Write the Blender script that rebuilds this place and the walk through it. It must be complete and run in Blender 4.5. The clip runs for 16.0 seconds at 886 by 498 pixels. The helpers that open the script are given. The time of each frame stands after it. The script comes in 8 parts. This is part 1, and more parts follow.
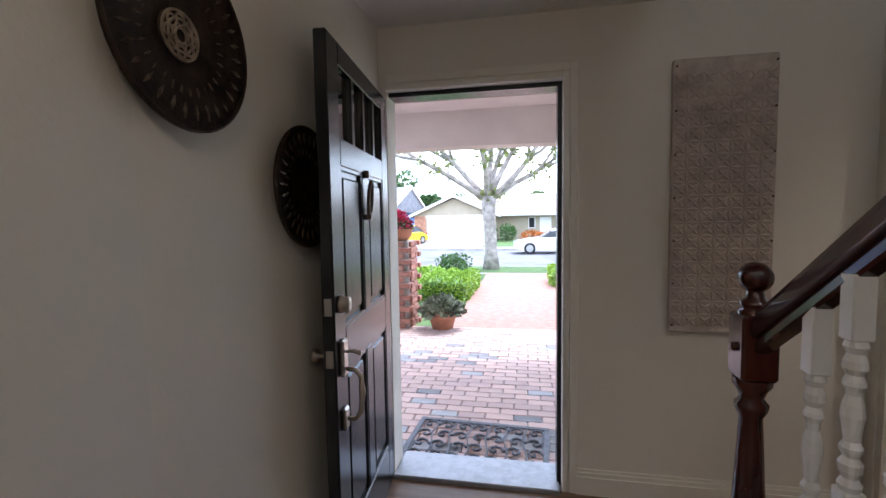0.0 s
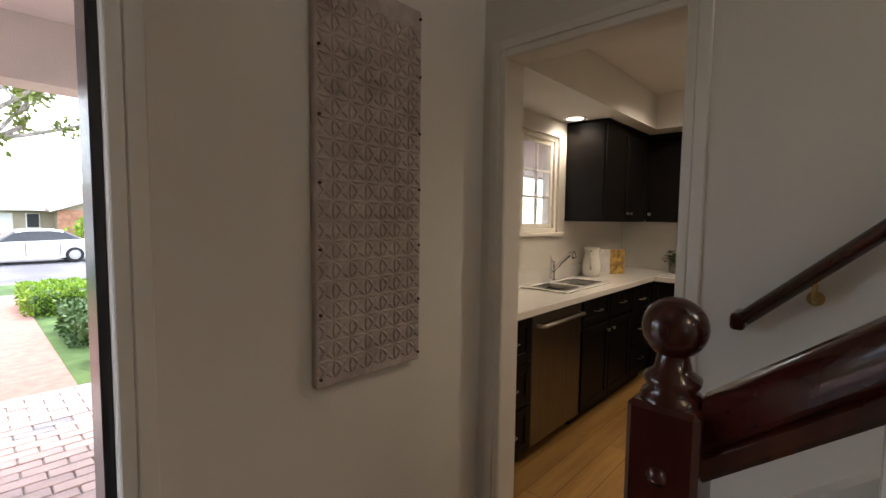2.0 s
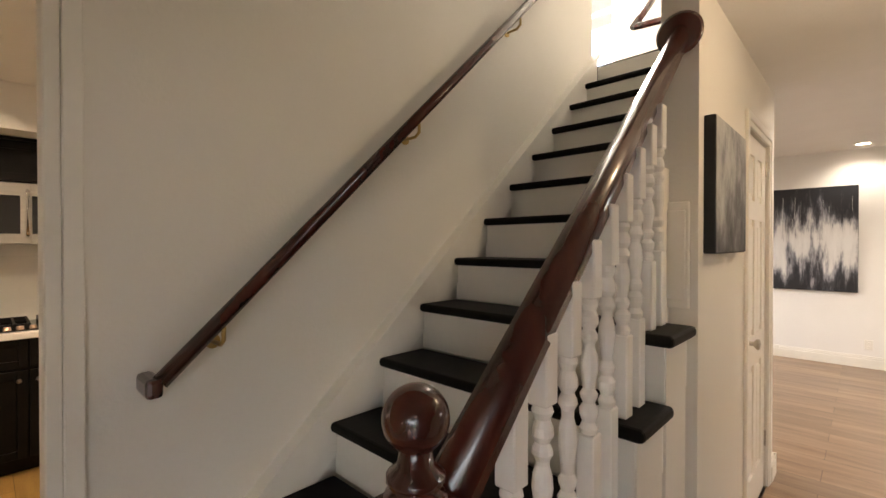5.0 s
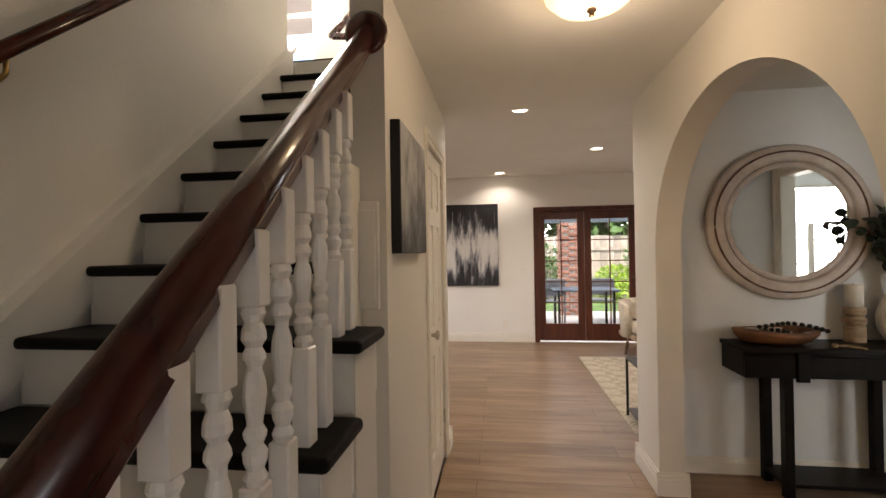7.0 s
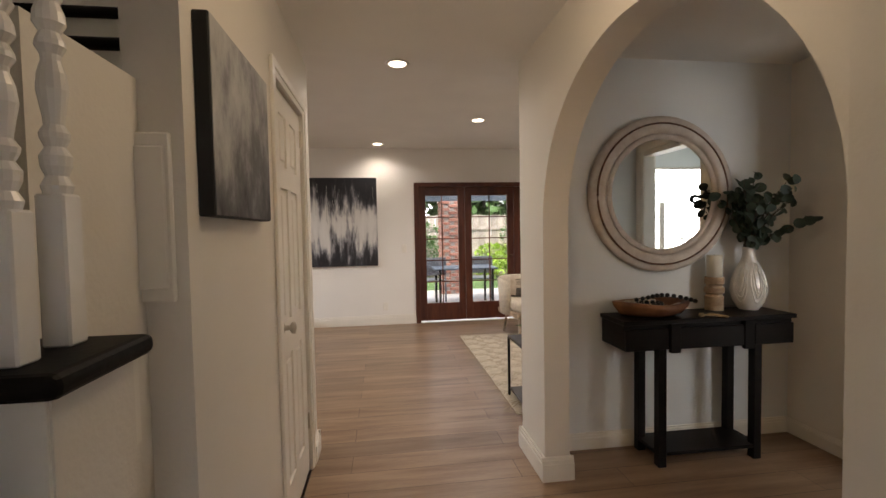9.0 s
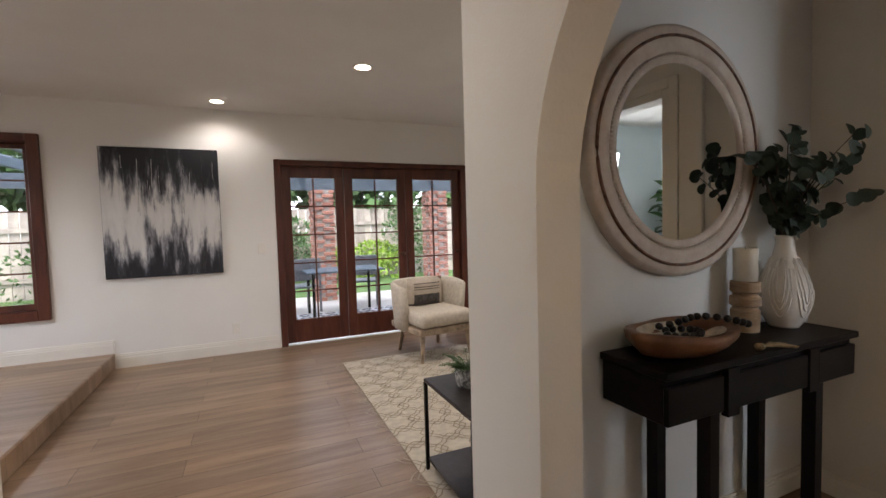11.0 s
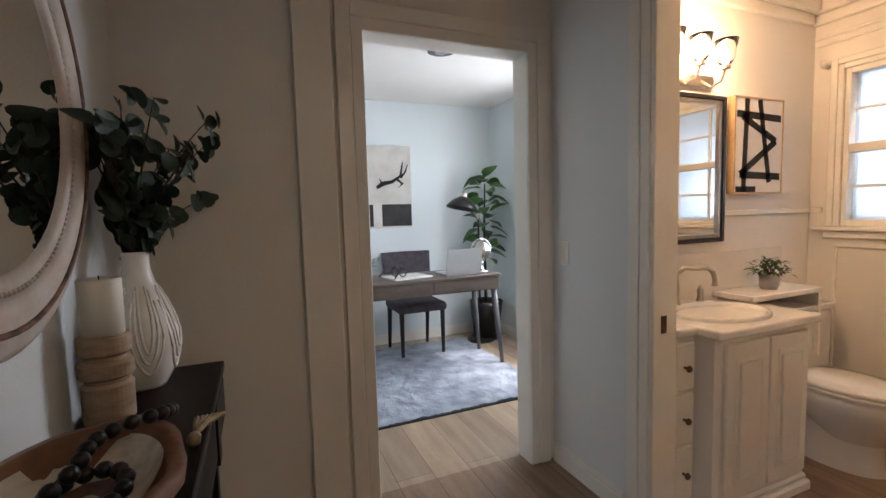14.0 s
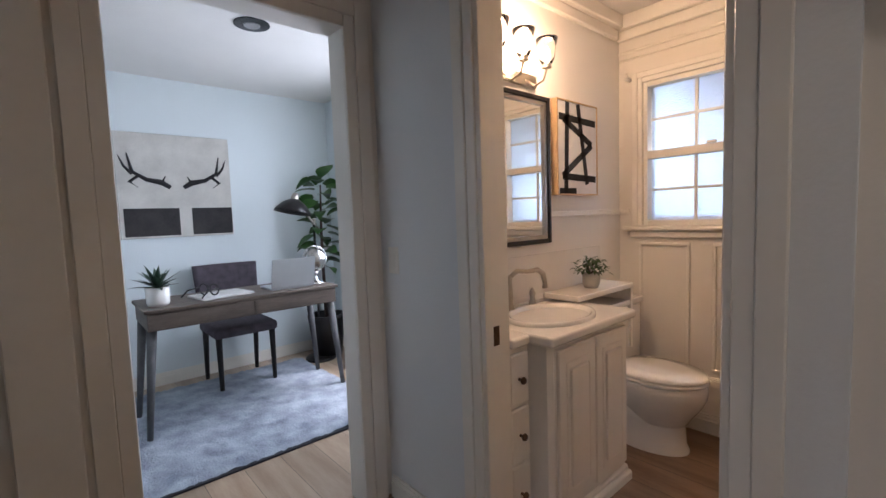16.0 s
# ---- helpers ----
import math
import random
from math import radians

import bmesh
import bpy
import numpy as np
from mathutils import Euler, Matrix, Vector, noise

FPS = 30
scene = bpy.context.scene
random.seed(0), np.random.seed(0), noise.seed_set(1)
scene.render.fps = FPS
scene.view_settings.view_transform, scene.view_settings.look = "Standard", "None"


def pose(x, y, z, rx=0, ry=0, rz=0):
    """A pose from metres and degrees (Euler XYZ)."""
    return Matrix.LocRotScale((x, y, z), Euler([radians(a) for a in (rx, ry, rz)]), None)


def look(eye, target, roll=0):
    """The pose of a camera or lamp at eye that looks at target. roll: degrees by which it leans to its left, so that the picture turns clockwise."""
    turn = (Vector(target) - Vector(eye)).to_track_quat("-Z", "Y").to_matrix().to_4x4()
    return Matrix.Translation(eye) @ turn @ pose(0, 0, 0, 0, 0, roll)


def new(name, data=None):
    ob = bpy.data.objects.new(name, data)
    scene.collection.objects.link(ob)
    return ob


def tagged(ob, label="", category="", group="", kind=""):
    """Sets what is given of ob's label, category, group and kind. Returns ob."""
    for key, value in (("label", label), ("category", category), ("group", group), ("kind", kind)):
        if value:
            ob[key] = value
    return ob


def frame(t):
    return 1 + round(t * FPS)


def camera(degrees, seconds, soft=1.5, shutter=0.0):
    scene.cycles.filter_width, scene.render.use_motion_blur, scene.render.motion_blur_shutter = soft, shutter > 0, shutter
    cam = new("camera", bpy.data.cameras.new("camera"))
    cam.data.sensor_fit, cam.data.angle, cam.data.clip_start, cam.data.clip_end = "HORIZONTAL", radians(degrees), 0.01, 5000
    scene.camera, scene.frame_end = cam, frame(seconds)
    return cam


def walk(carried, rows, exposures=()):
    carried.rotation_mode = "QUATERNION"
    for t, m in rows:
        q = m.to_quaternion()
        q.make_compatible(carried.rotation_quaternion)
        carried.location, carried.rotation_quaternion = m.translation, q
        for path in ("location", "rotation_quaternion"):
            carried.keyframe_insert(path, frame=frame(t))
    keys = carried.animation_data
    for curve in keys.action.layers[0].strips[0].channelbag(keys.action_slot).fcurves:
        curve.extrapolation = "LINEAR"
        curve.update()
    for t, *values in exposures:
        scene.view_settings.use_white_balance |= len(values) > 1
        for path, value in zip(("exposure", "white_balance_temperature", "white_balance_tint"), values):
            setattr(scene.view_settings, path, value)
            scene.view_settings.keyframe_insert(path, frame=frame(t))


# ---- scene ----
cam = camera(90.2, 16.0)
PATH = [
    (0, (0.563, 0.648, 1.41), (0.185, 2.606, 1.27), -0.9),
    (0.5, (0.499, 0.933, 1.415), (0.442, 2.927, 1.266), -0.5),
    (1, (0.434, 1.236, 1.377), (0.884, 3.18, 1.244), -0.0),
    (1.5, (0.475, 1.503, 1.357), (1.468, 3.235, 1.226), 0.3),
    (2, (0.515, 1.711, 1.385), (1.981, 3.064, 1.244), 0.7),
    (2.5, (0.632, 1.886, 1.389), (2.452, 2.703, 1.25), 1.1),
    (3, (0.667, 2.056, 1.402), (2.658, 2.198, 1.275), 1.1),
    (3.5, (0.742, 2.164, 1.403), (2.669, 1.637, 1.309), 1.4),
    (4, (0.791, 2.236, 1.437), (2.542, 1.274, 1.356), 1.0),
    (4.5, (0.798, 2.241, 1.461), (2.365, 1.001, 1.402), 0.5),
    (5, (0.754, 2.206, 1.445), (2.137, 0.761, 1.428), 0.0),
    (7.5, (0.783, 1.964, 1.416), (0.796, -0.036, 1.404), -1.0),
    (8, (0.785, 1.926, 1.412), (0.632, -0.067, 1.351), -1.1),
    (10.5, (0.593, 0.57, 1.309), (0.072, -1.358, 1.208), -1.1),
    (11, (0.559, 0.229, 1.316), (-0.245, -1.599, 1.209), -1.6),
    (11.5, (0.483, -0.1, 1.297), (-0.687, -1.72, 1.199), -1.9),
    (12, (0.378, -0.314, 1.33), (-1.189, -1.549, 1.193), -2.5),
    (12.5, (0.342, -0.369, 1.348), (-1.542, -1.02, 1.192), -1.8),
    (13, (0.124, -0.46, 1.319), (-1.867, -0.546, 1.148), -1.3),
    (13.5, (0.021, -0.518, 1.308), (-1.935, -0.132, 1.152), -1.6),
    (14, (-0.027, -0.571, 1.316), (-1.865, 0.202, 1.159), -1.6),
    (14.5, (-0.062, -0.583, 1.324), (-1.794, 0.406, 1.164), -1.6),
    (15, (-0.094, -0.569, 1.337), (-1.736, 0.563, 1.179), -1.8),
    (15.5, (-0.139, -0.503, 1.323), (-1.705, 0.732, 1.169), -1.9),
    (16, (-0.222, -0.275, 1.294), (-1.72, 1.041, 1.143), -2.0),
]
EXPOSURES = [(0.0, 2.25, 5700, 13), (0.5, 2.0, 5700, 13), (1.0, 2.1, 5800, 13), (1.4, 1.9, 5900, 13), (2.0, 2.3, 6500, 14), (2.6, 3.6, 7000, 11), (3.2, 3.5, 7300, 12), (4.0, 3.2, 8300, 14), (5.0, 3.2, 7300, 14), (8.0, 2.3, 7300, 15), (10.5, 2.36, 6500, 14), (11.0, 2.24, 6400, 14), (12.0, 2.22, 6400, 15), (12.5, 2.18, 6350, 15), (13.0, 2.85, 6400, 15), (13.5, 2.72, 6300, 16), (14.5, 2.15, 6100, 17), (15.0, 1.95, 5900, 18), (16.0, 2.2, 5700, 18)]
walk(cam, [(t, look(eye, target, roll)) for t, eye, target, roll in PATH], EXPOSURES)

# ---- exposure, world, sun ----
world = bpy.data.worlds.new("sky")
scene.world = world
world.use_nodes = True
wn, wl = world.node_tree.nodes, world.node_tree.links
sky = wn.new("ShaderNodeTexSky")
sky.sky_type, sky.sun_disc, sky.sun_elevation, sky.sun_rotation = "NISHITA", False, radians(60), radians(25)
wc = wn.new("ShaderNodeTexCoord")
wm = wn.new("ShaderNodeMapping")
wm.inputs["Scale"].default_value = (1.6, 1.6, 5.0)
cn = wn.new("ShaderNodeTexNoise")
cn.inputs["Scale"].default_value, cn.inputs["Detail"].default_value, cn.inputs["Roughness"].default_value = 2.2, 7, 0.55
cr = wn.new("ShaderNodeValToRGB")
cr.color_ramp.elements[0].position, cr.color_ramp.elements[1].position = 0.36, 0.62
cm = wn.new("ShaderNodeMixRGB")
cm.inputs[2].default_value = (9.8, 10.3, 11.2, 1)
wl.new(wc.outputs["Generated"], wm.inputs[0])
wl.new(wm.outputs[0], cn.inputs[0])
wl.new(cn.outputs[0], cr.inputs[0])
wl.new(cr.outputs[0], cm.inputs[0])
wl.new(sky.outputs[0], cm.inputs[1])
wl.new(cm.outputs[0], wn["Background"].inputs[0])
wn["Background"].inputs[1].default_value = 0.13

sun = new("sun", bpy.data.lights.new("sun", "SUN"))
sun.data.energy, sun.data.angle, sun.data.color = 1.0, radians(14), (1, 0.95, 0.88)
sun.matrix_world = look((0, 0, 10), (0 - math.sin(radians(25)) * 1.0, 0 - math.cos(radians(25)) * 1.0, 10 - 1.73))


def lamp(name, kind, place, watts, colour, size=0.1, target=None, size_y=None, spread=None):
    d = bpy.data.lights.new(name, kind)
    d.energy, d.color = watts, colour
    if kind == "AREA":
        d.size = size
        if size_y:
            d.shape, d.size_y = "RECTANGLE", size_y
    else:
        d.shadow_soft_size = size
    if kind == "SPOT":
        d.spot_size, d.spot_blend = radians(spread or 120), 0.6
    ob = new(name, d)
    ob.matrix_world = look(place, target or (place[0], place[1] + 0.0001, place[2] - 1))
    return ob


# ---- materials ----
def mat(name, c, rough=0.5, metal=0.0, vary=0.12, scale=8.0, bump=0.05, bscale=60.0, c2=None, coat=0.0, emit=None, strength=0.0, trans=0.0, stretch=(1, 1, 1), rand=0.0, ior=1.45):
    m = bpy.data.materials.new(name)
    m.use_nodes = True
    n, l = m.node_tree.nodes, m.node_tree.links
    b = n["Principled BSDF"]
    b.inputs["Roughness"].default_value, b.inputs["Metallic"].default_value, b.inputs["IOR"].default_value = rough, metal, ior
    b.inputs["Coat Weight"].default_value, b.inputs["Coat Roughness"].default_value = coat, 0.08
    b.inputs["Transmission Weight"].default_value = trans
    tc, mp = n.new("ShaderNodeTexCoord"), n.new("ShaderNodeMapping")
    mp.inputs["Scale"].default_value = stretch
    l.new(tc.outputs["Object"], mp.inputs[0])
    c2 = c2 or tuple(max(0, v * (1 - 2 * vary)) for v in c)
    t1, t2 = n.new("ShaderNodeTexNoise"), n.new("ShaderNodeTexNoise")
    t1.inputs["Scale"].default_value, t1.inputs["Detail"].default_value = scale, 6
    t2.inputs["Scale"].default_value, t2.inputs["Detail"].default_value = bscale, 4
    l.new(mp.outputs[0], t1.inputs[0])
    l.new(mp.outputs[0], t2.inputs[0])
    r = n.new("ShaderNodeValToRGB")
    r.color_ramp.elements[0].position, r.color_ramp.elements[1].position = 0.32, 0.68
    r.color_ramp.elements[0].color, r.color_ramp.elements[1].color = (*c2, 1), (*c, 1)
    mixf = n.new("ShaderNodeMath")
    mixf.operation = "MULTIPLY_ADD"
    mixf.inputs[1].default_value, mixf.inputs[2].default_value = 0.3, -0.15
    add = n.new("ShaderNodeMath")
    l.new(t2.outputs[0], mixf.inputs[0])
    l.new(t1.outputs[0], add.inputs[0])
    l.new(mixf.outputs[0], add.inputs[1])
    last = add
    if rand:
        oi, ml = n.new("ShaderNodeObjectInfo"), n.new("ShaderNodeMath")
        ml.operation = "MULTIPLY_ADD"
        ml.inputs[1].default_value, ml.inputs[2].default_value = rand, -rand / 2
        l.new(oi.outputs["Random"], ml.inputs[0])
        add2 = n.new("ShaderNodeMath")
        l.new(add.outputs[0], add2.inputs[0])
        l.new(ml.outputs[0], add2.inputs[1])
        last = add2
    l.new(last.outputs[0], r.inputs[0])
    l.new(r.outputs[0], b.inputs["Base Color"])
    if bump:
        bp = n.new("ShaderNodeBump")
        bp.inputs["Strength"].default_value, bp.inputs["Distance"].default_value = bump, 0.01
        l.new(t2.outputs[0], bp.inputs["Height"])
        l.new(bp.outputs[0], b.inputs["Normal"])
    if emit:
        b.inputs["Emission Color"].default_value, b.inputs["Emission Strength"].default_value = (*emit, 1), strength
    return m


WALL = mat("cream wall paint", (0.75, 0.715, 0.65), 0.6, vary=0.02, scale=1.5, bump=0.10, bscale=90)
WALLGREY = mat("pale grey wall paint", (0.72, 0.74, 0.74), 0.6, vary=0.02, scale=1.5, bump=0.10, bscale=90)
WALLWHITE = mat("white wall paint", (0.80, 0.78, 0.74), 0.6, vary=0.02, scale=1.5, bump=0.10, bscale=90)
OFFICEBLUE = mat("pale blue wall paint", (0.69, 0.75, 0.76), 0.6, vary=0.02, scale=1.5, bump=0.10, bscale=90)
CEIL = mat("white ceiling paint", (0.78, 0.76, 0.72), 0.8, vary=0.02, scale=3, bump=0.25, bscale=140)
TRIM = mat("white gloss trim paint", (0.80, 0.77, 0.70), 0.28, vary=0.03, scale=4, bump=0.03, bscale=30)
BALWHITE = mat("white gloss baluster paint", (0.82, 0.80, 0.76), 0.25, vary=0.03, scale=6, bump=0.03, bscale=40)
MAHOGANY = mat("polished mahogany", (0.080, 0.017, 0.010), 0.22, vary=0.3, scale=9, bump=0.05, bscale=40, c2=(0.028, 0.006, 0.005), coat=0.4, stretch=(1, 1, 0.25))
REDWOOD = mat("red-brown stained door wood", (0.11, 0.032, 0.016), 0.35, vary=0.3, scale=12, bump=0.06, bscale=60, c2=(0.055, 0.014, 0.008), stretch=(1, 1, 0.15))
TREAD = mat("dark painted tread", (0.006, 0.005, 0.0045), 0.5, vary=0.2, scale=10, bump=0.05, bscale=80, ior=1.2)
BLACKPAINT = mat("black gloss door paint", (0.020, 0.021, 0.024), 0.25, vary=0.15, scale=6, bump=0.03, bscale=50)
CABBLACK = mat("black cabinet lacquer", (0.005, 0.0045, 0.0045), 0.40, vary=0.25, scale=7, bump=0.04, bscale=60, c2=(0.010, 0.008, 0.007), ior=1.22)
COUNTER = mat("white tile counter", (0.80, 0.78, 0.74), 0.18, vary=0.03, scale=5, bump=0.03, bscale=25)
STEEL = mat("brushed stainless steel", (0.55, 0.53, 0.50), 0.32, 1.0, vary=0.08, scale=4, bump=0.05, bscale=160, stretch=(1, 1, 12))
DARKSTEEL = mat("dark brushed steel", (0.23, 0.20, 0.18), 0.38, 1.0, vary=0.1, scale=4, bump=0.05, bscale=160, stretch=(12, 12, 1))
NICKEL = mat("satin nickel", (0.50, 0.46, 0.40), 0.3, 1.0, vary=0.06, scale=20, bump=0.0)
BRONZE = mat("dark bronze", (0.14, 0.09, 0.06), 0.4, 0.9, vary=0.2, scale=20, bump=0.05)
BRASS = mat("aged brass", (0.52, 0.36, 0.14), 0.3, 1.0, vary=0.1, scale=20, bump=0.0)
CHROME = mat("chrome", (0.80, 0.80, 0.80), 0.06, 1.0, vary=0.02, scale=5, bump=0.0)
BLACKGLASS = mat("black glass", (0.01, 0.01, 0.012), 0.05, vary=0.05, bump=0.0)
MIRROR = mat("mirror silver", (0.90, 0.91, 0.90), 0.01, 1.0, vary=0.0, bump=0.0)
CERAMIC = mat("white glazed ceramic", (0.82, 0.80, 0.76), 0.12, vary=0.02, scale=5, bump=0.0, coat=0.5)


def glass_mat(name, tint=(1, 1, 1), rough=0.0, bump=0.0):
    m = bpy.data.materials.new(name)
    m.use_nodes = True
    n, l = m.node_tree.nodes, m.node_tree.links
    b = n["Principled BSDF"]
    b.inputs["Base Color"].default_value = (*tint, 1)
    b.inputs["Transmission Weight"].default_value, b.inputs["Roughness"].default_value, b.inputs["IOR"].default_value = 1, rough, 1.45
    if bump:
        t, bp = n.new("ShaderNodeTexNoise"), n.new("ShaderNodeBump")
        t.inputs["Scale"].default_value = 60
        bp.inputs["Strength"].default_value, bp.inputs["Distance"].default_value = bump, 0.01
        l.new(t.outputs[0], bp.inputs["Height"])
        l.new(bp.outputs[0], b.inputs["Normal"])
    return m


GLASS = glass_mat("window glass")
FROST = glass_mat("frosted glass", (0.66, 0.76, 0.86), 0.45, 0.4)


def plank_mat(name, ca, cb, along, width, length, rough, seam=0.35, off=0.0):
    m = mat(name, ca, rough, vary=0.2, scale=5, bump=0.04, bscale=70, c2=cb, stretch=(0.3, 2.6, 1) if along == "x" else (2.6, 0.3, 1))
    n, l = m.node_tree.nodes, m.node_tree.links
    b = n["Principled BSDF"]
    tc = n.new("ShaderNodeTexCoord")
    mp = n.new("ShaderNodeMapping")
    mp.inputs["Location"].default_value = (off, off, 0)
    mp.inputs["Rotation"].default_value = (0, 0, 0 if along == "x" else radians(90))
    bt = n.new("ShaderNodeTexBrick")
    bt.offset, bt.offset_frequency = 0.37, 2
    bt.inputs["Color1"].default_value, bt.inputs["Color2"].default_value, bt.inputs["Mortar"].default_value = (0.78, 0.78, 0.78, 1), (1.06, 1.04, 1.02, 1), (seam, seam, seam, 1)
    bt.inputs["Scale"].default_value, bt.inputs["Mortar Size"].default_value = 1.0, 0.0018
    bt.inputs["Brick Width"].default_value, bt.inputs["Row Height"].default_value = length, width
    mu = n.new("ShaderNodeMixRGB")
    mu.blend_type = "MULTIPLY"
    mu.inputs[0].default_value = 1
    old = b.inputs["Base Color"].links[0].from_socket
    l.new(tc.outputs["Object"], mp.inputs[0])
    l.new(mp.outputs[0], bt.inputs[0])
    l.new(old, mu.inputs[1])
    l.new(bt.outputs["Color"], mu.inputs[2])
    l.new(mu.outputs[0], b.inputs["Base Color"])
    return m


OAK = plank_mat("grey-brown oak plank", (0.34, 0.235, 0.155), (0.20, 0.125, 0.078), "x", 0.19, 1.5, 0.33)
OAKOFFICE = plank_mat("pale oak plank", (0.46, 0.36, 0.26), (0.32, 0.23, 0.16), "x", 0.19, 1.5, 0.35)
KITCHENOAK = plank_mat("golden oak plank", (0.50, 0.30, 0.10), (0.33, 0.17, 0.05), "x", 0.13, 1.2, 0.32)


# ---- building helpers ----
def mesh_of(bm, name, smooth=False):
    me = bpy.data.meshes.new(name)
    bmesh.ops.recalc_face_normals(bm, faces=bm.faces)
    if smooth:
        for f in bm.faces:
            f.smooth = True
    bm.to_mesh(me)
    bm.free()
    return me


def give(name, bm, material, smooth=False):
    me = mesh_of(bm, name, smooth)
    me.materials.append(material)
    return new(name, me)


def part(name, bm, material, parent, label="", smooth=False):
    """Links a bmesh as one mesh object under a thing or a part."""
    ob = give(name, bm, material, smooth)
    ob.parent = parent
    if label:
        tagged(ob, label)
    return ob


def part_copy(ob, x, y, z, rz=0):
    o = ob.copy()
    scene.collection.objects.link(o)
    o.matrix_basis = pose(x, y, z, 0, 0, rz)
    return o


def thing(name, x, y, z, rz, label, category, group=""):
    e = new(name)
    e.empty_display_size = 0.1
    e.matrix_basis = pose(x, y, z, 0, 0, rz)
    return tagged(e, label, category, group)


def single(name, bm, material, label, category, group="", smooth=False, at=None):
    ob = give(name, bm, material, smooth)
    if at is not None:
        ob.matrix_basis = at
    return tagged(ob, label, category, group)


def structure(name, bm, material, label):
    return tagged(give(name, bm, material), label, "", "", "structure")


def B(*boxes, bevel=0.0, seg=1):
    """A bmesh of boxes (x0, x1, y0, y1, z0, z1)."""
    bm = bmesh.new()
    for b in boxes:
        addbox(bm, *b, bevel=bevel, seg=seg)
    return bm


def addbox(bm, x0, x1, y0, y1, z0, z1, bevel=0.0, seg=1):
    r = bmesh.ops.create_cube(bm, size=1)
    v = r["verts"]
    bmesh.ops.scale(bm, vec=(x1 - x0, y1 - y0, z1 - z0), verts=v)
    bmesh.ops.translate(bm, vec=((x0 + x1) / 2, (y0 + y1) / 2, (z0 + z1) / 2), verts=v)
    if bevel:
        es = {e for q in v for e in q.link_edges}
        bmesh.ops.bevel(bm, geom=list(es), offset=bevel, segments=seg, affect="EDGES", profile=0.5)
    return bm


def lathe(profile, n=24, bm=None, at=(0, 0, 0), m=None):
    """Turns (radius, height) pairs round z."""
    bm = bm or bmesh.new()
    rings = []
    for r, z in profile:
        ring = []
        for i in range(n):
            a = 2 * math.pi * i / n
            p = Vector((r * math.cos(a), r * math.sin(a), z))
            p = (m @ p) if m else p
            ring.append(bm.verts.new(p + Vector(at)))
        rings.append(ring)
    for a, b in zip(rings, rings[1:]):
        for i in range(n):
            bm.faces.new((a[i], a[(i + 1) % n], b[(i + 1) % n], b[i]))
    if profile[0][0] > 1e-5 and profile[-1][0] > 1e-5 and math.hypot(profile[0][0] - profile[-1][0], profile[0][1] - profile[-1][1]) < 0.04 and len(profile) > 3 and abs(profile[0][1] - profile[-1][1]) < 0.025:
        for i in range(n):
            bm.faces.new((rings[-1][i], rings[-1][(i + 1) % n], rings[0][(i + 1) % n], rings[0][i]))
    bmesh.ops.remove_doubles(bm, verts=bm.verts, dist=1e-6)
    return bm


def tube(points, r, n=8, bm=None):
    """A round bar through points; r may be a list."""
    bm = bm or bmesh.new()
    pts = [Vector(p) for p in points]
    rs = r if isinstance(r, (list, tuple)) else [r] * len(pts)
    rings = []
    up = Vector((0, 0, 1))
    for i, p in enumerate(pts):
        d = (pts[min(i + 1, len(pts) - 1)] - pts[max(i - 1, 0)]).normalized()
        s = d.cross(up)
        s = s.normalized() if s.length > 0.05 else d.cross(Vector((1, 0, 0))).normalized()
        t = s.cross(d).normalized()
        rings.append([bm.verts.new(p + (s * math.cos(2 * math.pi * k / n) + t * math.sin(2 * math.pi * k / n)) * rs[i]) for k in range(n)])
    for a, b in zip(rings, rings[1:]):
        for k in range(n):
            bm.faces.new((a[k], a[(k + 1) % n], b[(k + 1) % n], b[k]))
    bm.faces.new(list(reversed(rings[0])))
    bm.faces.new(rings[-1])
    return bm


def extrude(outline, axis, a, b, bm=None):
    """A flat outline of 2D points, drawn out along an axis from a to b."""
    bm = bm or bmesh.new()

    def at(p, h):
        return {"x": (h, p[0], p[1]), "y": (p[0], h, p[1]), "z": (p[0], p[1], h)}[axis]
    lo, hi = [bm.verts.new(at(p, a)) for p in outline], [bm.verts.new(at(p, b)) for p in outline]
    bm.faces.new(lo)
    bm.faces.new(list(reversed(hi)))
    n = len(outline)
    for i in range(n):
        bm.faces.new((lo[i], hi[i], hi[(i + 1) % n], lo[(i + 1) % n]))
    return bm


def wallbm(axis, c0, c1, a0, a1, z0, z1, holes=()):
    """A wall along x or y with rectangular openings (a0, a1, z0, z1)."""
    bm = bmesh.new()
    cuts = sorted({a0, a1, *[h[0] for h in holes], *[h[1] for h in holes]})
    for p, q in zip(cuts, cuts[1:]):
        zs = [(z0, z1)]
        for h in holes:
            if h[0] <= p and q <= h[1]:
                zs = [s for lo, hi in zs for s in ((lo, min(hi, h[2])), (max(lo, h[3]), hi)) if s[1] - s[0] > 1e-4]
        for lo, hi in zs:
            addbox(bm, *((p, q, c0, c1) if axis == "x" else (c0, c1, p, q)), lo, hi)
    bmesh.ops.remove_doubles(bm, verts=bm.verts, dist=1e-5)
    return bm


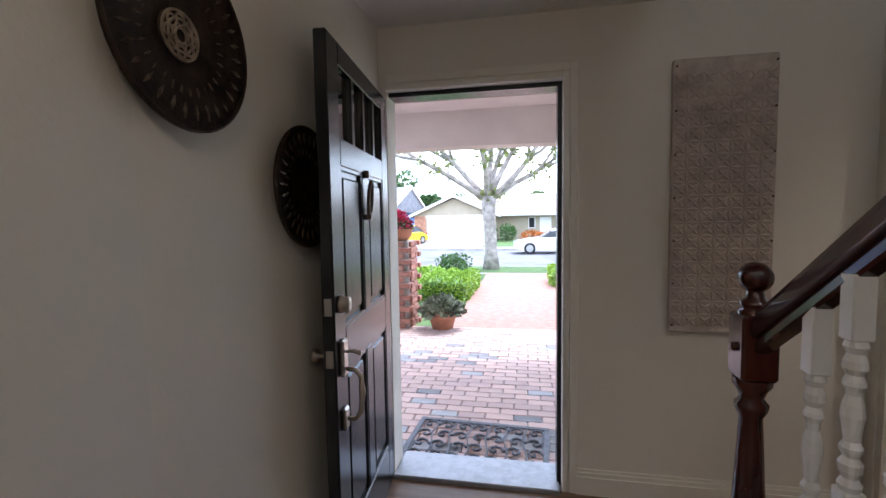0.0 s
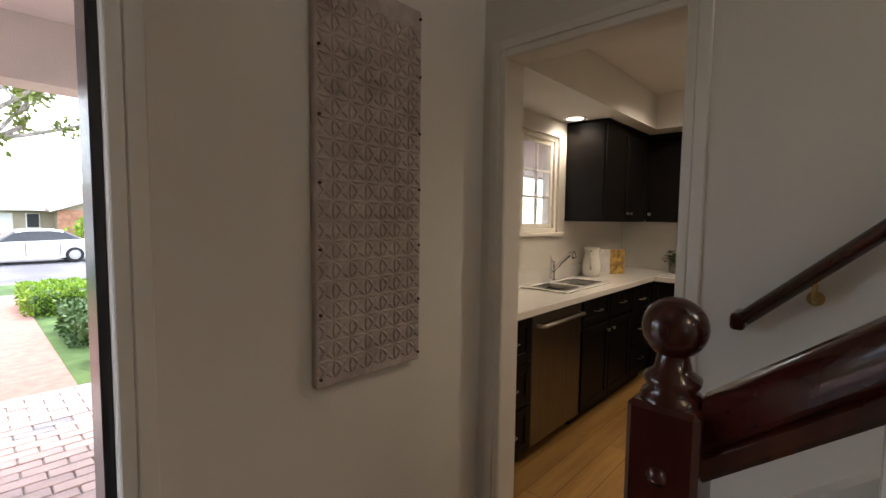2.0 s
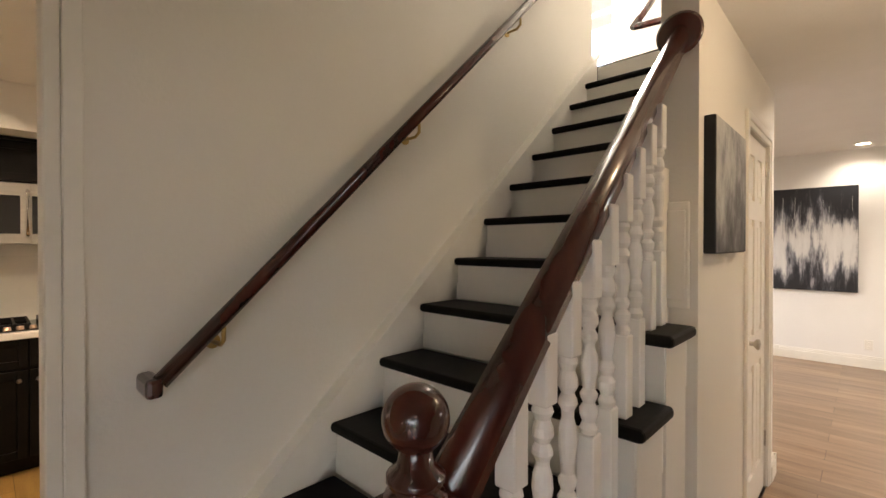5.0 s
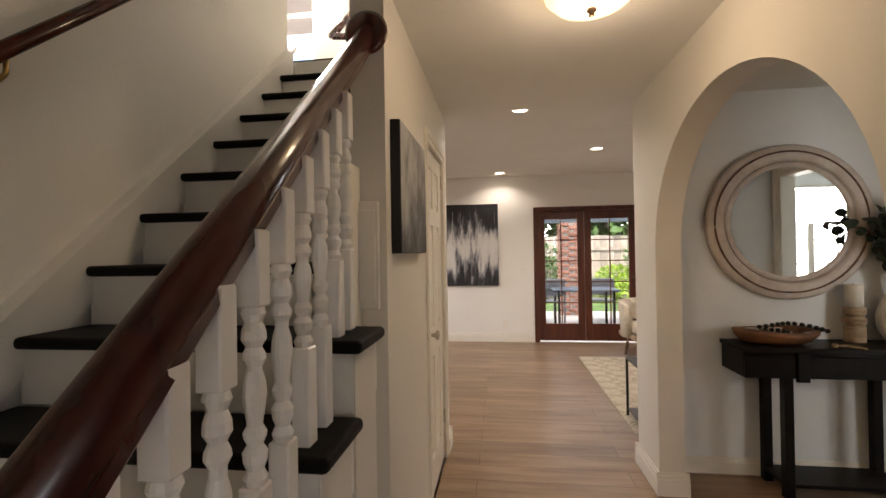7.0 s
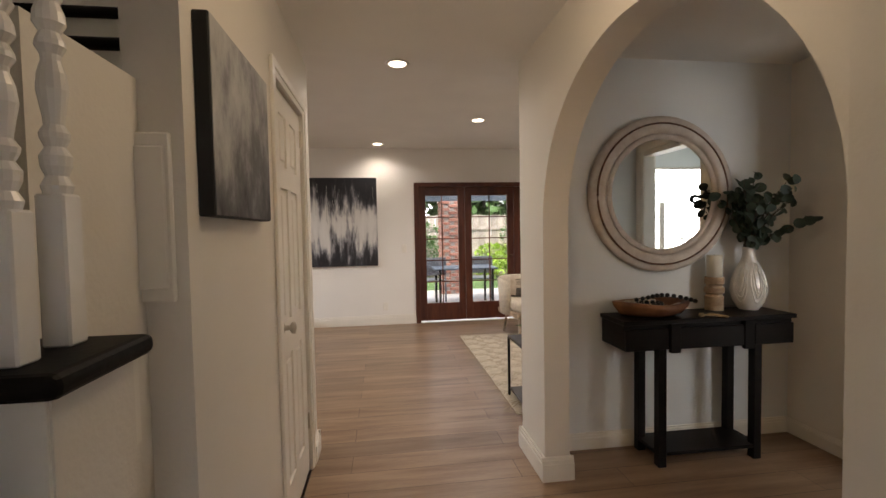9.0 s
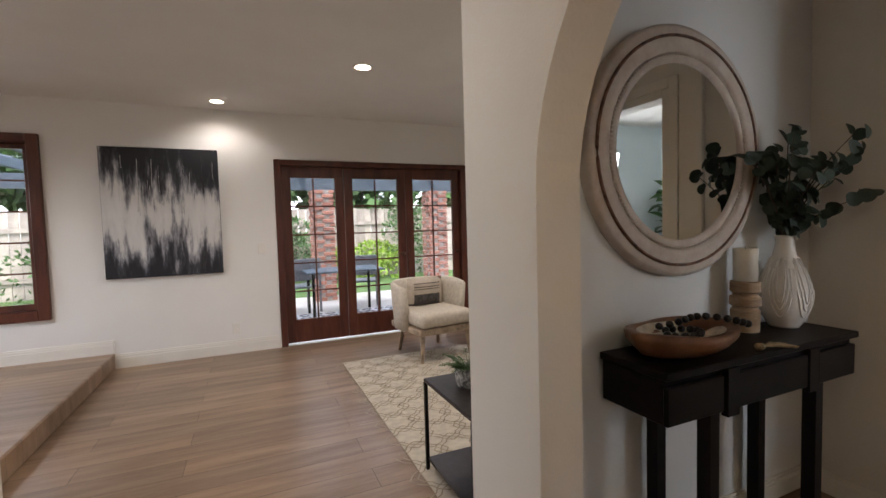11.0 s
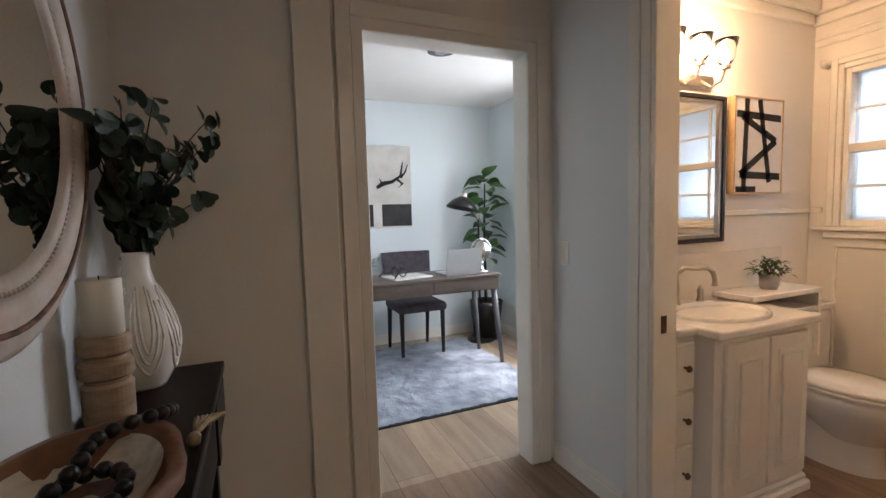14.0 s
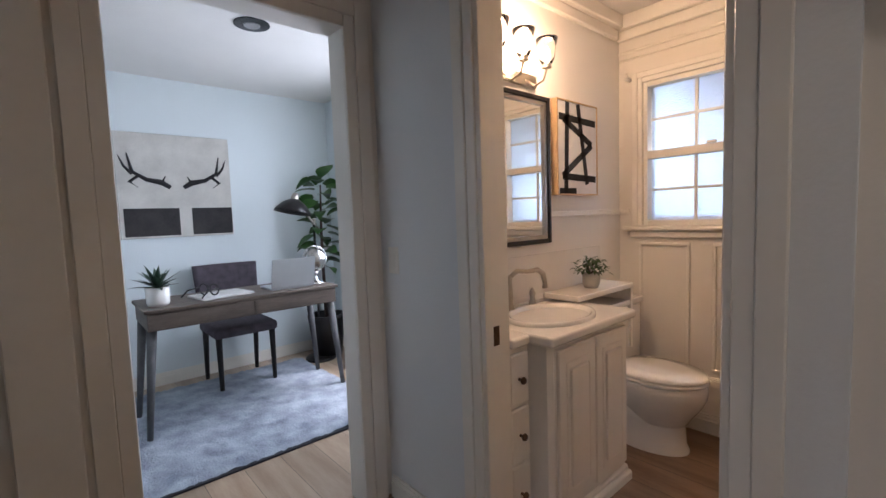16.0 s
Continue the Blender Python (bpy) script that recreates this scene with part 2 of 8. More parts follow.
def leaf_bm(bm, m, length, width, bend=0.2, segs=3):
    """One leaf blade of a few quads."""
    left, right, mid = [], [], []
    for i in range(segs + 1):
        u = i / segs
        w = width * math.sin(math.pi * (0.08 + 0.92 * u) ** 0.8) * 0.5 if i < segs else 0.0
        z = -bend * length * u * u
        left.append(bm.verts.new(m @ Vector((u * length, w, z + w * 0.3))))
        right.append(bm.verts.new(m @ Vector((u * length, -w, z + w * 0.3))))
        mid.append(bm.verts.new(m @ Vector((u * length, 0, z))))
    for i in range(segs):
        bm.faces.new((mid[i], mid[i + 1], left[i + 1], left[i]))
        bm.faces.new((right[i], right[i + 1], mid[i + 1], mid[i]))

# ---- lamps of the place ----
WARM, DAYL = (1.0, 0.83, 0.62), (1.0, 0.93, 0.85)
lamp("hall_lamp_light", "POINT", (0.44, 0.36, 2.20), 1.2, WARM, 0.08)
for lx, ly, lz, w in ((-0.34, -3.30, 2.565, 17), (0.78, -4.68, 2.565, 3.0), (0.60, -1.72, 2.565, 7), (-2.6, -3.30, 2.565, 16), (3.2, -3.3, 2.565, 17)):
    lamp("downlight_light", "SPOT", (lx, ly, lz), w, DAYL, 0.05, spread=150)
for lx, ly, lz, w in ((4.07, 2.44, 2.42, 8), (3.74, 3.32, 2.15, 3.5), (3.2, 1.6, 2.42, 8)):
    lamp("kitchen_light", "SPOT", (lx, ly, lz), w, WARM, 0.05, spread=150)
for k in range(3):
    lamp("vanity_bulb_light", "POINT", (-1.44, 1.147 + k * 0.17, 2.075), 0.95, (1.0, 0.62, 0.34), 0.02)

# sky light in the window openings
lamp("office_window_light", "AREA", (-2.92, 1.95, 1.5), 7.5, (0.92, 0.97, 1.0), 1.2, (-2.92, 0.5, 1.2), 1.25)
lamp("landing_window_light", "AREA", (3.01, -2.52, 4.0), 22, (1.0, 0.97, 0.93), 0.55, (2.2, 0.0, 3.2), 1.35)

# ---- the house: floors, walls, ceilings ----
structure("floor", B((-2.0, 2.1, -5.0, 2.9, -0.10, 0.0), (-4.6, -2.0, -5.0, -1.27, -0.10, 0.0), (2.1, 4.6, -5.0, -1.3, -0.10, 0.0)), OAK, "grey-brown oak plank floor")
structure("floor_office", B((-4.5, -2.0, -1.15, 1.9, -0.10, 0.0)), OAKOFFICE, "pale oak plank floor of the office")
structure("floor_kitchen", B((2.1, 5.3, 0.3, 3.5, -0.10, 0.002)), KITCHENOAK, "golden oak plank floor of the kitchen")
structure("floor_bath", B((-1.75, -0.3, 0.9, 2.5, -0.10, 0.003)), OAK, "brown plank floor of the bathroom")
structure("platform", B((1.81, 4.6, -5.0, -1.45, 0.0, 0.15), bevel=0.01), OAK, "raised plank floor of the dining end")

structure("wall_front", wallbm("x", 2.9, 3.05, -0.34, 2.17, -0.1, 5.2, [(-0.16, 0.73, -0.1, 2.072)]), WALL, "cream painted front wall with the entrance opening")
structure("wall_stairs", wallbm("y", 2.05, 2.17, -1.20, 2.9, -0.1, 5.2, [(2.114, 2.78, -0.1, 2.04), (-1.20, -0.55, 2.62, 5.2)]), WALL, "cream painted wall beside the stairs with a kitchen opening")
structure("wall_understairs", wallbm("y", 1.175, 1.30, -1.26, 0.48, -0.1, 2.39, [(-1.03, -0.40, 0.0, 2.03)]), WALL, "cream painted wall under the stairs")
structure("wall_stairwell", wallbm("y", 1.175, 1.30, -2.6, 0.48, 2.601, 5.2), WALL, "cream painted stairwell wall")
structure("wall_gallery", wallbm("y", 1.02, 1.14, 0.48, 2.9, 2.50, 5.2), WALL, "cream painted upper stairwell wall")
structure("wall_closet", B((1.30, 4.6, -1.30, -1.20, -0.1, 2.56), (1.30, 2.05, 0.24, 0.34, 0.0, 1.5)), WALL, "cream painted wall behind the stairs")

# the hall's wall with the arched opening
def arch_wall():
    bm = bmesh.new()
    y0, y1, n, e, w = -0.70, 0.855, 32, -0.11, -0.25
    yc, a, spring, rise = (y0 + y1) / 2, (y1 - y0) / 2, 1.40, 0.715
    addbox(bm, w, e, -1.09, y0, -0.1, 2.6)
    # past the arch the hall face runs back a little to the entrance
    extrude([(w, y1), (e, y1), (-0.20, 1.40), (-0.20, 2.9), (-0.33, 2.9), (-0.33, y1)], "z", -0.1, 2.6, bm)
    top = [(y0, spring)] + [(yc - a * math.cos(math.pi * i / n), spring + rise * math.sin(math.pi * i / n)) for i in range(1, n)] + [(y1, spring)]
    for (p, zp), (q, zq) in zip(top, top[1:]):
        extrude([(p, zp), (q, zq), (q, 2.6), (p, 2.6)], "x", w, e, bm)
    bmesh.ops.remove_doubles(bm, verts=bm.verts, dist=1e-5)
    return bm
structure("wall_arch", arch_wall(), WALL, "cream painted wall with an arched opening")
structure("wall_alcove_south", B((-2.02, -0.25, -1.15, -1.0, -0.1, 2.6)), WALLGREY, "pale grey painted alcove wall")
structure("wall_living_north", B((-4.6, -2.02, -1.27, -1.15, -0.1, 2.6)), WALLWHITE, "white painted living room wall")
structure("wall_office_door", wallbm("y", -2.02, -1.90, -1.0, 1.9, -0.1, 2.6, [(-0.122, 0.683, -0.1, 2.085)]), WALL, "cream painted wall with the office opening")
structure("wall_bath_door", wallbm("x", 0.83, 0.95, -1.90, -0.33, -0.1, 2.6, [(-1.285, -0.525, -0.1, 2.2)]), WALLGREY, "pale grey painted wall with the bathroom opening")
structure("wall_bath_west", B((-1.75, -1.60, 0.95, 2.45, -0.1, 2.6)), WALLWHITE, "white painted bathroom wall")
structure("wall_bath_north", wallbm("x", 2.45, 2.60, -1.75, -0.33, -0.1, 2.6, [(-1.45, -0.62, 1.19, 2.05)]), WALL, "cream panelled bathroom wall with a window")
structure("wall_office_west", B((-4.52, -4.39, -1.15, 1.9, -0.1, 2.6)), OFFICEBLUE, "pale blue office wall")
structure("wall_office_north", wallbm("x", 1.87, 2.02, -4.52, -2.02, -0.1, 2.6, [(-3.55, -2.30, 0.85, 2.15)]), OFFICEBLUE, "pale blue office wall with a window")
structure("wall_office_south", B((-4.52, -2.02, -1.15, -1.05, -0.1, 2.6)), OFFICEBLUE, "pale blue office wall")
structure("wall_living_south", wallbm("x", -5.15, -5.0, -4.6, 4.6, -0.1, 2.7, [(-2.92, 0.25, 0.0, 2.08), (2.28, 3.9, 0.54, 2.25)]), WALLWHITE, "white painted living room wall with garden doors")
structure("wall_living_west", B((-4.72, -4.6, -5.15, -1.15, -0.1, 2.7)), WALLWHITE, "white painted living room wall")
structure("wall_living_east", wallbm("y", 4.6, 4.72, -5.15, -1.2, -0.1, 2.7, [(-4.4, -2.2, 0.6, 2.2)]), WALLWHITE, "white painted dining wall")
structure("wall_kitchen_north", wallbm("x", 3.45, 3.60, 2.05, 5.3, -0.1, 2.7, [(2.70, 3.76, 1.28, 2.03)]), WALL, "cream painted kitchen wall with a window")
structure("wall_kitchen_return", B((2.05, 2.17, 3.05, 3.45, -0.1, 2.7)), WALL, "cream painted kitchen wall")
structure("wall_kitchen_east", B((5.15, 5.3, 0.2, 3.45, -0.1, 2.7)), WALLWHITE, "white kitchen wall")
structure("wall_kitchen_south", B((2.17, 5.15, 0.2, 0.32, -0.1, 2.7)), WALL, "cream painted kitchen wall")
structure("wall_upper_east", B((3.7, 3.82, -2.6, -0.43, 2.6, 5.2), (2.17, 3.7, -0.55, -0.43, 2.6, 5.2)), WALL, "cream painted upper landing wall")
structure("wall_upper", wallbm("x", -2.6, -2.5, 1.30, 3.70, 2.6, 5.2, [(2.72, 3.30, 3.3, 4.7)]), WALLWHITE, "white upper wall with a window")

structure("ceiling_hall", B((-0.33, 1.14, -1.09, 2.9, 2.39, 2.59), (1.14, 1.30, -1.09, 0.48, 2.39, 2.59)), CEIL, "white textured hall ceiling")
structure("ceiling_alcove", B((-1.90, -0.25, -1.0, 0.83, 2.40, 2.56)), CEIL, "white alcove ceiling")
structure("ceiling_living", B((-4.6, 4.6, -5.0, -1.30, 2.592, 2.600), (-0.33, 1.30, -1.30, -1.091, 2.592, 2.600)), CEIL, "white textured living room ceiling")
structure("ceiling_office", B((-4.39, -2.02, -1.05, 1.87, 2.46, 2.58)), CEIL, "white office ceiling")
structure("ceiling_bath", B((-1.60, -0.33, 0.95, 2.45, 2.46, 2.58)), CEIL, "white bathroom ceiling")
structure("ceiling_kitchen", B((2.17, 5.15, 0.32, 3.45, 2.45, 2.58), (2.17, 5.15, 2.98, 3.45, 2.16, 2.449), (4.55, 5.15, 0.32, 2.979, 2.16, 2.449)), CEIL, "white kitchen tray ceiling with a dropped soffit")
structure("ceiling_stairwell", B((1.02, 2.05, -2.6, 2.9, 5.0, 5.2), (2.05, 3.7, -2.6, -0.55, 5.0, 5.2)), CEIL, "white stairwell ceiling")


def profile_run(name, pieces, label, h=0.095, d=0.016, z=0.0, material=TRIM):
    """Baseboards: (x0, y0, x1, y1, nx, ny) runs along walls, thick towards the normal."""
    bm = bmesh.new()
    for x0, y0, x1, y1, nx, ny in pieces:
        for dd, z0, z1 in ((d, 0, h * 0.72), (d * 0.7, h * 0.72, h * 0.88), (d * 0.4, h * 0.88, h)):
            addbox(bm, min(x0, x1, x0 + nx * dd, x1 + nx * dd), max(x0, x1, x0 + nx * dd, x1 + nx * dd), min(y0, y1, y0 + ny * dd, y1 + ny * dd), max(y0, y1, y0 + ny * dd, y1 + ny * dd), z + z0, z + z1)
    return structure(name, bm, material, label)


profile_run("baseboard_hall", [(0.80, 2.9, 2.05, 2.9, 0, -1), (-0.20, 1.40, -0.20, 2.9, 1, 0), (-0.11, -1.09, -0.11, -0.70, 1, 0), (-0.25, -1.09, -0.09, -1.09, 0, -1), (-0.27, -0.70, -0.09, -0.70, 0, 1), (-0.25, -0.98, -0.25, -0.70, -1, 0), (1.175, -0.32, 1.175, 0.48, -1, 0), (1.175, -1.26, 1.175, -1.11, -1, 0), (1.155, -1.26, 1.30, -1.26, 0, -1), (1.301, -1.30, 4.6, -1.30, 0, -1)], "white moulded baseboard", 0.13, 0.02)
profile_run("baseboard_alcove", [(-1.88, -1.0, -0.25, -1.0, 0, 1), (-1.90, -1.0, -1.90, -0.42, 1, 0), (-1.88, 0.83, -1.41, 0.83, 0, -1)], "white moulded baseboard", 0.10, 0.018)
profile_run("baseboard_living", [(0.27, -5.0, 1.81, -5.0, 0, 1), (-4.6, -5.0, -2.94, -5.0, 0, 1)], "white moulded baseboard", 0.14, 0.02)
profile_run("baseboard_dining", [(1.81, -5.0, 4.6, -5.0, 0, 1)], "white moulded baseboard", 0.13, 0.02, 0.15)
profile_run("baseboard_office", [(-4.39, -1.05, -4.39, 1.85, 1, 0), (-4.37, 1.87, -2.02, 1.87, 0, -1)], "white baseboard", 0.10, 0.018)
profile_run("baseboard_bath", [(-1.60, 2.45, -0.33, 2.45, 0, -1), (-0.33, 0.95, -0.33, 2.43, -1, 0)], "white moulded baseboard", 0.11, 0.02)
profile_run("chair_rail_bath", [(-1.60, 2.45, -0.33, 2.45, 0, -1)], "white panel rail", 0.05, 0.02, 0.28)
structure("crown_moulding_bath", B((-1.60, -0.33, 2.39, 2.449, 2.38, 2.459), (-1.60, -0.33, 2.42, 2.448, 2.32, 2.379), (-1.599, -1.54, 0.95, 2.388, 2.38, 2.459), (-1.599, -1.57, 0.95, 2.388, 2.32, 2.379), (-1.60, -0.33, 2.438, 2.449, 2.24, 2.26), (-1.60, -0.33, 2.438, 2.449, 2.2, 2.212), bevel=0.006), TRIM, "white stepped crown moulding")


def casing(name, axis, face, out, a0, a1, top, w, d, label, bottom=0.0, material=TRIM, left=True, right=True):
    """Moulded door casing on a wall face; out is +1 or -1 along the wall's normal."""
    bm = bmesh.new()
    for wi, wo, dd in ((0.0, w * 0.45, d * 0.7), (w * 0.45, w, d)):
        f0, f1 = sorted((face, face + out * dd))
        rows = []
        if left:
            rows.append((a0 - wo, a0 - wi, bottom, top + wo))
        if right:
            rows.append((a1 + wi, a1 + wo, bottom, top + wo))
        rows.append((a0 - (wi if left else 0), a1 + (wi if right else 0), top + wi, top + wo))
        for p, q, z0, z1 in rows:
            addbox(bm, *((p, q, f0, f1) if axis == "x" else (f0, f1, p, q)), z0, z1, bevel=0.003)
    return structure(name, bm, material, label)


casing("casing_front_door", "x", 2.9, -1, -0.16, 0.73, 2.072, 0.075, 0.016, "white entrance door casing", left=False)
casing("casing_kitchen", "y", 2.05, -1, 2.114, 2.78, 2.04, 0.07, 0.016, "white kitchen opening casing")
casing("casing_office", "y", -1.90, 1, -0.122, 0.683, 2.085, 0.115, 0.018, "white office opening casing")
structure("pilaster_office", B((-1.90, -1.872, -0.405, -0.255, 0.0, 2.44), bevel=0.004), TRIM, "white flat board beside the office opening")
casing("casing_bath", "x", 0.83, -1, -1.285, -0.525, 2.2, 0.10, 0.018, "white bathroom door casing")
casing("casing_closet", "y", 1.175, -1, -1.03, -0.40, 2.03, 0.07, 0.016, "white closet door casing")
casing("casing_bath_window", "x", 2.45, -1, -1.45, -0.62, 2.05, 0.06, 0.02, "white bathroom window casing", bottom=1.19)
structure("jamb_bath", B((-1.288, -1.265, 0.826, 0.954, 0.0, 2.2), (-0.545, -0.522, 0.826, 0.954, 0.0, 2.2), bevel=0.003), TRIM, "white bathroom door jamb")
structure("jamb_front", B((0.708, 0.733, 2.94, 3.06, 0.0, 2.05), (-0.163, 0.733, 2.94, 3.06, 2.05, 2.075), bevel=0.003), BLACKPAINT, "black entrance door jamb")
structure("threshold", B((-0.16, 0.72, 2.86, 3.12, -0.02, 0.022), bevel=0.006), mat("grey metal threshold", (0.45, 0.47, 0.50), 0.4, 0.6, scale=20), "grey metal entrance threshold")

# ---- stairs ----
RISE, GOING, N = 0.1755, 0.2, 14


def nose(n):
    return 1.623 - GOING * (n - 4), RISE * n - 0.012


stair = thing("staircase", 1.6, 1.0, 0.0, 0, "white staircase with dark painted treads", "staircase")
for n in range(1, N + 1):
    y, z = nose(n)
    x0 = 1.115 if n < 8 else 1.305
    t = part("tread", B((x0 - 0.018 - 1.6 if x0 < 1.2 else x0 - 1.6, 2.02 - 1.6, y - 1.0 - GOING - 0.02, y - 1.0, z - 0.032, z), bevel=0.013, seg=3), TREAD, stair, "dark painted tread")
    part("riser", B((x0 - 1.6 + 0.01, 2.02 - 1.6, y - 1.0 - GOING - 0.02, y - 1.0 - 0.025, max(0, z - RISE) if n > 1 else 0.0, z - 0.032)), TRIM, stair, "white painted riser")
yT, zT = nose(N)
structure("landing", B((1.30, 2.05, -1.30, yT - GOING, 2.40, zT + RISE - 0.01), (1.30, 3.7, -2.5, -1.30, 2.601, zT + RISE - 0.01), (2.05, 3.7, -1.30, -0.55, 2.56, zT + RISE - 0.01)), TREAD, "dark painted upper landing")
part("riser", B((1.305 - 1.6, 2.02 - 1.6, yT - GOING - 1.0 - 0.02, yT - GOING - 1.0 + 0.002, zT, zT + RISE - 0.02)), TRIM, stair)
# closed side under the open steps
bm = bmesh.new()
for n in range(1, 8):
    y, z = nose(n)
    addbox(bm, 1.122, 1.20, max(0.48, y - GOING), y - 0.03, 0.0, z - 0.033)
addbox(bm, 1.27, 1.30, 0.48, 0.80, 0.0, 1.72)
structure("wall_stringer", bm, WALL, "cream wall under the open side of the stairs")
sl = -RISE / GOING


def rake(x0, x1, ya, yb, off, thick, bm=None):
    def zz(y):
        return nose(4)[1] + (y - nose(4)[0]) * sl + off
    return extrude([(ya, zz(ya)), (yb, zz(yb)), (yb, zz(yb) + thick), (ya, zz(ya) + thick)], "x", x0, x1, bm)


bm = rake(2.012, 2.05, 2.04, -0.55, -0.13, 0.19)
rake(1.992, 2.05, 2.04, -0.55, 0.06, 0.022, bm)
structure("stair_skirt", bm, TRIM, "white skirt board along the stairs")
structure("stair_skirt_end", B((1.20, 1.29, 0.482, 0.497, 1.22, 1.60), (1.21, 1.28, 0.498, 0.504, 1.25, 1.57), bevel=0.004), TRIM, "white panel trim at the wall's end")

newel = thing("newel_post", 1.12, 1.868, 0.014, 0, "polished mahogany newel post with a ball top", "newel post")
part("base", B((-0.055, 0.055, -0.055, 0.055, 0.0, 0.42), bevel=0.006), MAHOGANY, newel)
part("shaft", lathe([(0.052, 0.42), (0.05, 0.44), (0.056, 0.455), (0.044, 0.47), (0.042, 0.52), (0.040, 0.6), (0.030, 0.80), (0.026, 0.88), (0.036, 0.90), (0.038, 0.915), (0.026, 0.93), (0.034, 0.95), (0.044, 0.965), (0.044, 0.981)], 24), MAHOGANY, newel, smooth=True)
part("block", B((-0.042, 0.042, -0.042, 0.042, 0.98, 1.145), bevel=0.007), MAHOGANY, newel)
part("collar", lathe([(0.038, 1.144), (0.036, 1.152), (0.028, 1.158), (0.034, 1.167), (0.034, 1.174), (0.022, 1.183), (0.018, 1.203)], 24), MAHOGANY, newel, smooth=True)
part("ball", lathe([(0.016, 1.20)] + [(0.039 * math.sin(math.pi * (0.14 + 0.86 * i / 14)), 1.236 - 0.039 * math.cos(math.pi * (0.14 + 0.86 * i / 14))) for i in range(15)], 28), MAHOGANY, newel, smooth=True)
part("screw_cap", lathe([(0.012, 0), (0.012, 0.008), (0.0, 0.012)], 14, m=Matrix.Rotation(radians(-90), 3, "Y"), at=(-0.042, 0, 1.06)), MAHOGANY, newel, smooth=True)


def rail_profile():
    return [(-0.034, -0.02), (-0.026, -0.032), (0.026, -0.032), (0.034, -0.02), (0.032, 0.01), (0.02, 0.03), (0.0, 0.037), (-0.02, 0.03), (-0.032, 0.01)]


def rake_rail(x, ya, za, yb, zb, s=1.0, xb=None):
    bm = bmesh.new()
    rings = [[bm.verts.new((xx + u * s, y, z + v * s * 1.25)) for u, v in rail_profile()] for xx, y, z in ((x, ya, za), (xb or x, yb, zb))]
    k = len(rings[0])
    for i in range(k):
        bm.faces.new((rings[0][i], rings[0][(i + 1) % k], rings[1][(i + 1) % k], rings[1][i]))
    bm.faces.new(rings[0])
    bm.faces.new(list(reversed(rings[1])))
    return bm


RAILZ0 = 1.02
rail = thing("stair_rail", 0, 0, 0, 0, "polished mahogany stair handrail on white turned balusters", "stair rail")
ra, rb = (1.83, 1.137), (0.502, 2.185)
part("handrail", rake_rail(1.122, ra[0], ra[1], rb[0], rb[1], 0.84, 1.232), MAHOGANY, rail, "polished mahogany handrail", smooth=True)
part("fillet", rake_rail(1.122, ra[0] + 0.0, ra[1] - 0.05, rb[0], rb[1] - 0.048, 0.55, 1.232), MAHOGANY, rail)
part("rosette", lathe([(0.0, 0.0), (0.075, 0.0), (0.078, 0.012), (0.065, 0.02), (0.0, 0.022)], 28, m=Matrix.Rotation(radians(-90), 3, "X"), at=(1.235, 0.482, 2.195)), MAHOGANY, rail, "round mahogany wall rosette", smooth=True)


def baluster_bm(foot, head, i):
    """A turned baluster with a square foot and a square head cut to the rake."""
    bm = bmesh.new()
    s = 0.019
    h = head - foot
    lo, hi = foot + 0.34 * h, head - 0.2 * h
    addbox(bm, -s, s, -s, s, foot, lo, bevel=0.003)
    addbox(bm, -s, s, -s, s, hi, head, bevel=0.003)
    pr = [(0.016, 0.0), (0.019, 0.012), (0.013, 0.026), (0.018, 0.04), (0.019, 0.055), (0.012, 0.068), (0.017, 0.08), (0.018, 0.088), (0.012, 0.10)]
    t = hi - lo
    pr = [(r, z * min(1, t / 0.3)) for r, z in pr]
    body = [(0.0125, 0.36 * t), (0.0185, 0.5 * t), (0.0165, 0.58 * t), (0.0115, 0.64 * t)]
    lathe([(r, lo + z) for r, z in pr + body] + [(r, hi - z) for r, z in reversed(pr)], 14, bm)
    return bm


for i in range(12):
    y = 1.655 - 0.0985 * i
    if y < 0.80:
        break
    n = int((1.623 - y) / GOING) + 4 if y <= 1.623 else 3
    foot = nose(n)[1]
    head = ra[1] + (y - ra[0]) * (rb[1] - ra[1]) / (rb[0] - ra[0]) - 0.052
    b = part("baluster", baluster_bm(foot, head, i), BALWHITE, rail, "white turned wooden baluster", smooth=False)
    b.location = (1.128 + (1.83 - y) * 0.06, y, 0)

wrail = thing("wall_handrail", 0, 0, 0, 0, "mahogany wall handrail on brass brackets", "handrail")
wa, wb = (1.915, 1.118), (-0.75, 3.675)
part("handrail", tube([(1.965, wa[0], wa[1]), (1.965, wb[0], wb[1])], 0.0205, 16), MAHOGANY, wrail, smooth=True)
part("end_cap", B((1.945, 2.05, wa[0] - 0.005, wa[0] + 0.032, wa[1] - 0.034, wa[1] + 0.014), bevel=0.011, seg=2), MAHOGANY, wrail)
for y in (1.77, 1.07, 0.40, -0.30):
    z = wa[1] + (y - wa[0]) * (wb[1] - wa[1]) / (wb[0] - wa[0])
    br = part("bracket", tube([(1.965, y, z - 0.024), (1.965, y, z - 0.06), (1.985, y, z - 0.075), (2.048, y, z - 0.075)], 0.006, 8), BRASS, wrail, "brass rail bracket", smooth=True)
    part("rose", lathe([(0.02, 0), (0.02, 0.006), (0.0, 0.008)], 14, m=Matrix.Rotation(radians(-90), 3, "Y"), at=(2.049, y, z - 0.075)), BRASS, br)
urail = thing("upper_handrail", 0, 0, 0, 0, "short mahogany handrail at the upper landing", "handrail")
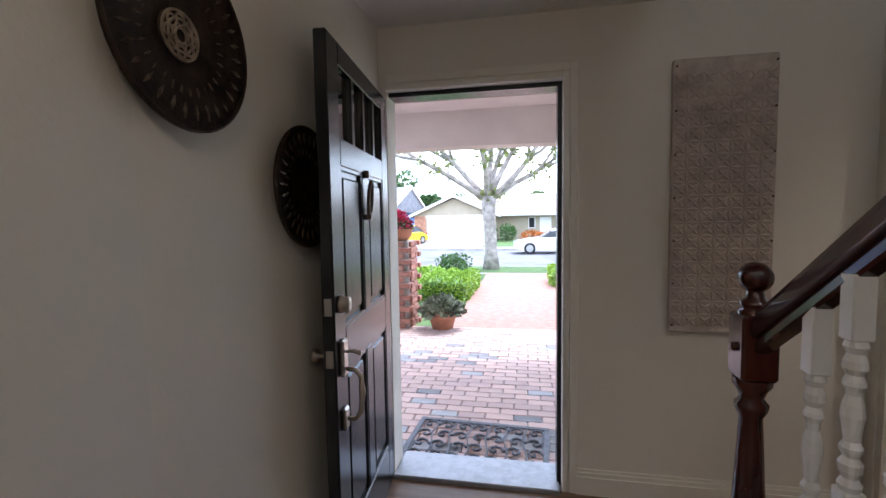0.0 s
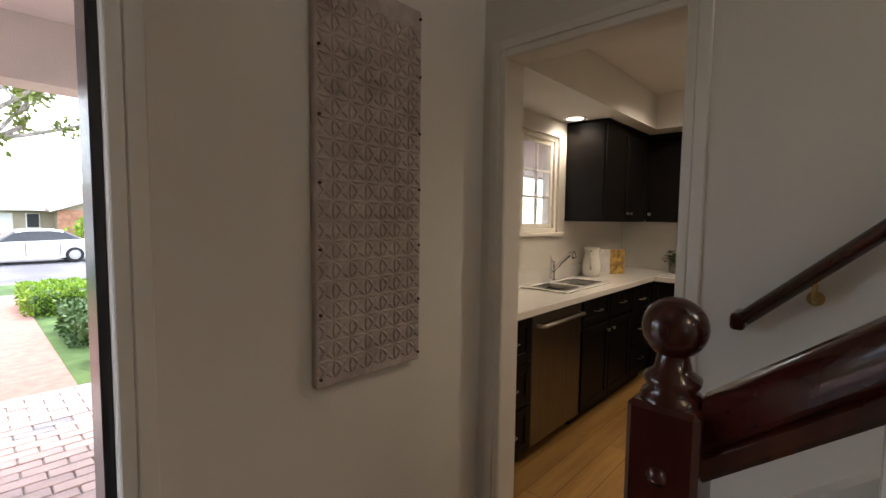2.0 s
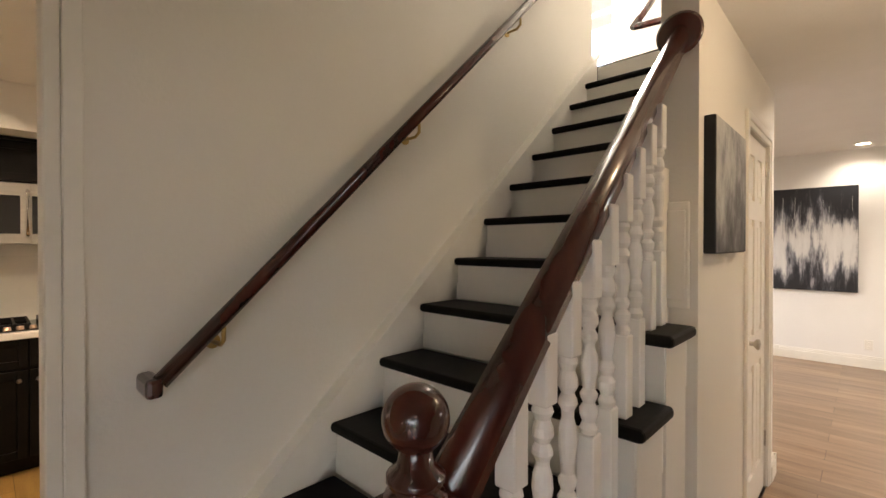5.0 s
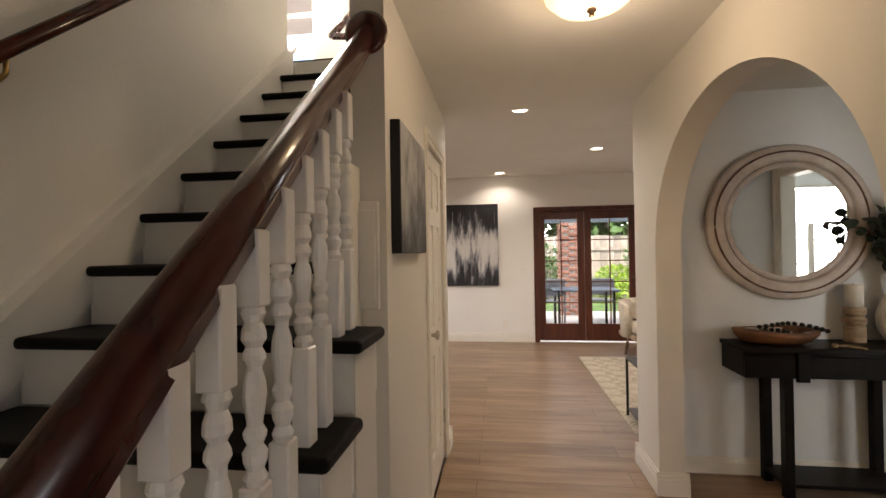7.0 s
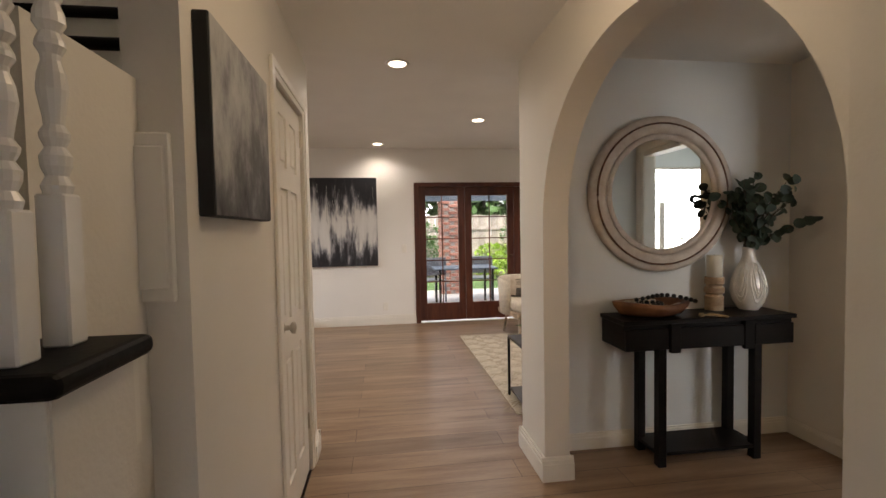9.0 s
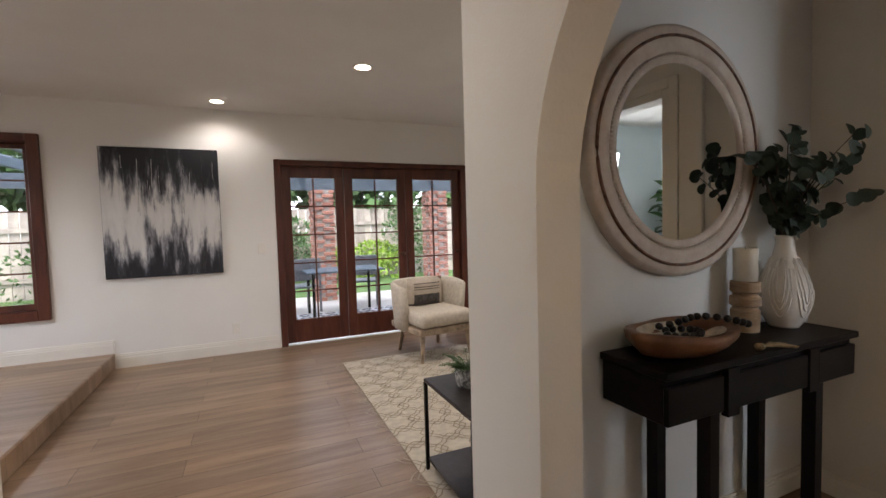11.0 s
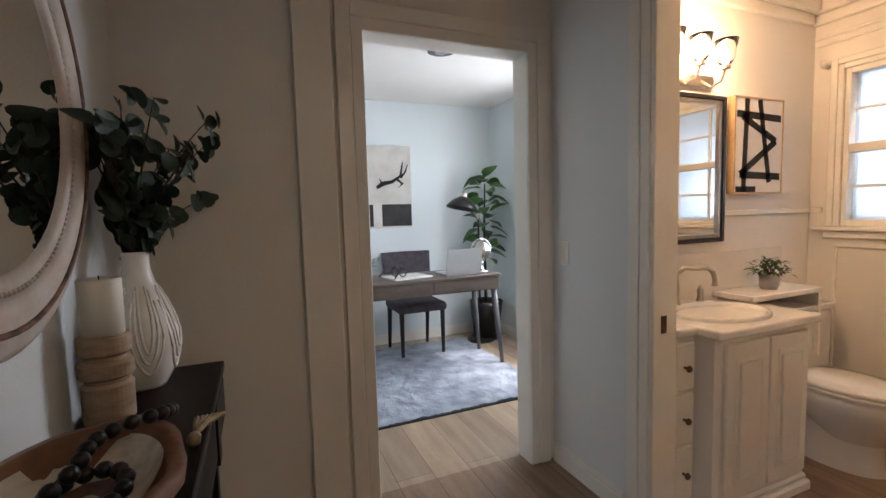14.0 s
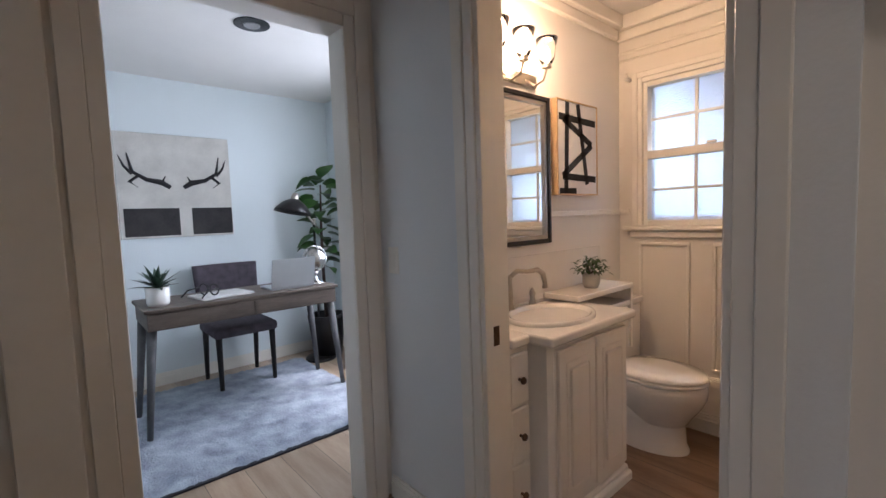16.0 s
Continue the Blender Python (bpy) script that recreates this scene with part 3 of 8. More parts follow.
part("handrail", tube([(2.281, -1.87, 3.41), (2.18, -2.35, 3.95)], 0.032, 12), MAHOGANY, urail, smooth=True)
part("return", tube([(2.281, -1.87, 3.41), (2.0, -2.05, 3.47), (1.95, -2.50, 3.47)], 0.032, 12), MAHOGANY, urail, smooth=True)

# ---- entrance door, standing open ----
door = thing("front_door", -0.16, 2.885, 0.0, 5.5 - 90, "open black panelled entrance door with a row of small lights", "door")
W, T = 0.87, 0.044
rails_z = ((0.01, 0.24), (0.86, 1.02), (1.60, 1.70), (1.95, 2.03))
bx = [(0.0, 0.115, -T, 0, 0.01, 2.03), (W - 0.115, W, -T, 0, 0.01, 2.03), (0.39, 0.48, -T, 0, 0.24, 0.86), (0.39, 0.48, -T, 0, 1.02, 1.60)]
bx += [(0.115, W - 0.115, -T, 0, a, b) for a, b in rails_z]
part("frame", B(*bx, bevel=0.004), BLACKPAINT, door)
for a0, a1 in ((0.115, 0.39), (0.48, W - 0.115)):
    for z0, z1 in ((0.24, 0.86), (1.02, 1.60)):
        p = part("panel", B((a0, a1, -T + 0.014, -0.014, z0, z1)), BLACKPAINT, door)
        part("raised_field", B((a0 + 0.035, a1 - 0.035, -T + 0.006, -0.006, z0 + 0.035, z1 - 0.035), bevel=0.008), BLACKPAINT, p)
        part("moulding", B((a0, a0 + 0.012, -T + 0.003, -0.003, z0, z1), (a1 - 0.012, a1, -T + 0.003, -0.003, z0, z1), (a0 + 0.012, a1 - 0.012, -T + 0.003, -0.003, z0, z0 + 0.012), (a0 + 0.012, a1 - 0.012, -T + 0.003, -0.003, z1 - 0.012, z1)), BLACKPAINT, p)
for k in range(4):
    a0 = 0.115 + k * 0.16
    if k:
        part("mullion", B((a0 - 0.012, a0 + 0.012, -T, 0, 1.70, 1.95), bevel=0.003), BLACKPAINT, door)
    part("pane", B((a0 + 0.012, a0 + 0.148, -T / 2 - 0.003, -T / 2 + 0.003, 1.70, 1.95)), BLACKGLASS, door, "dark glass pane")
hx = W - 0.06
db = part("deadbolt", lathe([(0.0, 0.0), (0.032, 0.0), (0.032, 0.01), (0.026, 0.016), (0.025, 0.034), (0.0, 0.036)], 24, m=Matrix.Rotation(radians(-90), 3, "X"), at=(hx, 0, 1.115)), NICKEL, door, "satin nickel deadbolt", smooth=True)
hs = part("handle_set", B((hx - 0.026, hx + 0.026, 0, 0.016, 0.86, 0.99), bevel=0.006), NICKEL, door, "satin nickel handle set")
part("lower_plate", B((hx - 0.024, hx + 0.024, 0, 0.016, 0.665, 0.745), bevel=0.006), NICKEL, hs)
part("grip", tube([(hx, 0.012, 0.885), (hx, 0.05, 0.88), (hx, 0.066, 0.86), (hx, 0.07, 0.80), (hx, 0.064, 0.73), (hx, 0.045, 0.705), (hx, 0.012, 0.705)], [0.008, 0.008, 0.01, 0.014, 0.01, 0.008, 0.008], 12), NICKEL, hs, smooth=True)
part("thumb_latch", tube([(hx, 0.012, 0.945), (hx, 0.04, 0.95), (hx, 0.07, 0.94)], [0.005, 0.006, 0.009], 8), NICKEL, hs, smooth=True)
part("knob", lathe([(0.018, 0.0), (0.02, 0.004), (0.009, 0.012), (0.009, 0.035), (0.024, 0.045), (0.026, 0.06), (0.0, 0.072)], 20, m=Matrix.Rotation(radians(90), 3, "X"), at=(hx, -T, 0.93)), NICKEL, door, "satin nickel inner knob", smooth=True)
for z in (0.905, 1.085):
    part("latch_plate", B((W - 0.001, W + 0.003, -T / 2 - 0.013, -T / 2 + 0.013, z, z + 0.06), bevel=0.001), STEEL, door, "steel latch plate")
kn = part("knocker", lathe([(0.0, 0), (0.018, 0), (0.016, 0.014), (0.0, 0.018)], 16, m=Matrix.Rotation(radians(-90), 3, "X"), at=(0.435, 0, 1.60)), BRONZE, door, "dark bronze door knocker", smooth=True)
part("ring", tube([(0.435 + 0.03 * math.sin(a), 0.02 + 0.006 * math.cos(a), 1.50 + 0.07 * math.cos(a)) for a in [2 * math.pi * k / 16 for k in range(17)]], 0.008, 8), BRONZE, kn, smooth=True)
part("striker", lathe([(0.0, 0), (0.014, 0), (0.012, 0.02), (0.0, 0.024)], 14, m=Matrix.Rotation(radians(-90), 3, "X"), at=(0.435, 0, 1.42)), BRONZE, kn, smooth=True)

# ---- closet door ----
cd = thing("closet_door", 1.19, -0.41, 0.0, 0, "cream six-panel closet door with a lever knob", "door")
bx = [(-0.003, 0.034, -0.61, -0.50, 0.01, 2.02), (-0.003, 0.034, -0.11, 0.0, 0.01, 2.02), (-0.003, 0.034, -0.345, -0.265, 0.01, 2.02)]
zz = [0.01, 0.20, 0.80, 0.96, 1.58, 1.68, 1.92, 2.02]
for a, b in ((0, 1), (2, 3), (4, 5), (6, 7)):
    bx += [(-0.003, 0.034, -0.50, -0.345, zz[a], zz[b]), (-0.003, 0.034, -0.265, -0.11, zz[a], zz[b])]
part("frame", B(*bx), TRIM, cd)
for y0, y1 in ((-0.50, -0.345), (-0.265, -0.11)):
    for a, b in ((1, 2), (3, 4), (5, 6)):
        p = part("panel", B((0.008, 0.026, y0, y1, zz[a], zz[b])), TRIM, cd)
        part("raised_field", B((-0.001, 0.012, y0 + 0.03, y1 - 0.03, zz[a] + 0.03, zz[b] - 0.03), bevel=0.006), TRIM, p)
k = part("knob", lathe([(0.026, 0), (0.026, 0.006), (0.012, 0.012), (0.011, 0.03), (0.026, 0.042), (0.027, 0.055), (0.0, 0.062)], 20, m=Matrix.Rotation(radians(-90), 3, "Y"), at=(-0.003, -0.06, 0.95)), NICKEL, cd, "satin nickel knob", smooth=True)
for z in (0.25, 1.85):
    part("hinge", tube([(-0.008, -0.612, z), (-0.008, -0.612, z + 0.09)], 0.006, 8), NICKEL, cd, "nickel hinge")

# ---- entrance: wall plates and pressed panel ----
PLATE = mat("dark pierced metal", (0.07, 0.045, 0.03), 0.5, 0.75, vary=0.4, scale=18, bump=0.3, bscale=60, c2=(0.02, 0.016, 0.014))
PLATEC = mat("pale carved disc", (0.42, 0.32, 0.24), 0.6, 0.2, vary=0.3, scale=30, bump=0.3, bscale=60)


def wall_plate(y, z, r, label, centre):
    t = thing("wall_plate", -0.2, y, z, 0, label, "wall plate", "plates on the entrance wall")
    tm = Matrix.Rotation(radians(90), 3, "Y")
    part("dish", lathe([(0.0, 0.012), (0.22 * r, 0.012), (0.3 * r, 0.016), (0.62 * r, 0.018), (0.66 * r, 0.026), (0.93 * r, 0.032), (r, 0.038), (r, 0.03), (0.9 * r, 0.022), (0.5 * r, 0.002), (0.0, 0.002)], 48, m=tm), PLATE, t, smooth=True)
    part("rim", tube([(0.036, r * 0.985 * math.cos(a), r * 0.985 * math.sin(a)) for a in [2 * math.pi * k / 48 for k in range(49)]], 0.006, 6), PLATE, t)
    bm = bmesh.new()
    for k in range(30):
        a = 2 * math.pi * k / 30
        for rr, ln, w in ((0.80, 0.085, 0.022), (0.58, 0.05, 0.012)):
            c, s2 = math.cos(a), math.sin(a)
            q = [(rr - ln, 0), (rr, w / 2 * 2), (rr + ln, 0), (rr, -w)]
            v = [bm.verts.new((0.036 if rr > 0.7 else 0.0255, (u * c - v2 * s2) * r, (u * s2 + v2 * c) * r)) for u, v2 in q]
            bm.faces.new(v)
    ext = bmesh.ops.extrude_face_region(bm, geom=bm.faces[:])
    bmesh.ops.translate(bm, vec=(0.004, 0, 0), verts=[g for g in ext["geom"] if isinstance(g, bmesh.types.BMVert)])
    part("leaf_pattern", bm, mat("worn bronze relief", (0.24, 0.17, 0.12), 0.45, 0.8, vary=0.4, scale=30), t)
    if centre:
        c = part("medallion", lathe([(0.0, 0.02), (0.25 * r, 0.02), (0.27 * r, 0.016), (0.27 * r, 0.012)], 36, m=tm), PLATE, t)
        for rr in (0.25, 0.17, 0.08):
            part("ring", tube([(0.022, r * rr * math.cos(a), r * rr * math.sin(a)) for a in [2 * math.pi * k / 24 for k in range(25)]], 0.0035, 5), PLATEC, c)
        for k in range(8):
            a = 2 * math.pi * k / 8
            part("knot", tube([(0.022, r * (0.165 * math.cos(a) + 0.06 * math.cos(b)), r * (0.165 * math.sin(a) + 0.06 * math.sin(b))) for b in [2 * math.pi * j / 10 for j in range(11)]], 0.003, 5), PLATEC, c)
    return t


wall_plate(1.515, 1.815, 0.205, "large dark pierced metal plate with a pale knotwork centre", True)
wall_plate(2.035, 1.52, 0.20, "dark embossed metal plate hung behind the open door", False)

PRESSED = mat("pressed grey tin", (0.60, 0.52, 0.47), 0.6, 0.15, vary=0.3, scale=14, bump=0.15, bscale=120, c2=(0.42, 0.35, 0.31))
panel = thing("pressed_metal_panel", 1.43, 2.898, 0.86, 0, "tall pressed tin wall panel with interlaced circles", "wall panel")
pw, ph = 0.43, 1.25
part("sheet", B((-pw / 2, pw / 2, -0.03, 0.0, 0, ph), bevel=0.004), PRESSED, panel)
bm = bmesh.new()
cell = pw / 7


def petal(bm, cx, cz, ang, ln, w):
    c, s2 = math.cos(ang), math.sin(ang)
    pts = [(-ln, 0), (-ln * 0.5, w * 0.8), (0, w), (ln * 0.5, w * 0.8), (ln, 0), (ln * 0.5, -w * 0.8), (0, -w), (-ln * 0.5, -w * 0.8)]
    o = [bm.verts.new((cx + u * c - v * s2, -0.0305, cz + u * s2 + v * c)) for u, v in pts]
    i2 = [bm.verts.new((cx + (u * c - v * s2) * 0.62, -0.0365, cz + (u * s2 + v * c) * 0.62)) for u, v in pts]
    for k in range(8):
        bm.faces.new((o[k], o[(k + 1) % 8], i2[(k + 1) % 8], i2[k]))
    bm.faces.new(i2)


for i in range(7):
    for j in range(19):
        cx, cz = -pw / 2 + cell * (i + 0.5), 0.02 + cell * (j + 0.5)
        for a in (45, 135):
            petal(bm, cx, cz, radians(a), cell * 0.62, cell * 0.13)
        if i < 6:
            petal(bm, cx + cell / 2, cz, radians(90), cell * 0.44, cell * 0.10)
        if j < 18:
            petal(bm, cx, cz + cell / 2, 0, cell * 0.44, cell * 0.10)
tagged(part("relief", bm, PRESSED, panel, "embossed interlaced circles"), kind="stuff")
bm = bmesh.new()
for k in range(7):
    for x in (-pw / 2 + 0.012, pw / 2 - 0.012):
        lathe([(0.005, 0), (0.005, 0.006), (0.0, 0.008)], 8, bm, at=(x, -0.032, 0.03 + k * 0.198), m=Matrix.Rotation(radians(90), 3, "X"))
tagged(part("nails", bm, BRONZE, panel), kind="stuff")

# ---- hall: ceiling lamp, picture, switch plates, vent ----
hl = thing("ceiling_lamp", 0.44, 0.36, 2.39, 0, "flush hall ceiling lamp with an alabaster bowl", "ceiling lamp")
part("canopy", lathe([(0.0, 0), (0.09, 0), (0.09, -0.02), (0.03, -0.035), (0.0, -0.035)], 28), BRONZE, hl, smooth=True)
part("bowl", lathe([(0.17, -0.03), (0.165, -0.05), (0.13, -0.085), (0.07, -0.105), (0.0, -0.11), (0.0, -0.104), (0.07, -0.099), (0.125, -0.08), (0.158, -0.05), (0.162, -0.03)], 32), mat("lit alabaster glass", (0.9, 0.75, 0.5), 0.3, emit=(1.0, 0.72, 0.36), strength=0.35), hl, "glowing alabaster bowl", smooth=True)
part("finial", lathe([(0.0, -0.105), (0.016, -0.108), (0.018, -0.118), (0.008, -0.124), (0.012, -0.134), (0.0, -0.142)], 16), BRONZE, hl, smooth=True)

def painted(name, base, spots, scale_v):
    """Canvas paint: vertical streaks in two tones."""
    m = mat(name, base, 0.6, vary=0.2, scale=3, bump=0.2, bscale=40)
    n, l = m.node_tree.nodes, m.node_tree.links
    b = n["Principled BSDF"]
    tc, mp = n.new("ShaderNodeTexCoord"), n.new("ShaderNodeMapping")
    mp.inputs["Scale"].default_value = scale_v
    t = n.new("ShaderNodeTexNoise")
    t.inputs["Scale"].default_value, t.inputs["Detail"].default_value, t.inputs["Roughness"].default_value = 1.0, 8, 0.65
    sx = n.new("ShaderNodeSeparateXYZ")
    ad = n.new("ShaderNodeMath")
    ad.operation = "MULTIPLY_ADD"
    ad.inputs[1].default_value = 0.55
    gz = n.new("ShaderNodeMath")
    gz.operation = "PINGPONG"
    gz.inputs[1].default_value = 0.62
    r = n.new("ShaderNodeValToRGB")
    while len(r.color_ramp.elements) < len(spots):
        r.color_ramp.elements.new(0.5)
    for e, (p, c) in zip(r.color_ramp.elements, spots):
        e.position, e.color = p, (*c, 1)
    l.new(tc.outputs["Object"], mp.inputs[0])
    l.new(mp.outputs[0], t.inputs[0])
    l.new(tc.outputs["Object"], sx.inputs[0])
    l.new(sx.outputs[2], gz.inputs[0])
    l.new(gz.outputs[0], ad.inputs[0])
    l.new(t.outputs[0], ad.inputs[2])
    l.new(ad.outputs[0], r.inputs[0])
    l.new(r.outputs[0], b.inputs["Base Color"])
    return m


ABSTRACT = painted("abstract paint", (0.5, 0.5, 0.5), [(0.52, (0.015, 0.016, 0.02)), (0.60, (0.05, 0.05, 0.06)), (0.68, (0.28, 0.28, 0.30)), (0.76, (0.62, 0.61, 0.59)), (0.9, (0.70, 0.69, 0.67))], (9, 9, 1.7))
GREYART = painted("grey abstract paint", (0.4, 0.4, 0.4), [(0.40, (0.02, 0.02, 0.025)), (0.55, (0.12, 0.12, 0.13)), (0.70, (0.36, 0.36, 0.36)), (0.9, (0.55, 0.55, 0.54))], (5, 5, 3))
EDGE = mat("dark canvas edge", (0.014, 0.015, 0.017), 0.7)
WHITEPAINT = mat("white drip paint", (0.52, 0.52, 0.51), 0.6, vary=0.2, scale=30, bump=0.2)

pic = thing("abstract_canvas", 1.175, 0.15, 1.415, 0, "small grey abstract canvas with dark edges", "painting")
part("stretcher", B((-0.038, 0.0, -0.265, 0.265, 0, 0.495), bevel=0.003), EDGE, pic)
part("paint", B((-0.0405, -0.0382, -0.262, 0.262, 0.004, 0.491)), GREYART, pic)

pic = thing("abstract_painting", 1.325, -4.998, 0.882, 0, "large abstract painting of white drips over black shapes", "painting")
part("stretcher", B((-0.51, 0.51, 0.0, 0.034, 0, 1.28), bevel=0.003), EDGE, pic)
part("paint", B((-0.507, 0.507, 0.0342, 0.037, 0.003, 1.277)), ABSTRACT, pic)
rnd = random.Random(3)
for k in range(16):
    x, top = rnd.uniform(-0.47, 0.47), rnd.uniform(0.85, 1.2)
    ln, w = rnd.uniform(0.1, 0.35), rnd.uniform(0.001, 0.003)
    bm = bmesh.new()
    tube([(x, 0.0375, top), (x + rnd.uniform(-0.004, 0.004), 0.0375, top - ln * 0.6), (x + rnd.uniform(-0.006, 0.006), 0.0375, top - ln)], [w, w * 0.8, w * 1.6], 5, bm)
    part("drip", bm, WHITEPAINT, pic, "thin white paint drip")


def plate_switch(name, x, y, z, rz, label, holes=False):
    t = thing(name, x, y, z, rz, label, "switch")
    part("plate", B((-0.037, 0.037, -0.006, 0, -0.058, 0.058), bevel=0.003), TRIM, t)
    if holes:
        for s in (-0.022, 0.022):
            part("socket", B((-0.015, 0.015, -0.0085, -0.006, s - 0.013, s + 0.013), bevel=0.002), TRIM, t)
    else:
        part("rocker", B((-0.016, 0.016, -0.010, -0.006, -0.033, 0.033), bevel=0.002), TRIM, t)


plate_switch("light_switch", -1.805, 0.83, 1.107, 0, "white rocker switch on the grey wall")
plate_switch("light_switch", 0.43, -5.0, 1.12, 180, "white rocker switch beside the garden doors")
plate_switch("wall_socket", 0.72, -5.0, 0.27, 180, "white wall socket above the baseboard", True)
plate_switch("wall_socket", 2.75, -5.0, 0.37, 180, "white wall socket above the raised floor", True)
bt = thing("strike_plate", -1.265, 0.88, 0.86, 0, "dark strike plate on the bathroom jamb", "strike plate")
part("plate", B((0, 0.003, -0.014, 0.014, -0.035, 0.035)), BRONZE, bt)

# ---- downlights ----
LIT = mat("lit lens", (1, 0.95, 0.85), 0.4, emit=(1.0, 0.90, 0.74), strength=2.0)


def downlight(x, y, z):
    t = thing("downlight", x, y, z, 0, "round white recessed downlight, switched on", "downlight", "recessed downlights")
    part("trim_ring", lathe([(0.062, 0.0), (0.085, 0.0), (0.083, -0.006), (0.062, -0.004)], 28), TRIM, t, smooth=True)
    part("lens", lathe([(0.0, -0.002), (0.062, -0.002), (0.0, -0.0025)], 28), LIT, t, "glowing lens")


for p in ((-0.34, -3.30, 2.592), (0.78, -4.68, 2.592), (0.60, -1.72, 2.592), (-2.6, -3.30, 2.592), (3.2, -3.3, 2.592), (4.07, 2.44, 2.45), (3.74, 3.32, 2.16), (3.2, 1.6, 2.45)):
    downlight(*p)
ov = thing("ceiling_vent", -2.965, 0.695, 2.46, 0, "dark round vent in the office ceiling", "vent")
part("ring", lathe([(0.05, 0), (0.10, 0), (0.10, -0.006), (0.05, -0.01)], 24), BLACKPAINT, ov)
part("core", lathe([(0.0, 0), (0.05, -0.001), (0.045, -0.014), (0.0, -0.014)], 18), mat("pale vent core", (0.3, 0.3, 0.3), 0.5), ov)

# ---- alcove: console, mirror, vase, candle, bowl ----
CONSOLE = mat("black-brown stained wood", (0.005, 0.004, 0.004), 0.42, vary=0.3, scale=8, bump=0.05, bscale=60, c2=(0.010, 0.007, 0.006), ior=1.25, stretch=(0.3, 1, 1))
con = thing("console_table", -1.11, -0.84, -0.02, 0, "black wooden console table with drawers and a low shelf", "console table")
part("tabletop", B((-0.535, 0.54, -0.135, 0.145, 0.845, 0.87), bevel=0.003), CONSOLE, con)
part("carcass", B((-0.525, 0.53, -0.13, 0.12, 0.70, 0.844), bevel=0.002), CONSOLE, con)
for x0, x1 in ((-0.52, -0.27), (-0.20, 0.20), (0.27, 0.53)):
    part("drawer", B((x0, x1, 0.121, 0.140, 0.70, 0.82), bevel=0.003), CONSOLE, con)
for x in (-0.23, 0.23):
    part("front_post", B((x - 0.03, x + 0.03, 0.121, 0.146, 0.68, 0.844), bevel=0.002), CONSOLE, con)
for x in (-0.30, 0.30):
    for y in (-0.10, 0.105):
        part("leg", B((x - 0.024, x + 0.024, y - 0.024, y + 0.024, 0.02, 0.70), bevel=0.002), CONSOLE, con)
part("shelf", B((-0.325, 0.325, -0.12, 0.125, 0.085, 0.105), bevel=0.002), CONSOLE, con)

WHITEWASH = mat("whitewashed wood", (0.60, 0.54, 0.48), 0.6, vary=0.25, scale=14, bump=0.15, bscale=70, c2=(0.50, 0.42, 0.36))
WORN = mat("worn brown wood edge", (0.24, 0.12, 0.07), 0.6, vary=0.4, scale=25)
mir = thing("round_mirror", -0.98, -0.987, 1.57, 0, "round mirror in a whitewashed beaded wooden frame", "mirror")
mm = Matrix.Rotation(radians(-90), 3, "X")
part("glass", lathe([(0.0, 0.02), (0.345, 0.02), (0.345, 0.008), (0.0, 0.008)], 64, m=mm), MIRROR, mir, "mirror glass", smooth=False)
part("inner_ring", lathe([(0.335, -0.012), (0.337, 0.026), (0.36, 0.03), (0.37, 0.022), (0.37, -0.012)], 64, m=mm), WHITEWASH, mir, smooth=True)
part("outer_ring", lathe([(0.37, -0.012), (0.375, 0.03), (0.40, 0.036), (0.425, 0.034), (0.44, 0.03), (0.46, 0.03), (0.478, 0.02), (0.478, -0.012)], 64, m=mm), WHITEWASH, mir, smooth=True)
part("worn_edge", tube([(0.432 * math.cos(a), 0.034, 0.432 * math.sin(a)) for a in [2 * math.pi * k / 64 for k in range(65)]], 0.006, 6), WORN, mir, "worn brown ridge", smooth=True)
bm = bmesh.new()
for k in range(150):
    a = 2 * math.pi * k / 150
    bmesh.ops.create_icosphere(bm, subdivisions=1, radius=0.0062, matrix=Matrix.Translation((0.366 * math.cos(a), 0.027, 0.366 * math.sin(a))))
part("beading", bm, WHITEWASH, mir, "row of small beads", smooth=True)

vase = thing("vase", -1.505, -0.89, 0.85, 0, "glossy white ribbed ceramic vase", "vase")
vp = [(0.0, 0.0), (0.055, 0.0), (0.06, 0.01), (0.082, 0.05), (0.096, 0.11), (0.095, 0.16), (0.082, 0.21), (0.062, 0.26), (0.043, 0.30), (0.034, 0.34), (0.033, 0.37), (0.036, 0.385), (0.029, 0.385), (0.027, 0.34), (0.0, 0.32)]
part("body", lathe(vp, 40), CERAMIC, vase, smooth=True)
def vr(z):
    for (r0, z0), (r1, z1) in zip(vp[1:12], vp[2:12]):
        if z0 <= z <= z1:
            return r0 + (r1 - r0) * (z - z0) / (z1 - z0)
    return 0.04
for a0 in (20, 80, 140, 200, 260, 320):
    for k, (w, zt) in enumerate(((0.42, 0.10), (0.30, 0.16), (0.18, 0.22))):
        pts = []
        for j in range(17):
            u = -1 + 2 * j / 16
            z = 0.05 + (1 - math.sqrt(max(0, 1 - u * u))) * 0.2 + k * 0.03
            a = radians(a0) + w * math.copysign(min(abs(u) * 1.15, 1), u)
            if z > 0.29:
                z = 0.29
            pts.append((vr(z) * math.cos(a), vr(z) * math.sin(a), z))
        part("rib", tube(pts, 0.0042, 6), CERAMIC, vase, smooth=True)

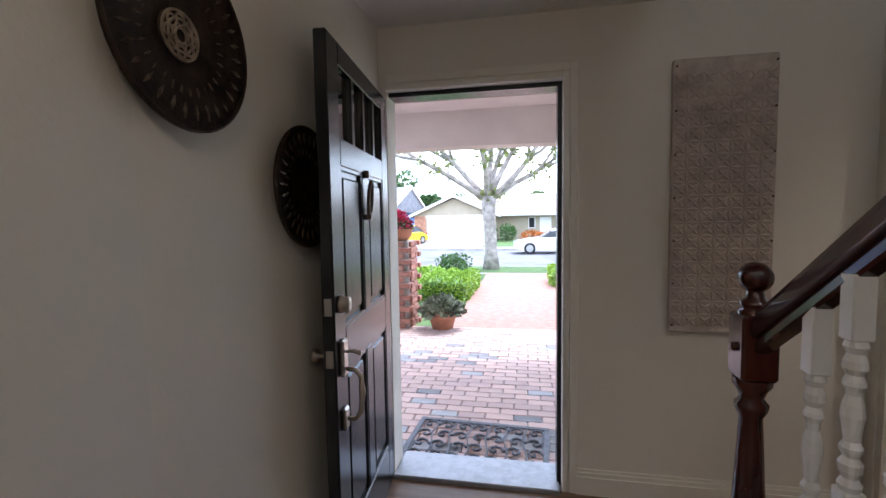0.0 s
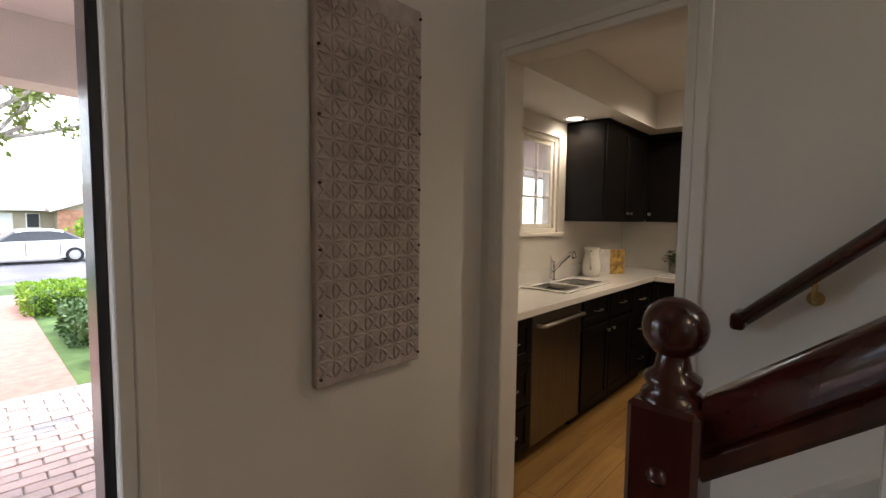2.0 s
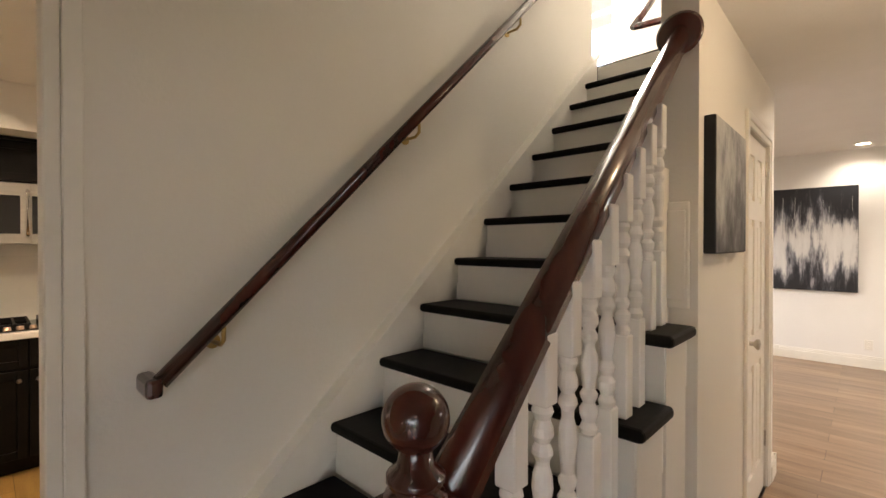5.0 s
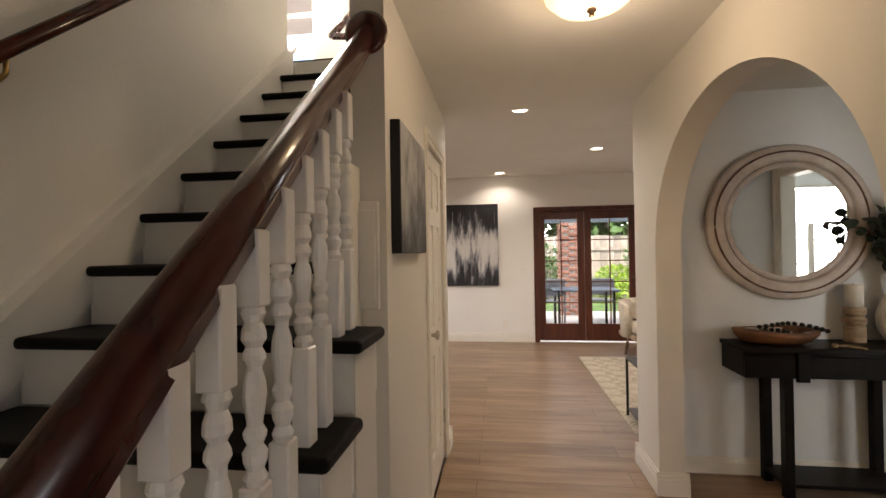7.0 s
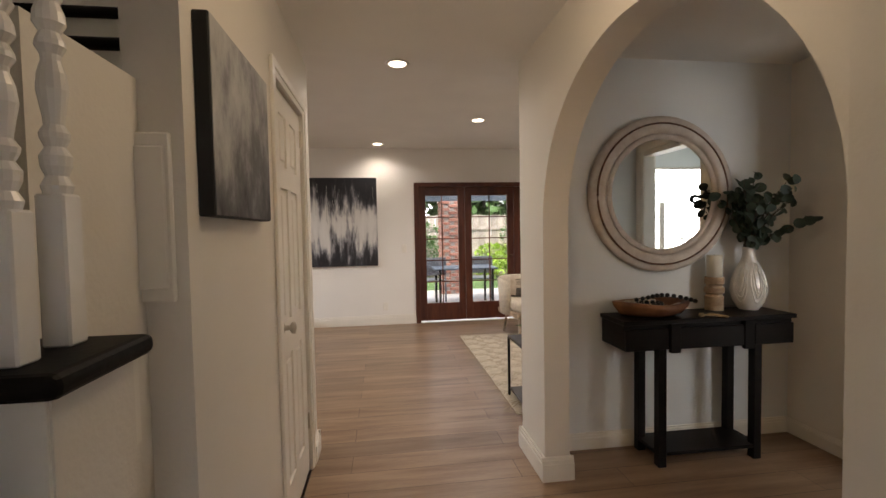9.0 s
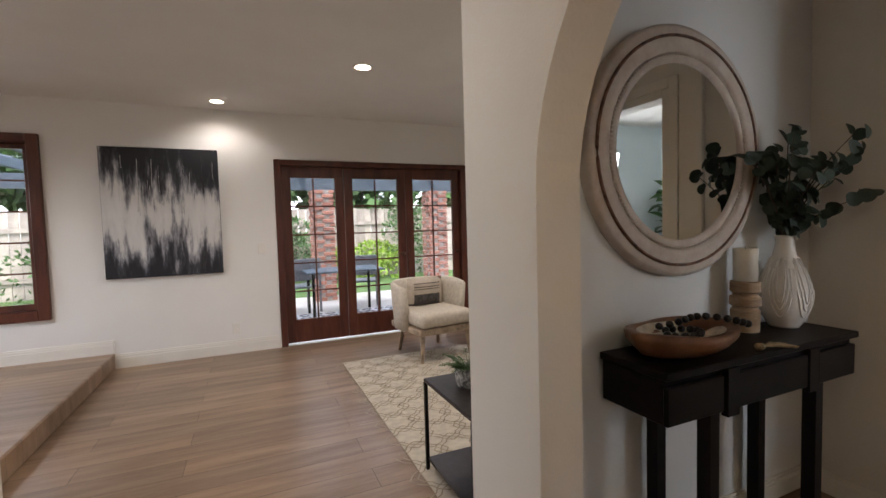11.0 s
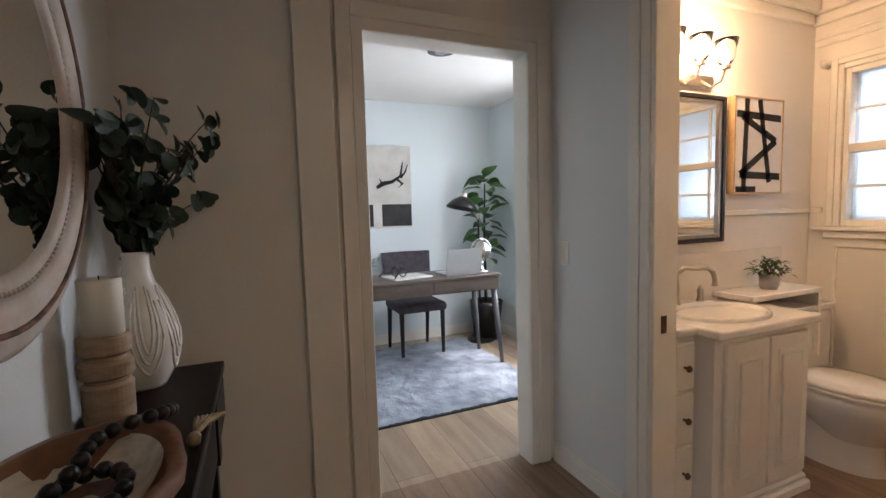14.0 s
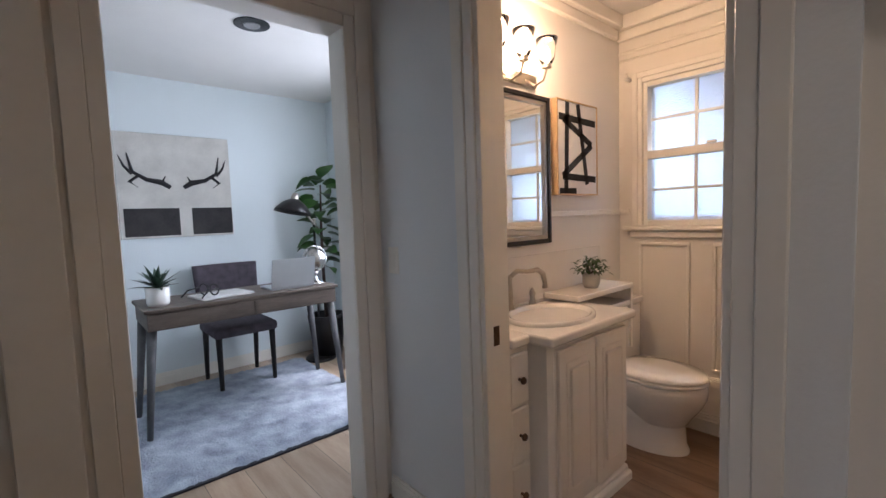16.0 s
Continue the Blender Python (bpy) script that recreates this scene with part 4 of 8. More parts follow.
EUCA = mat("dusty green eucalyptus leaf", (0.045, 0.075, 0.05), 0.55, vary=0.3, scale=12, bump=0.1, c2=(0.022, 0.038, 0.028))
TWIG = mat("brown twig", (0.06, 0.035, 0.025), 0.7)
euc = thing("eucalyptus_stems", -1.505, -0.89, 1.17, 0, "eucalyptus stems with round dusty green leaves in the vase", "foliage")
rnd = random.Random(11)
for k in range(19):
    ang = 2 * math.pi * k / 19 + rnd.uniform(-0.2, 0.2)
    lean = rnd.uniform(0.08, 0.29)
    if math.sin(ang) < -0.3:
        lean *= 0.4
    h = rnd.uniform(0.33, 0.51)
    if k % 4 == 0:
        h, lean = h * 0.75, lean * 1.1
    pts = [(0.012 * math.cos(ang) + lean * u * u * math.cos(ang), 0.012 * math.sin(ang) + lean * u * u * math.sin(ang) * 0.8, h * u * (1 - 0.15 * u * (lean > 0.28))) for u in [i / 7 for i in range(8)]]
    st = part("stem", tube(pts, [0.0028] * 6 + [0.0018] * 2, 5), TWIG, euc)
    bm = bmesh.new()
    for i in range(2, 8):
        for side in range(2 if i < 7 else 3):
            p = Vector(pts[i])
            r = rnd.uniform(0.022, 0.034)
            d = Vector((rnd.gauss(0, 1), rnd.gauss(0, 1) + 0.2, rnd.gauss(0, 0.7))).normalized()
            c = p + d * r * 1.1
            nrm = Vector((rnd.gauss(0, 0.6), 0.8 + rnd.gauss(0, 0.4), rnd.gauss(0.3, 0.5))).normalized()
            rot = nrm.to_track_quat("Z", "Y").to_matrix()
            vs = [bm.verts.new(c + rot @ Vector((r * math.cos(q), r * 0.93 * math.sin(q), 0.004 * math.cos(2 * q)))) for q in [2 * math.pi * j / 12 for j in range(12)]]
            mid = bm.verts.new(c + rot @ Vector((0, 0, -0.003)))
            for j in range(12):
                bm.faces.new((mid, vs[j], vs[(j + 1) % 12]))
    part("leaves", bm, EUCA, st, smooth=True)

WAX = mat("ivory candle wax", (0.80, 0.76, 0.66), 0.5, vary=0.03)
TURNED = mat("pale turned wood", (0.42, 0.31, 0.20), 0.6, vary=0.3, scale=10, bump=0.1, bscale=60, c2=(0.26, 0.17, 0.10), stretch=(1, 1, 4))
can = thing("pillar_candle", -1.295, -0.92, 1.055, 0, "ivory pillar candle on a turned wooden holder", "candle")
part("wax", lathe([(0.0, 0.0), (0.043, 0.0), (0.044, 0.13), (0.042, 0.134), (0.036, 0.128), (0.0, 0.126)], 28), WAX, can, smooth=True)
part("wick", tube([(0, 0, 0.126), (0.002, 0, 0.14)], 0.0015, 5), BLACKPAINT, can)
ch = thing("candle_holder", -1.295, -0.92, 0.85, 0, "pale turned wooden candle holder with stacked bands", "candle holder")
part("body", lathe([(0.0, 0.0), (0.052, 0.0), (0.053, 0.085), (0.045, 0.092), (0.045, 0.10), (0.056, 0.108), (0.056, 0.138), (0.044, 0.146), (0.044, 0.155), (0.054, 0.163), (0.054, 0.20), (0.05, 0.205), (0.0, 0.204)], 32), TURNED, ch, smooth=False)

BOWLWOOD = mat("reddish root wood", (0.22, 0.10, 0.045), 0.45, vary=0.4, scale=8, bump=0.2, bscale=40, c2=(0.10, 0.038, 0.018))
bowl = thing("wooden_bowl", -0.81, -0.845, 0.85, 0, "irregular carved root-wood bowl with a pale inside", "bowl")
bm = bmesh.new()
rings, nn = [], 40
for sc, z, into in ((0.55, 0.0, 0), (0.8, 0.02, 0), (0.97, 0.06, 0), (1.0, 0.085, 0), (0.86, 0.088, 0), (0.78, 0.075, 1), (0.6, 0.045, 1), (0.0, 0.035, 1)):
    ring = []
    for k in range(nn):
        a = 2 * math.pi * k / nn
        wob = 1 + 0.06 * math.sin(3 * a + 0.5) + 0.035 * math.sin(5 * a) + 0.02 * math.sin(9 * a)
        ring.append(bm.verts.new((0.225 * sc * wob * math.cos(a), 0.15 * sc * wob * math.sin(a), z + (0.010 * math.sin(2 * a + 1) if z > 0.05 else 0))))
    rings.append(ring)
for a, b in zip(rings, rings[1:]):
    for k in range(nn):
        bm.faces.new((a[k], a[(k + 1) % nn], b[(k + 1) % nn], b[k]))
bm.faces.new(list(reversed(rings[0])))
bmesh.ops.remove_doubles(bm, verts=bm.verts, dist=1e-5)
part("shell", bm, BOWLWOOD, bowl, smooth=True)
bm = bmesh.new()
rings = []
for sc, z in ((0.775, 0.0765), (0.6, 0.047), (0.3, 0.039), (0.0, 0.038)):
    rings.append([bm.verts.new((0.225 * sc * (1 + 0.06 * math.sin(3 * a + 0.5) + 0.035 * math.sin(5 * a)) * math.cos(a), 0.15 * sc * (1 + 0.06 * math.sin(3 * a + 0.5)) * math.sin(a), z)) for a in [2 * math.pi * k / nn for k in range(nn)]])
for a, b in zip(rings, rings[1:]):
    for k in range(nn):
        bm.faces.new((a[k], a[(k + 1) % nn], b[(k + 1) % nn], b[k]))
bmesh.ops.remove_doubles(bm, verts=bm.verts, dist=1e-5)
part("inlay", bm, mat("pearly pale lining", (0.62, 0.54, 0.42), 0.3, vary=0.2, scale=20, coat=0.4), bowl, "pale pearly lining", smooth=True)

BEADS = mat("black wooden bead", (0.012, 0.011, 0.011), 0.35)
bead = thing("bead_garland", -0.85, -0.805, 0.91, 0, "black wooden bead garland with a straw tassel", "bead garland")
pts = [(0.10 - 0.026 * k, -0.07 + 0.012 * k + 0.012 * math.sin(k * 0.9), 0.03 + 0.03 * math.sin(math.pi * k / 11)) for k in range(12)]
pts += [(0.05 + 0.07 * math.cos(q), -0.02 + 0.05 * math.sin(q), 0.012) for q in [0.5 * k for k in range(11)]]
for p in pts:
    part("bead", lathe([(0.0, -0.0135)] + [(0.0135 * math.sin(math.pi * i / 6), -0.0135 * math.cos(math.pi * i / 6)) for i in range(1, 6)] + [(0.0, 0.0135)], 10, at=p), BEADS, bead, smooth=True)
STRAW = mat("straw tassel", (0.42, 0.31, 0.17), 0.8, vary=0.3, scale=40)
ta = part("tassel", lathe([(0.0, 0), (0.012, 0.0), (0.014, 0.02), (0.0, 0.03)], 12, m=Matrix.Rotation(radians(90), 3, "Y"), at=(-0.21, 0.09, -0.045)), STRAW, bead, "straw-coloured tassel", smooth=True)
for k in range(14):
    f = (k - 6.5) / 6.5
    part("strand", tube([(-0.21, 0.09, -0.045), (-0.26, 0.095 + 0.012 * f, -0.047 + 0.004 * (k % 3)), (-0.325, 0.11 + 0.032 * f, -0.054 + 0.004 * (k % 2))], 0.0035, 5), STRAW, ta)

# ---- living room ----
def glazed(name, x0, x1, y0, y1, z0, z1, stile, top, bottom, cols, rows, material, parent, handle=None, label=""):
    """A glazed leaf with glazing bars and panes, under its thing."""
    t = part(name, B((x0, x0 + stile, y0, y1, z0, z1), (x1 - stile, x1, y0, y1, z0, z1), (x0 + stile, x1 - stile, y0, y1, z0, z0 + bottom), (x0 + stile, x1 - stile, y0, y1, z1 - top, z1), bevel=0.003), material, parent, label)
    gx0, gx1, gz0, gz1 = x0 + stile, x1 - stile, z0 + bottom, z1 - top
    ym = (y0 + y1) / 2
    for k in range(1, cols):
        x = gx0 + (gx1 - gx0) * k / cols
        part("glazing_bar", B((x - 0.008, x + 0.008, ym - 0.012, ym + 0.012, gz0, gz1)), material, t)
    for k in range(1, rows):
        z = gz0 + (gz1 - gz0) * k / rows
        part("glazing_bar", B((gx0, gx1, ym - 0.0115, ym + 0.0115, z - 0.008, z + 0.008)), material, t)
    p = part("pane", B((gx0, gx1, ym - 0.002, ym + 0.002, gz0, gz1)), GLASS, t)
    p.visible_shadow = False
    return t


fd = thing("garden_doors", 0, 0, 0, 0, "red-brown wooden garden doors with small panes, closed", "door")
part("frame", B((0.20, 0.27, -5.13, -4.97, 0, 2.09), (-2.94, -2.87, -5.13, -4.97, 0, 2.09), (-2.87, 0.20, -5.13, -4.97, 2.03, 2.09), (-2.07, -2.01, -5.13, -4.97, 0, 2.03), bevel=0.004), REDWOOD, fd)
for k, (x0, x1) in enumerate(((-0.50, 0.20), (-1.26, -0.50), (-2.01, -1.26), (-2.87, -2.07))):
    lf = glazed("leaf", x0 + 0.003, x1 - 0.003, -5.08, -5.035, 0.02, 2.03, 0.10, 0.13, 0.26, 2, 5, REDWOOD, fd)
    if k in (1, 2):
        part("knob", lathe([(0.02, 0), (0.008, 0.015), (0.02, 0.04), (0.0, 0.055)], 14, m=Matrix.Rotation(radians(-90), 3, "X"), at=(x0 + 0.05, -5.035, 0.98)), BRONZE, lf, smooth=True)
lw = thing("dining_window", 0, 0, 0, 0, "red-brown wooden dining window with small panes", "window")
part("frame", B((2.27, 2.36, -5.13, -4.96, 0.54, 2.25), (3.85, 3.92, -5.13, -4.96, 0.54, 2.25), (2.36, 3.85, -5.13, -4.96, 2.17, 2.25), (2.36, 3.85, -5.13, -4.955, 0.54, 0.63), bevel=0.004), REDWOOD, lw)
for x0, x1 in ((2.36, 3.1), (3.1, 3.85)):
    glazed("sash", x0, x1, -5.08, -5.04, 0.63, 2.17, 0.05, 0.05, 0.06, 2, 5, REDWOOD, lw)

CREAMFAB = mat("cream woven upholstery", (0.62, 0.55, 0.45), 0.9, vary=0.1, scale=30, bump=0.3, bscale=300)
LIMED = mat("limed pale wood", (0.50, 0.38, 0.27), 0.5, vary=0.3, scale=12)
ac = thing("accent_chair", -1.13, -3.98, 0.010, 8, "cream upholstered barrel-back accent chair with limed legs", "armchair")
part("seat", B((-0.30, 0.30, -0.30, 0.36, 0.33, 0.47), bevel=0.05, seg=4), CREAMFAB, ac, "thick cream seat cushion", smooth=True)
part("seat_rail", B((-0.31, 0.31, -0.30, 0.34, 0.26, 0.325), bevel=0.015, seg=2), LIMED, ac)
bm = bmesh.new()
rings = []
for k in range(25):
    a = radians(-110 + 220 * k / 24)
    ring = []
    for rr, zz2 in ((0.30, 0.30), (0.30, 0.50), (0.325, 0.66), (0.34, 0.735), (0.37, 0.745), (0.39, 0.72), (0.375, 0.5), (0.36, 0.28)):
        drop = 0.10 * max(0, abs(math.degrees(a)) - 70) / 40 if zz2 > 0.6 else 0
        ring.append(bm.verts.new((rr * 1.02 * math.sin(a), -0.02 - rr * math.cos(a) * 0.98, zz2 - drop * 0.3)))
    rings.append(ring)
for a, b in zip(rings, rings[1:]):
    for k in range(8):
        bm.faces.new((a[k], a[(k + 1) % 8], b[(k + 1) % 8], b[k]))
bm.faces.new(rings[0])
bm.faces.new(list(reversed(rings[-1])))
part("backrest", bm, CREAMFAB, ac, "curved cream barrel back", smooth=True)
for x, y in ((-0.26, 0.28), (0.26, 0.28), (-0.22, -0.24), (0.22, -0.24)):
    part("leg", tube([(x, y, 0.27), (x, y + 0.01, 0.16), (x * 1.08, y * 1.1, 0.0)], [0.03, 0.022, 0.016], 10), LIMED, ac, smooth=True)
CUSH = mat("cream cushion cloth", (0.55, 0.47, 0.38), 0.9, vary=0.1, scale=20, bump=0.2, bscale=200)
GREYSTR = mat("dark grey woven stripe", (0.10, 0.09, 0.085), 0.9, vary=0.3, scale=40, bump=0.3, bscale=200)
cu = thing("cushion", -1.13, -4.13, 0.47, 8, "cream cushion with a broad dark grey stripe on the chair", "cushion")


def pillow(w, h, d, n=8, bm=None, z0=0.0, z1=1.0, off=0.0):
    bm = bm or bmesh.new()
    for s in (1, -1):
        g = []
        for i in range(n + 1):
            u = -1 + 2 * i / n
            row = []
            for j in range(n + 1):
                v = z0 + (z1 - z0) * j / n
                vv = -1 + 2 * v
                t2 = ((1 - u ** 4) * (1 - vv ** 4)) ** 0.5
                row.append(bm.verts.new((u * w / 2, s * (d / 2 * t2 + off), v * h)))
            g.append(row)
        for i in range(n):
            for j in range(n):
                bm.faces.new((g[i][j], g[i + 1][j], g[i + 1][j + 1], g[i][j + 1]))
    return bm


part("cover", pillow(0.42, 0.30, 0.13), CUSH, cu, smooth=True)
part("stripe", pillow(0.40, 0.30, 0.13, z0=0.06, z1=0.44, off=0.003), GREYSTR, cu, "dark grey stripe", smooth=True)
for zs in (0.60, 0.68, 0.80):
    part("thin_stripe", pillow(0.40, 0.30, 0.13, z0=zs, z1=zs + 0.025, off=0.003), GREYSTR, cu, smooth=True)

RUG = mat("cream woven rug", (0.62, 0.55, 0.44), 0.95, vary=0.1, scale=20, bump=0.4, bscale=250)
RUGLINE = mat("tan rug lattice", (0.44, 0.36, 0.26), 0.95, vary=0.2, scale=20, bump=0.4, bscale=250)
rug = thing("lattice_rug", -1.9, -2.85, 0.0, 0, "cream rug with a tan interlaced lattice pattern", "rug")
part("weave", B((-1.75, 1.68, -1.2, 1.3, 0.0, 0.010), bevel=0.003), RUG, rug)
bm = bmesh.new()
for i in range(15):
    for j in range(11):
        cx, cy = -1.62 + 0.23 * i, -1.08 + 0.23 * j
        for rr in (0.135, 0.10):
            pts = [(cx + rr * math.cos(q) * (1 + 0.18 * math.cos(4 * q)), cy + rr * math.sin(q) * (1 + 0.18 * math.cos(4 * q))) for q in [2 * math.pi * k / 16 for k in range(16)]]
            for k in range(16):
                p, q = Vector(pts[k]), Vector(pts[(k + 1) % 16])
                nrm = (q - p).orthogonal().normalized() * 0.004
                bm.faces.new([bm.verts.new((*v, 0.0125 + 0.0005 * ((i + j) % 2))) for v in (p - nrm, q - nrm, q + nrm, p + nrm)])
tagged(part("lattice", bm, RUGLINE, rug, "tan lattice lines"), kind="stuff")

IRON = mat("black iron", (0.02, 0.018, 0.017), 0.45, 0.6, vary=0.2, scale=30)
DARKTOP = mat("dark weathered table top", (0.045, 0.036, 0.032), 0.4, vary=0.4, scale=6, bump=0.05)
st = thing("side_table", -0.54, -1.66, 0.0, 0, "black iron side table with a dark top and shelf", "side table")
part("tabletop", B((-0.28, 0.28, -0.28, 0.28, 0.485, 0.505), bevel=0.003), DARKTOP, st)
part("shelf", B((-0.27, 0.27, -0.27, 0.27, 0.06, 0.075)), DARKTOP, st)
for x in (-0.272, 0.272):
    for y in (-0.272, 0.272):
        part("leg", B((x - 0.009, x + 0.009, y - 0.009, y + 0.009, 0, 0.485), bevel=0.001), IRON, st)
POT = mat("speckled grey stoneware", (0.46, 0.43, 0.39), 0.8, vary=0.4, scale=60, bump=0.4, bscale=120)
FERN = mat("bright fern green", (0.085, 0.16, 0.035), 0.5, vary=0.4, scale=20, c2=(0.03, 0.07, 0.015))
fe = thing("potted_fern", -0.42, -1.73, 0.505, 0, "small green fern in a speckled grey pot", "potted plant")
part("pot", lathe([(0.0, 0), (0.05, 0), (0.062, 0.02), (0.066, 0.10), (0.06, 0.10), (0.056, 0.03), (0.0, 0.03)], 24), POT, fe, smooth=True)
part("soil", lathe([(0.0, 0.085), (0.06, 0.085), (0.0, 0.083)], 16), mat("dark soil", (0.03, 0.02, 0.015), 0.95), fe)
rnd = random.Random(5)
for k in range(34):
    az, el = rnd.uniform(0, 2 * math.pi), rnd.uniform(0.35, 1.35)
    ln = rnd.uniform(0.09, 0.17)
    base = Vector((0.02 * math.cos(az), 0.02 * math.sin(az), 0.085))
    pts = [base + Vector((math.cos(az) * math.cos(el) * ln * u, math.sin(az) * math.cos(el) * ln * u, math.sin(el) * ln * u - 0.05 * u * u)) for u in (0, 0.35, 0.7, 1.0)]
    bm = tube(pts, 0.0012, 4)
    for i in range(1, 11):
        u = i / 11
        p = pts[0].lerp(pts[3], u) + Vector((0, 0, 0.02 * math.sin(math.pi * u)))
        for s in (-1, 1):
            leaf_bm(bm, Matrix.Translation(p) @ Matrix.Rotation(az + s * 1.1, 4, "Z") @ Matrix.Rotation(rnd.uniform(-0.4, 0.3), 4, "Y"), 0.032 * (1.1 - u * 0.7), 0.009, 0.3, 2)
    part("frond", bm, FERN, fe)

gl = thing("table_lamp", -0.66, -1.52, 0.505, 0, "table lamp with a pale shade and a slim dark stem", "lamp")
part("stem", tube([(0, 0, 0.01), (0, 0, 0.24)], 0.009, 10), BRONZE, gl)
part("foot", lathe([(0.0, 0), (0.055, 0), (0.05, 0.012), (0.0, 0.016)], 20), BRONZE, gl, smooth=True)
part("shade", lathe([(0.15, 0.20), (0.10, 0.46), (0.098, 0.46), (0.148, 0.20)], 28), mat("pale linen shade", (0.75, 0.62, 0.48), 0.9, bump=0.2, bscale=200), gl, "pale linen shade", smooth=True)
dt = thing("drum_table", -1.86, -4.05, 0.0, 0, "pale drum side table with a dark ornament", "side table")
part("drum", lathe([(0.0, 0), (0.17, 0), (0.16, 0.06), (0.12, 0.27), (0.16, 0.49), (0.19, 0.52), (0.19, 0.55), (0.0, 0.55)], 28), mat("weathered pale metal", (0.46, 0.42, 0.38), 0.5, 0.4), dt, smooth=True)
orn = single("dark_ornament", tube([(0.05 * math.cos(q), 0, 0.08 + 0.07 * math.sin(q)) for q in [2 * math.pi * k / 16 for k in range(17)]], 0.012, 8), BEADS, "black ring ornament on the drum table", "ornament", smooth=True, at=pose(-1.86, -4.05, 0.55))

# ---- kitchen ----
CH = 0.90


def knob_part(parent, x, y, z, axis):
    r = {"-y": Matrix.Rotation(radians(90), 3, "X"), "-x": Matrix.Rotation(radians(-90), 3, "Y")}[axis]
    part("knob", lathe([(0.005, 0), (0.005, 0.012), (0.014, 0.018), (0.012, 0.026), (0.0, 0.03)], 14, m=r, at=(x, y, z)), NICKEL, parent, "satin nickel knob", smooth=True)


def door_front(parent, name, a0, a1, z0, z1, face, axis):
    """A framed cabinet front on the plane face, facing -y or -x."""
    def bb(p, q, lo, hi, d0, d1):
        return (p, q, face - d1, face - d0, lo, hi) if axis == "-y" else (face - d1, face - d0, p, q, lo, hi)
    s = min(0.05, (z1 - z0) * 0.25)
    t = part(name, B(bb(a0, a0 + s, z0, z1, 0, 0.02), bb(a1 - s, a1, z0, z1, 0, 0.02), bb(a0 + s, a1 - s, z0, z0 + s, 0, 0.02), bb(a0 + s, a1 - s, z1 - s, z1, 0, 0.02), bb(a0 + s, a1 - s, z0 + s, z1 - s, 0, 0.012), bevel=0.002), CABBLACK, parent)
    return t


def base_unit(a0, a1, face, axis, deep, kind, label):
    x, y = ((a0 + a1) / 2, face + deep / 2) if axis == "-y" else (face + deep / 2, (a0 + a1) / 2)
    t = thing("base_cabinet", 0, 0, 0, 0, label, "cabinet", "kitchen base cabinets")
    bx = (a0, a1, face, face + deep, 0.09, CH - 0.03) if axis == "-y" else (face, face + deep, a0, a1, 0.09, CH - 0.03)
    kb = (a0, a1, face + 0.06, face + deep, 0.0, 0.09) if axis == "-y" else (face + 0.06, face + deep, a0, a1, 0.0, 0.09)
    part("body", B(bx), CABBLACK, t)
    part("plinth", B(kb), CABBLACK, t)
    n = max(1, round((a1 - a0) / 0.45))
    for k in range(n):
        p, q = a0 + (a1 - a0) * k / n + 0.006, a0 + (a1 - a0) * (k + 1) / n - 0.006
        zs = [(0.68, 0.855)] if kind == "door" else [(0.11, 0.36), (0.375, 0.60), (0.615, 0.855)]
        for z0, z1 in zs:
            d = door_front(t, "drawer", p, q, z0, z1, face, axis)
            c = (p + q) / 2
            hy = face - 0.045
            pts = [(c - 0.05, face - 0.018, (z0 + z1) / 2), (c - 0.045, hy, (z0 + z1) / 2), (c + 0.045, hy, (z0 + z1) / 2), (c + 0.05, face - 0.018, (z0 + z1) / 2)]
            if axis == "-x":
                pts = [(yy, xx, zz2) for xx, yy, zz2 in pts]
            part("pull", tube(pts, 0.0045, 6), NICKEL, d, "satin nickel pull")
        if kind == "door":
            d = door_front(t, "door", p, q, 0.11, 0.66, face, axis)
            kx = q - 0.04 if k % 2 == 0 else p + 0.04
            knob_part(d, *((kx, face - 0.018, 0.60) if axis == "-y" else (face - 0.018, kx, 0.60)), axis)
    return t


base_unit(2.18, 2.60, 2.98, "-y", 0.46, "drawers", "black lacquered kitchen drawer unit")
base_unit(3.22, 4.10, 2.98, "-y", 0.46, "door", "black lacquered sink cabinet with drawers")
base_unit(4.10, 4.54, 2.98, "-y", 0.46, "drawers", "black lacquered kitchen drawer unit")
base_unit(2.46, 2.96, 4.58, "-x", 0.56, "door", "black lacquered kitchen cabinet with nickel knobs")
base_unit(1.56, 2.45, 4.58, "-x", 0.56, "door", "black lacquered cabinet under the cooktop")
base_unit(0.7, 1.55, 4.58, "-x", 0.56, "door", "black lacquered kitchen cabinet with nickel knobs")
dw = thing("dishwasher", 0, 0, 0, 0, "stainless dishwasher with a bar handle", "dishwasher")
part("body", B((2.61, 3.21, 3.0, 3.44, 0.09, CH - 0.03)), CABBLACK, dw)
part("door", B((2.613, 3.207, 2.965, 2.998, 0.10, 0.855), bevel=0.004), DARKSTEEL, dw, "brushed stainless door")
part("handle", tube([(2.66, 2.965, 0.79), (2.66, 2.925, 0.79), (3.16, 2.925, 0.79), (3.16, 2.965, 0.79)], 0.011, 10), STEEL, dw, "steel bar handle", smooth=True)
ct = thing("countertop", 0, 0, 0, 0, "white tiled L-shaped countertop", "countertop")
SX0, SX1, SY0, SY1 = 3.16, 3.86, 3.06, 3.38
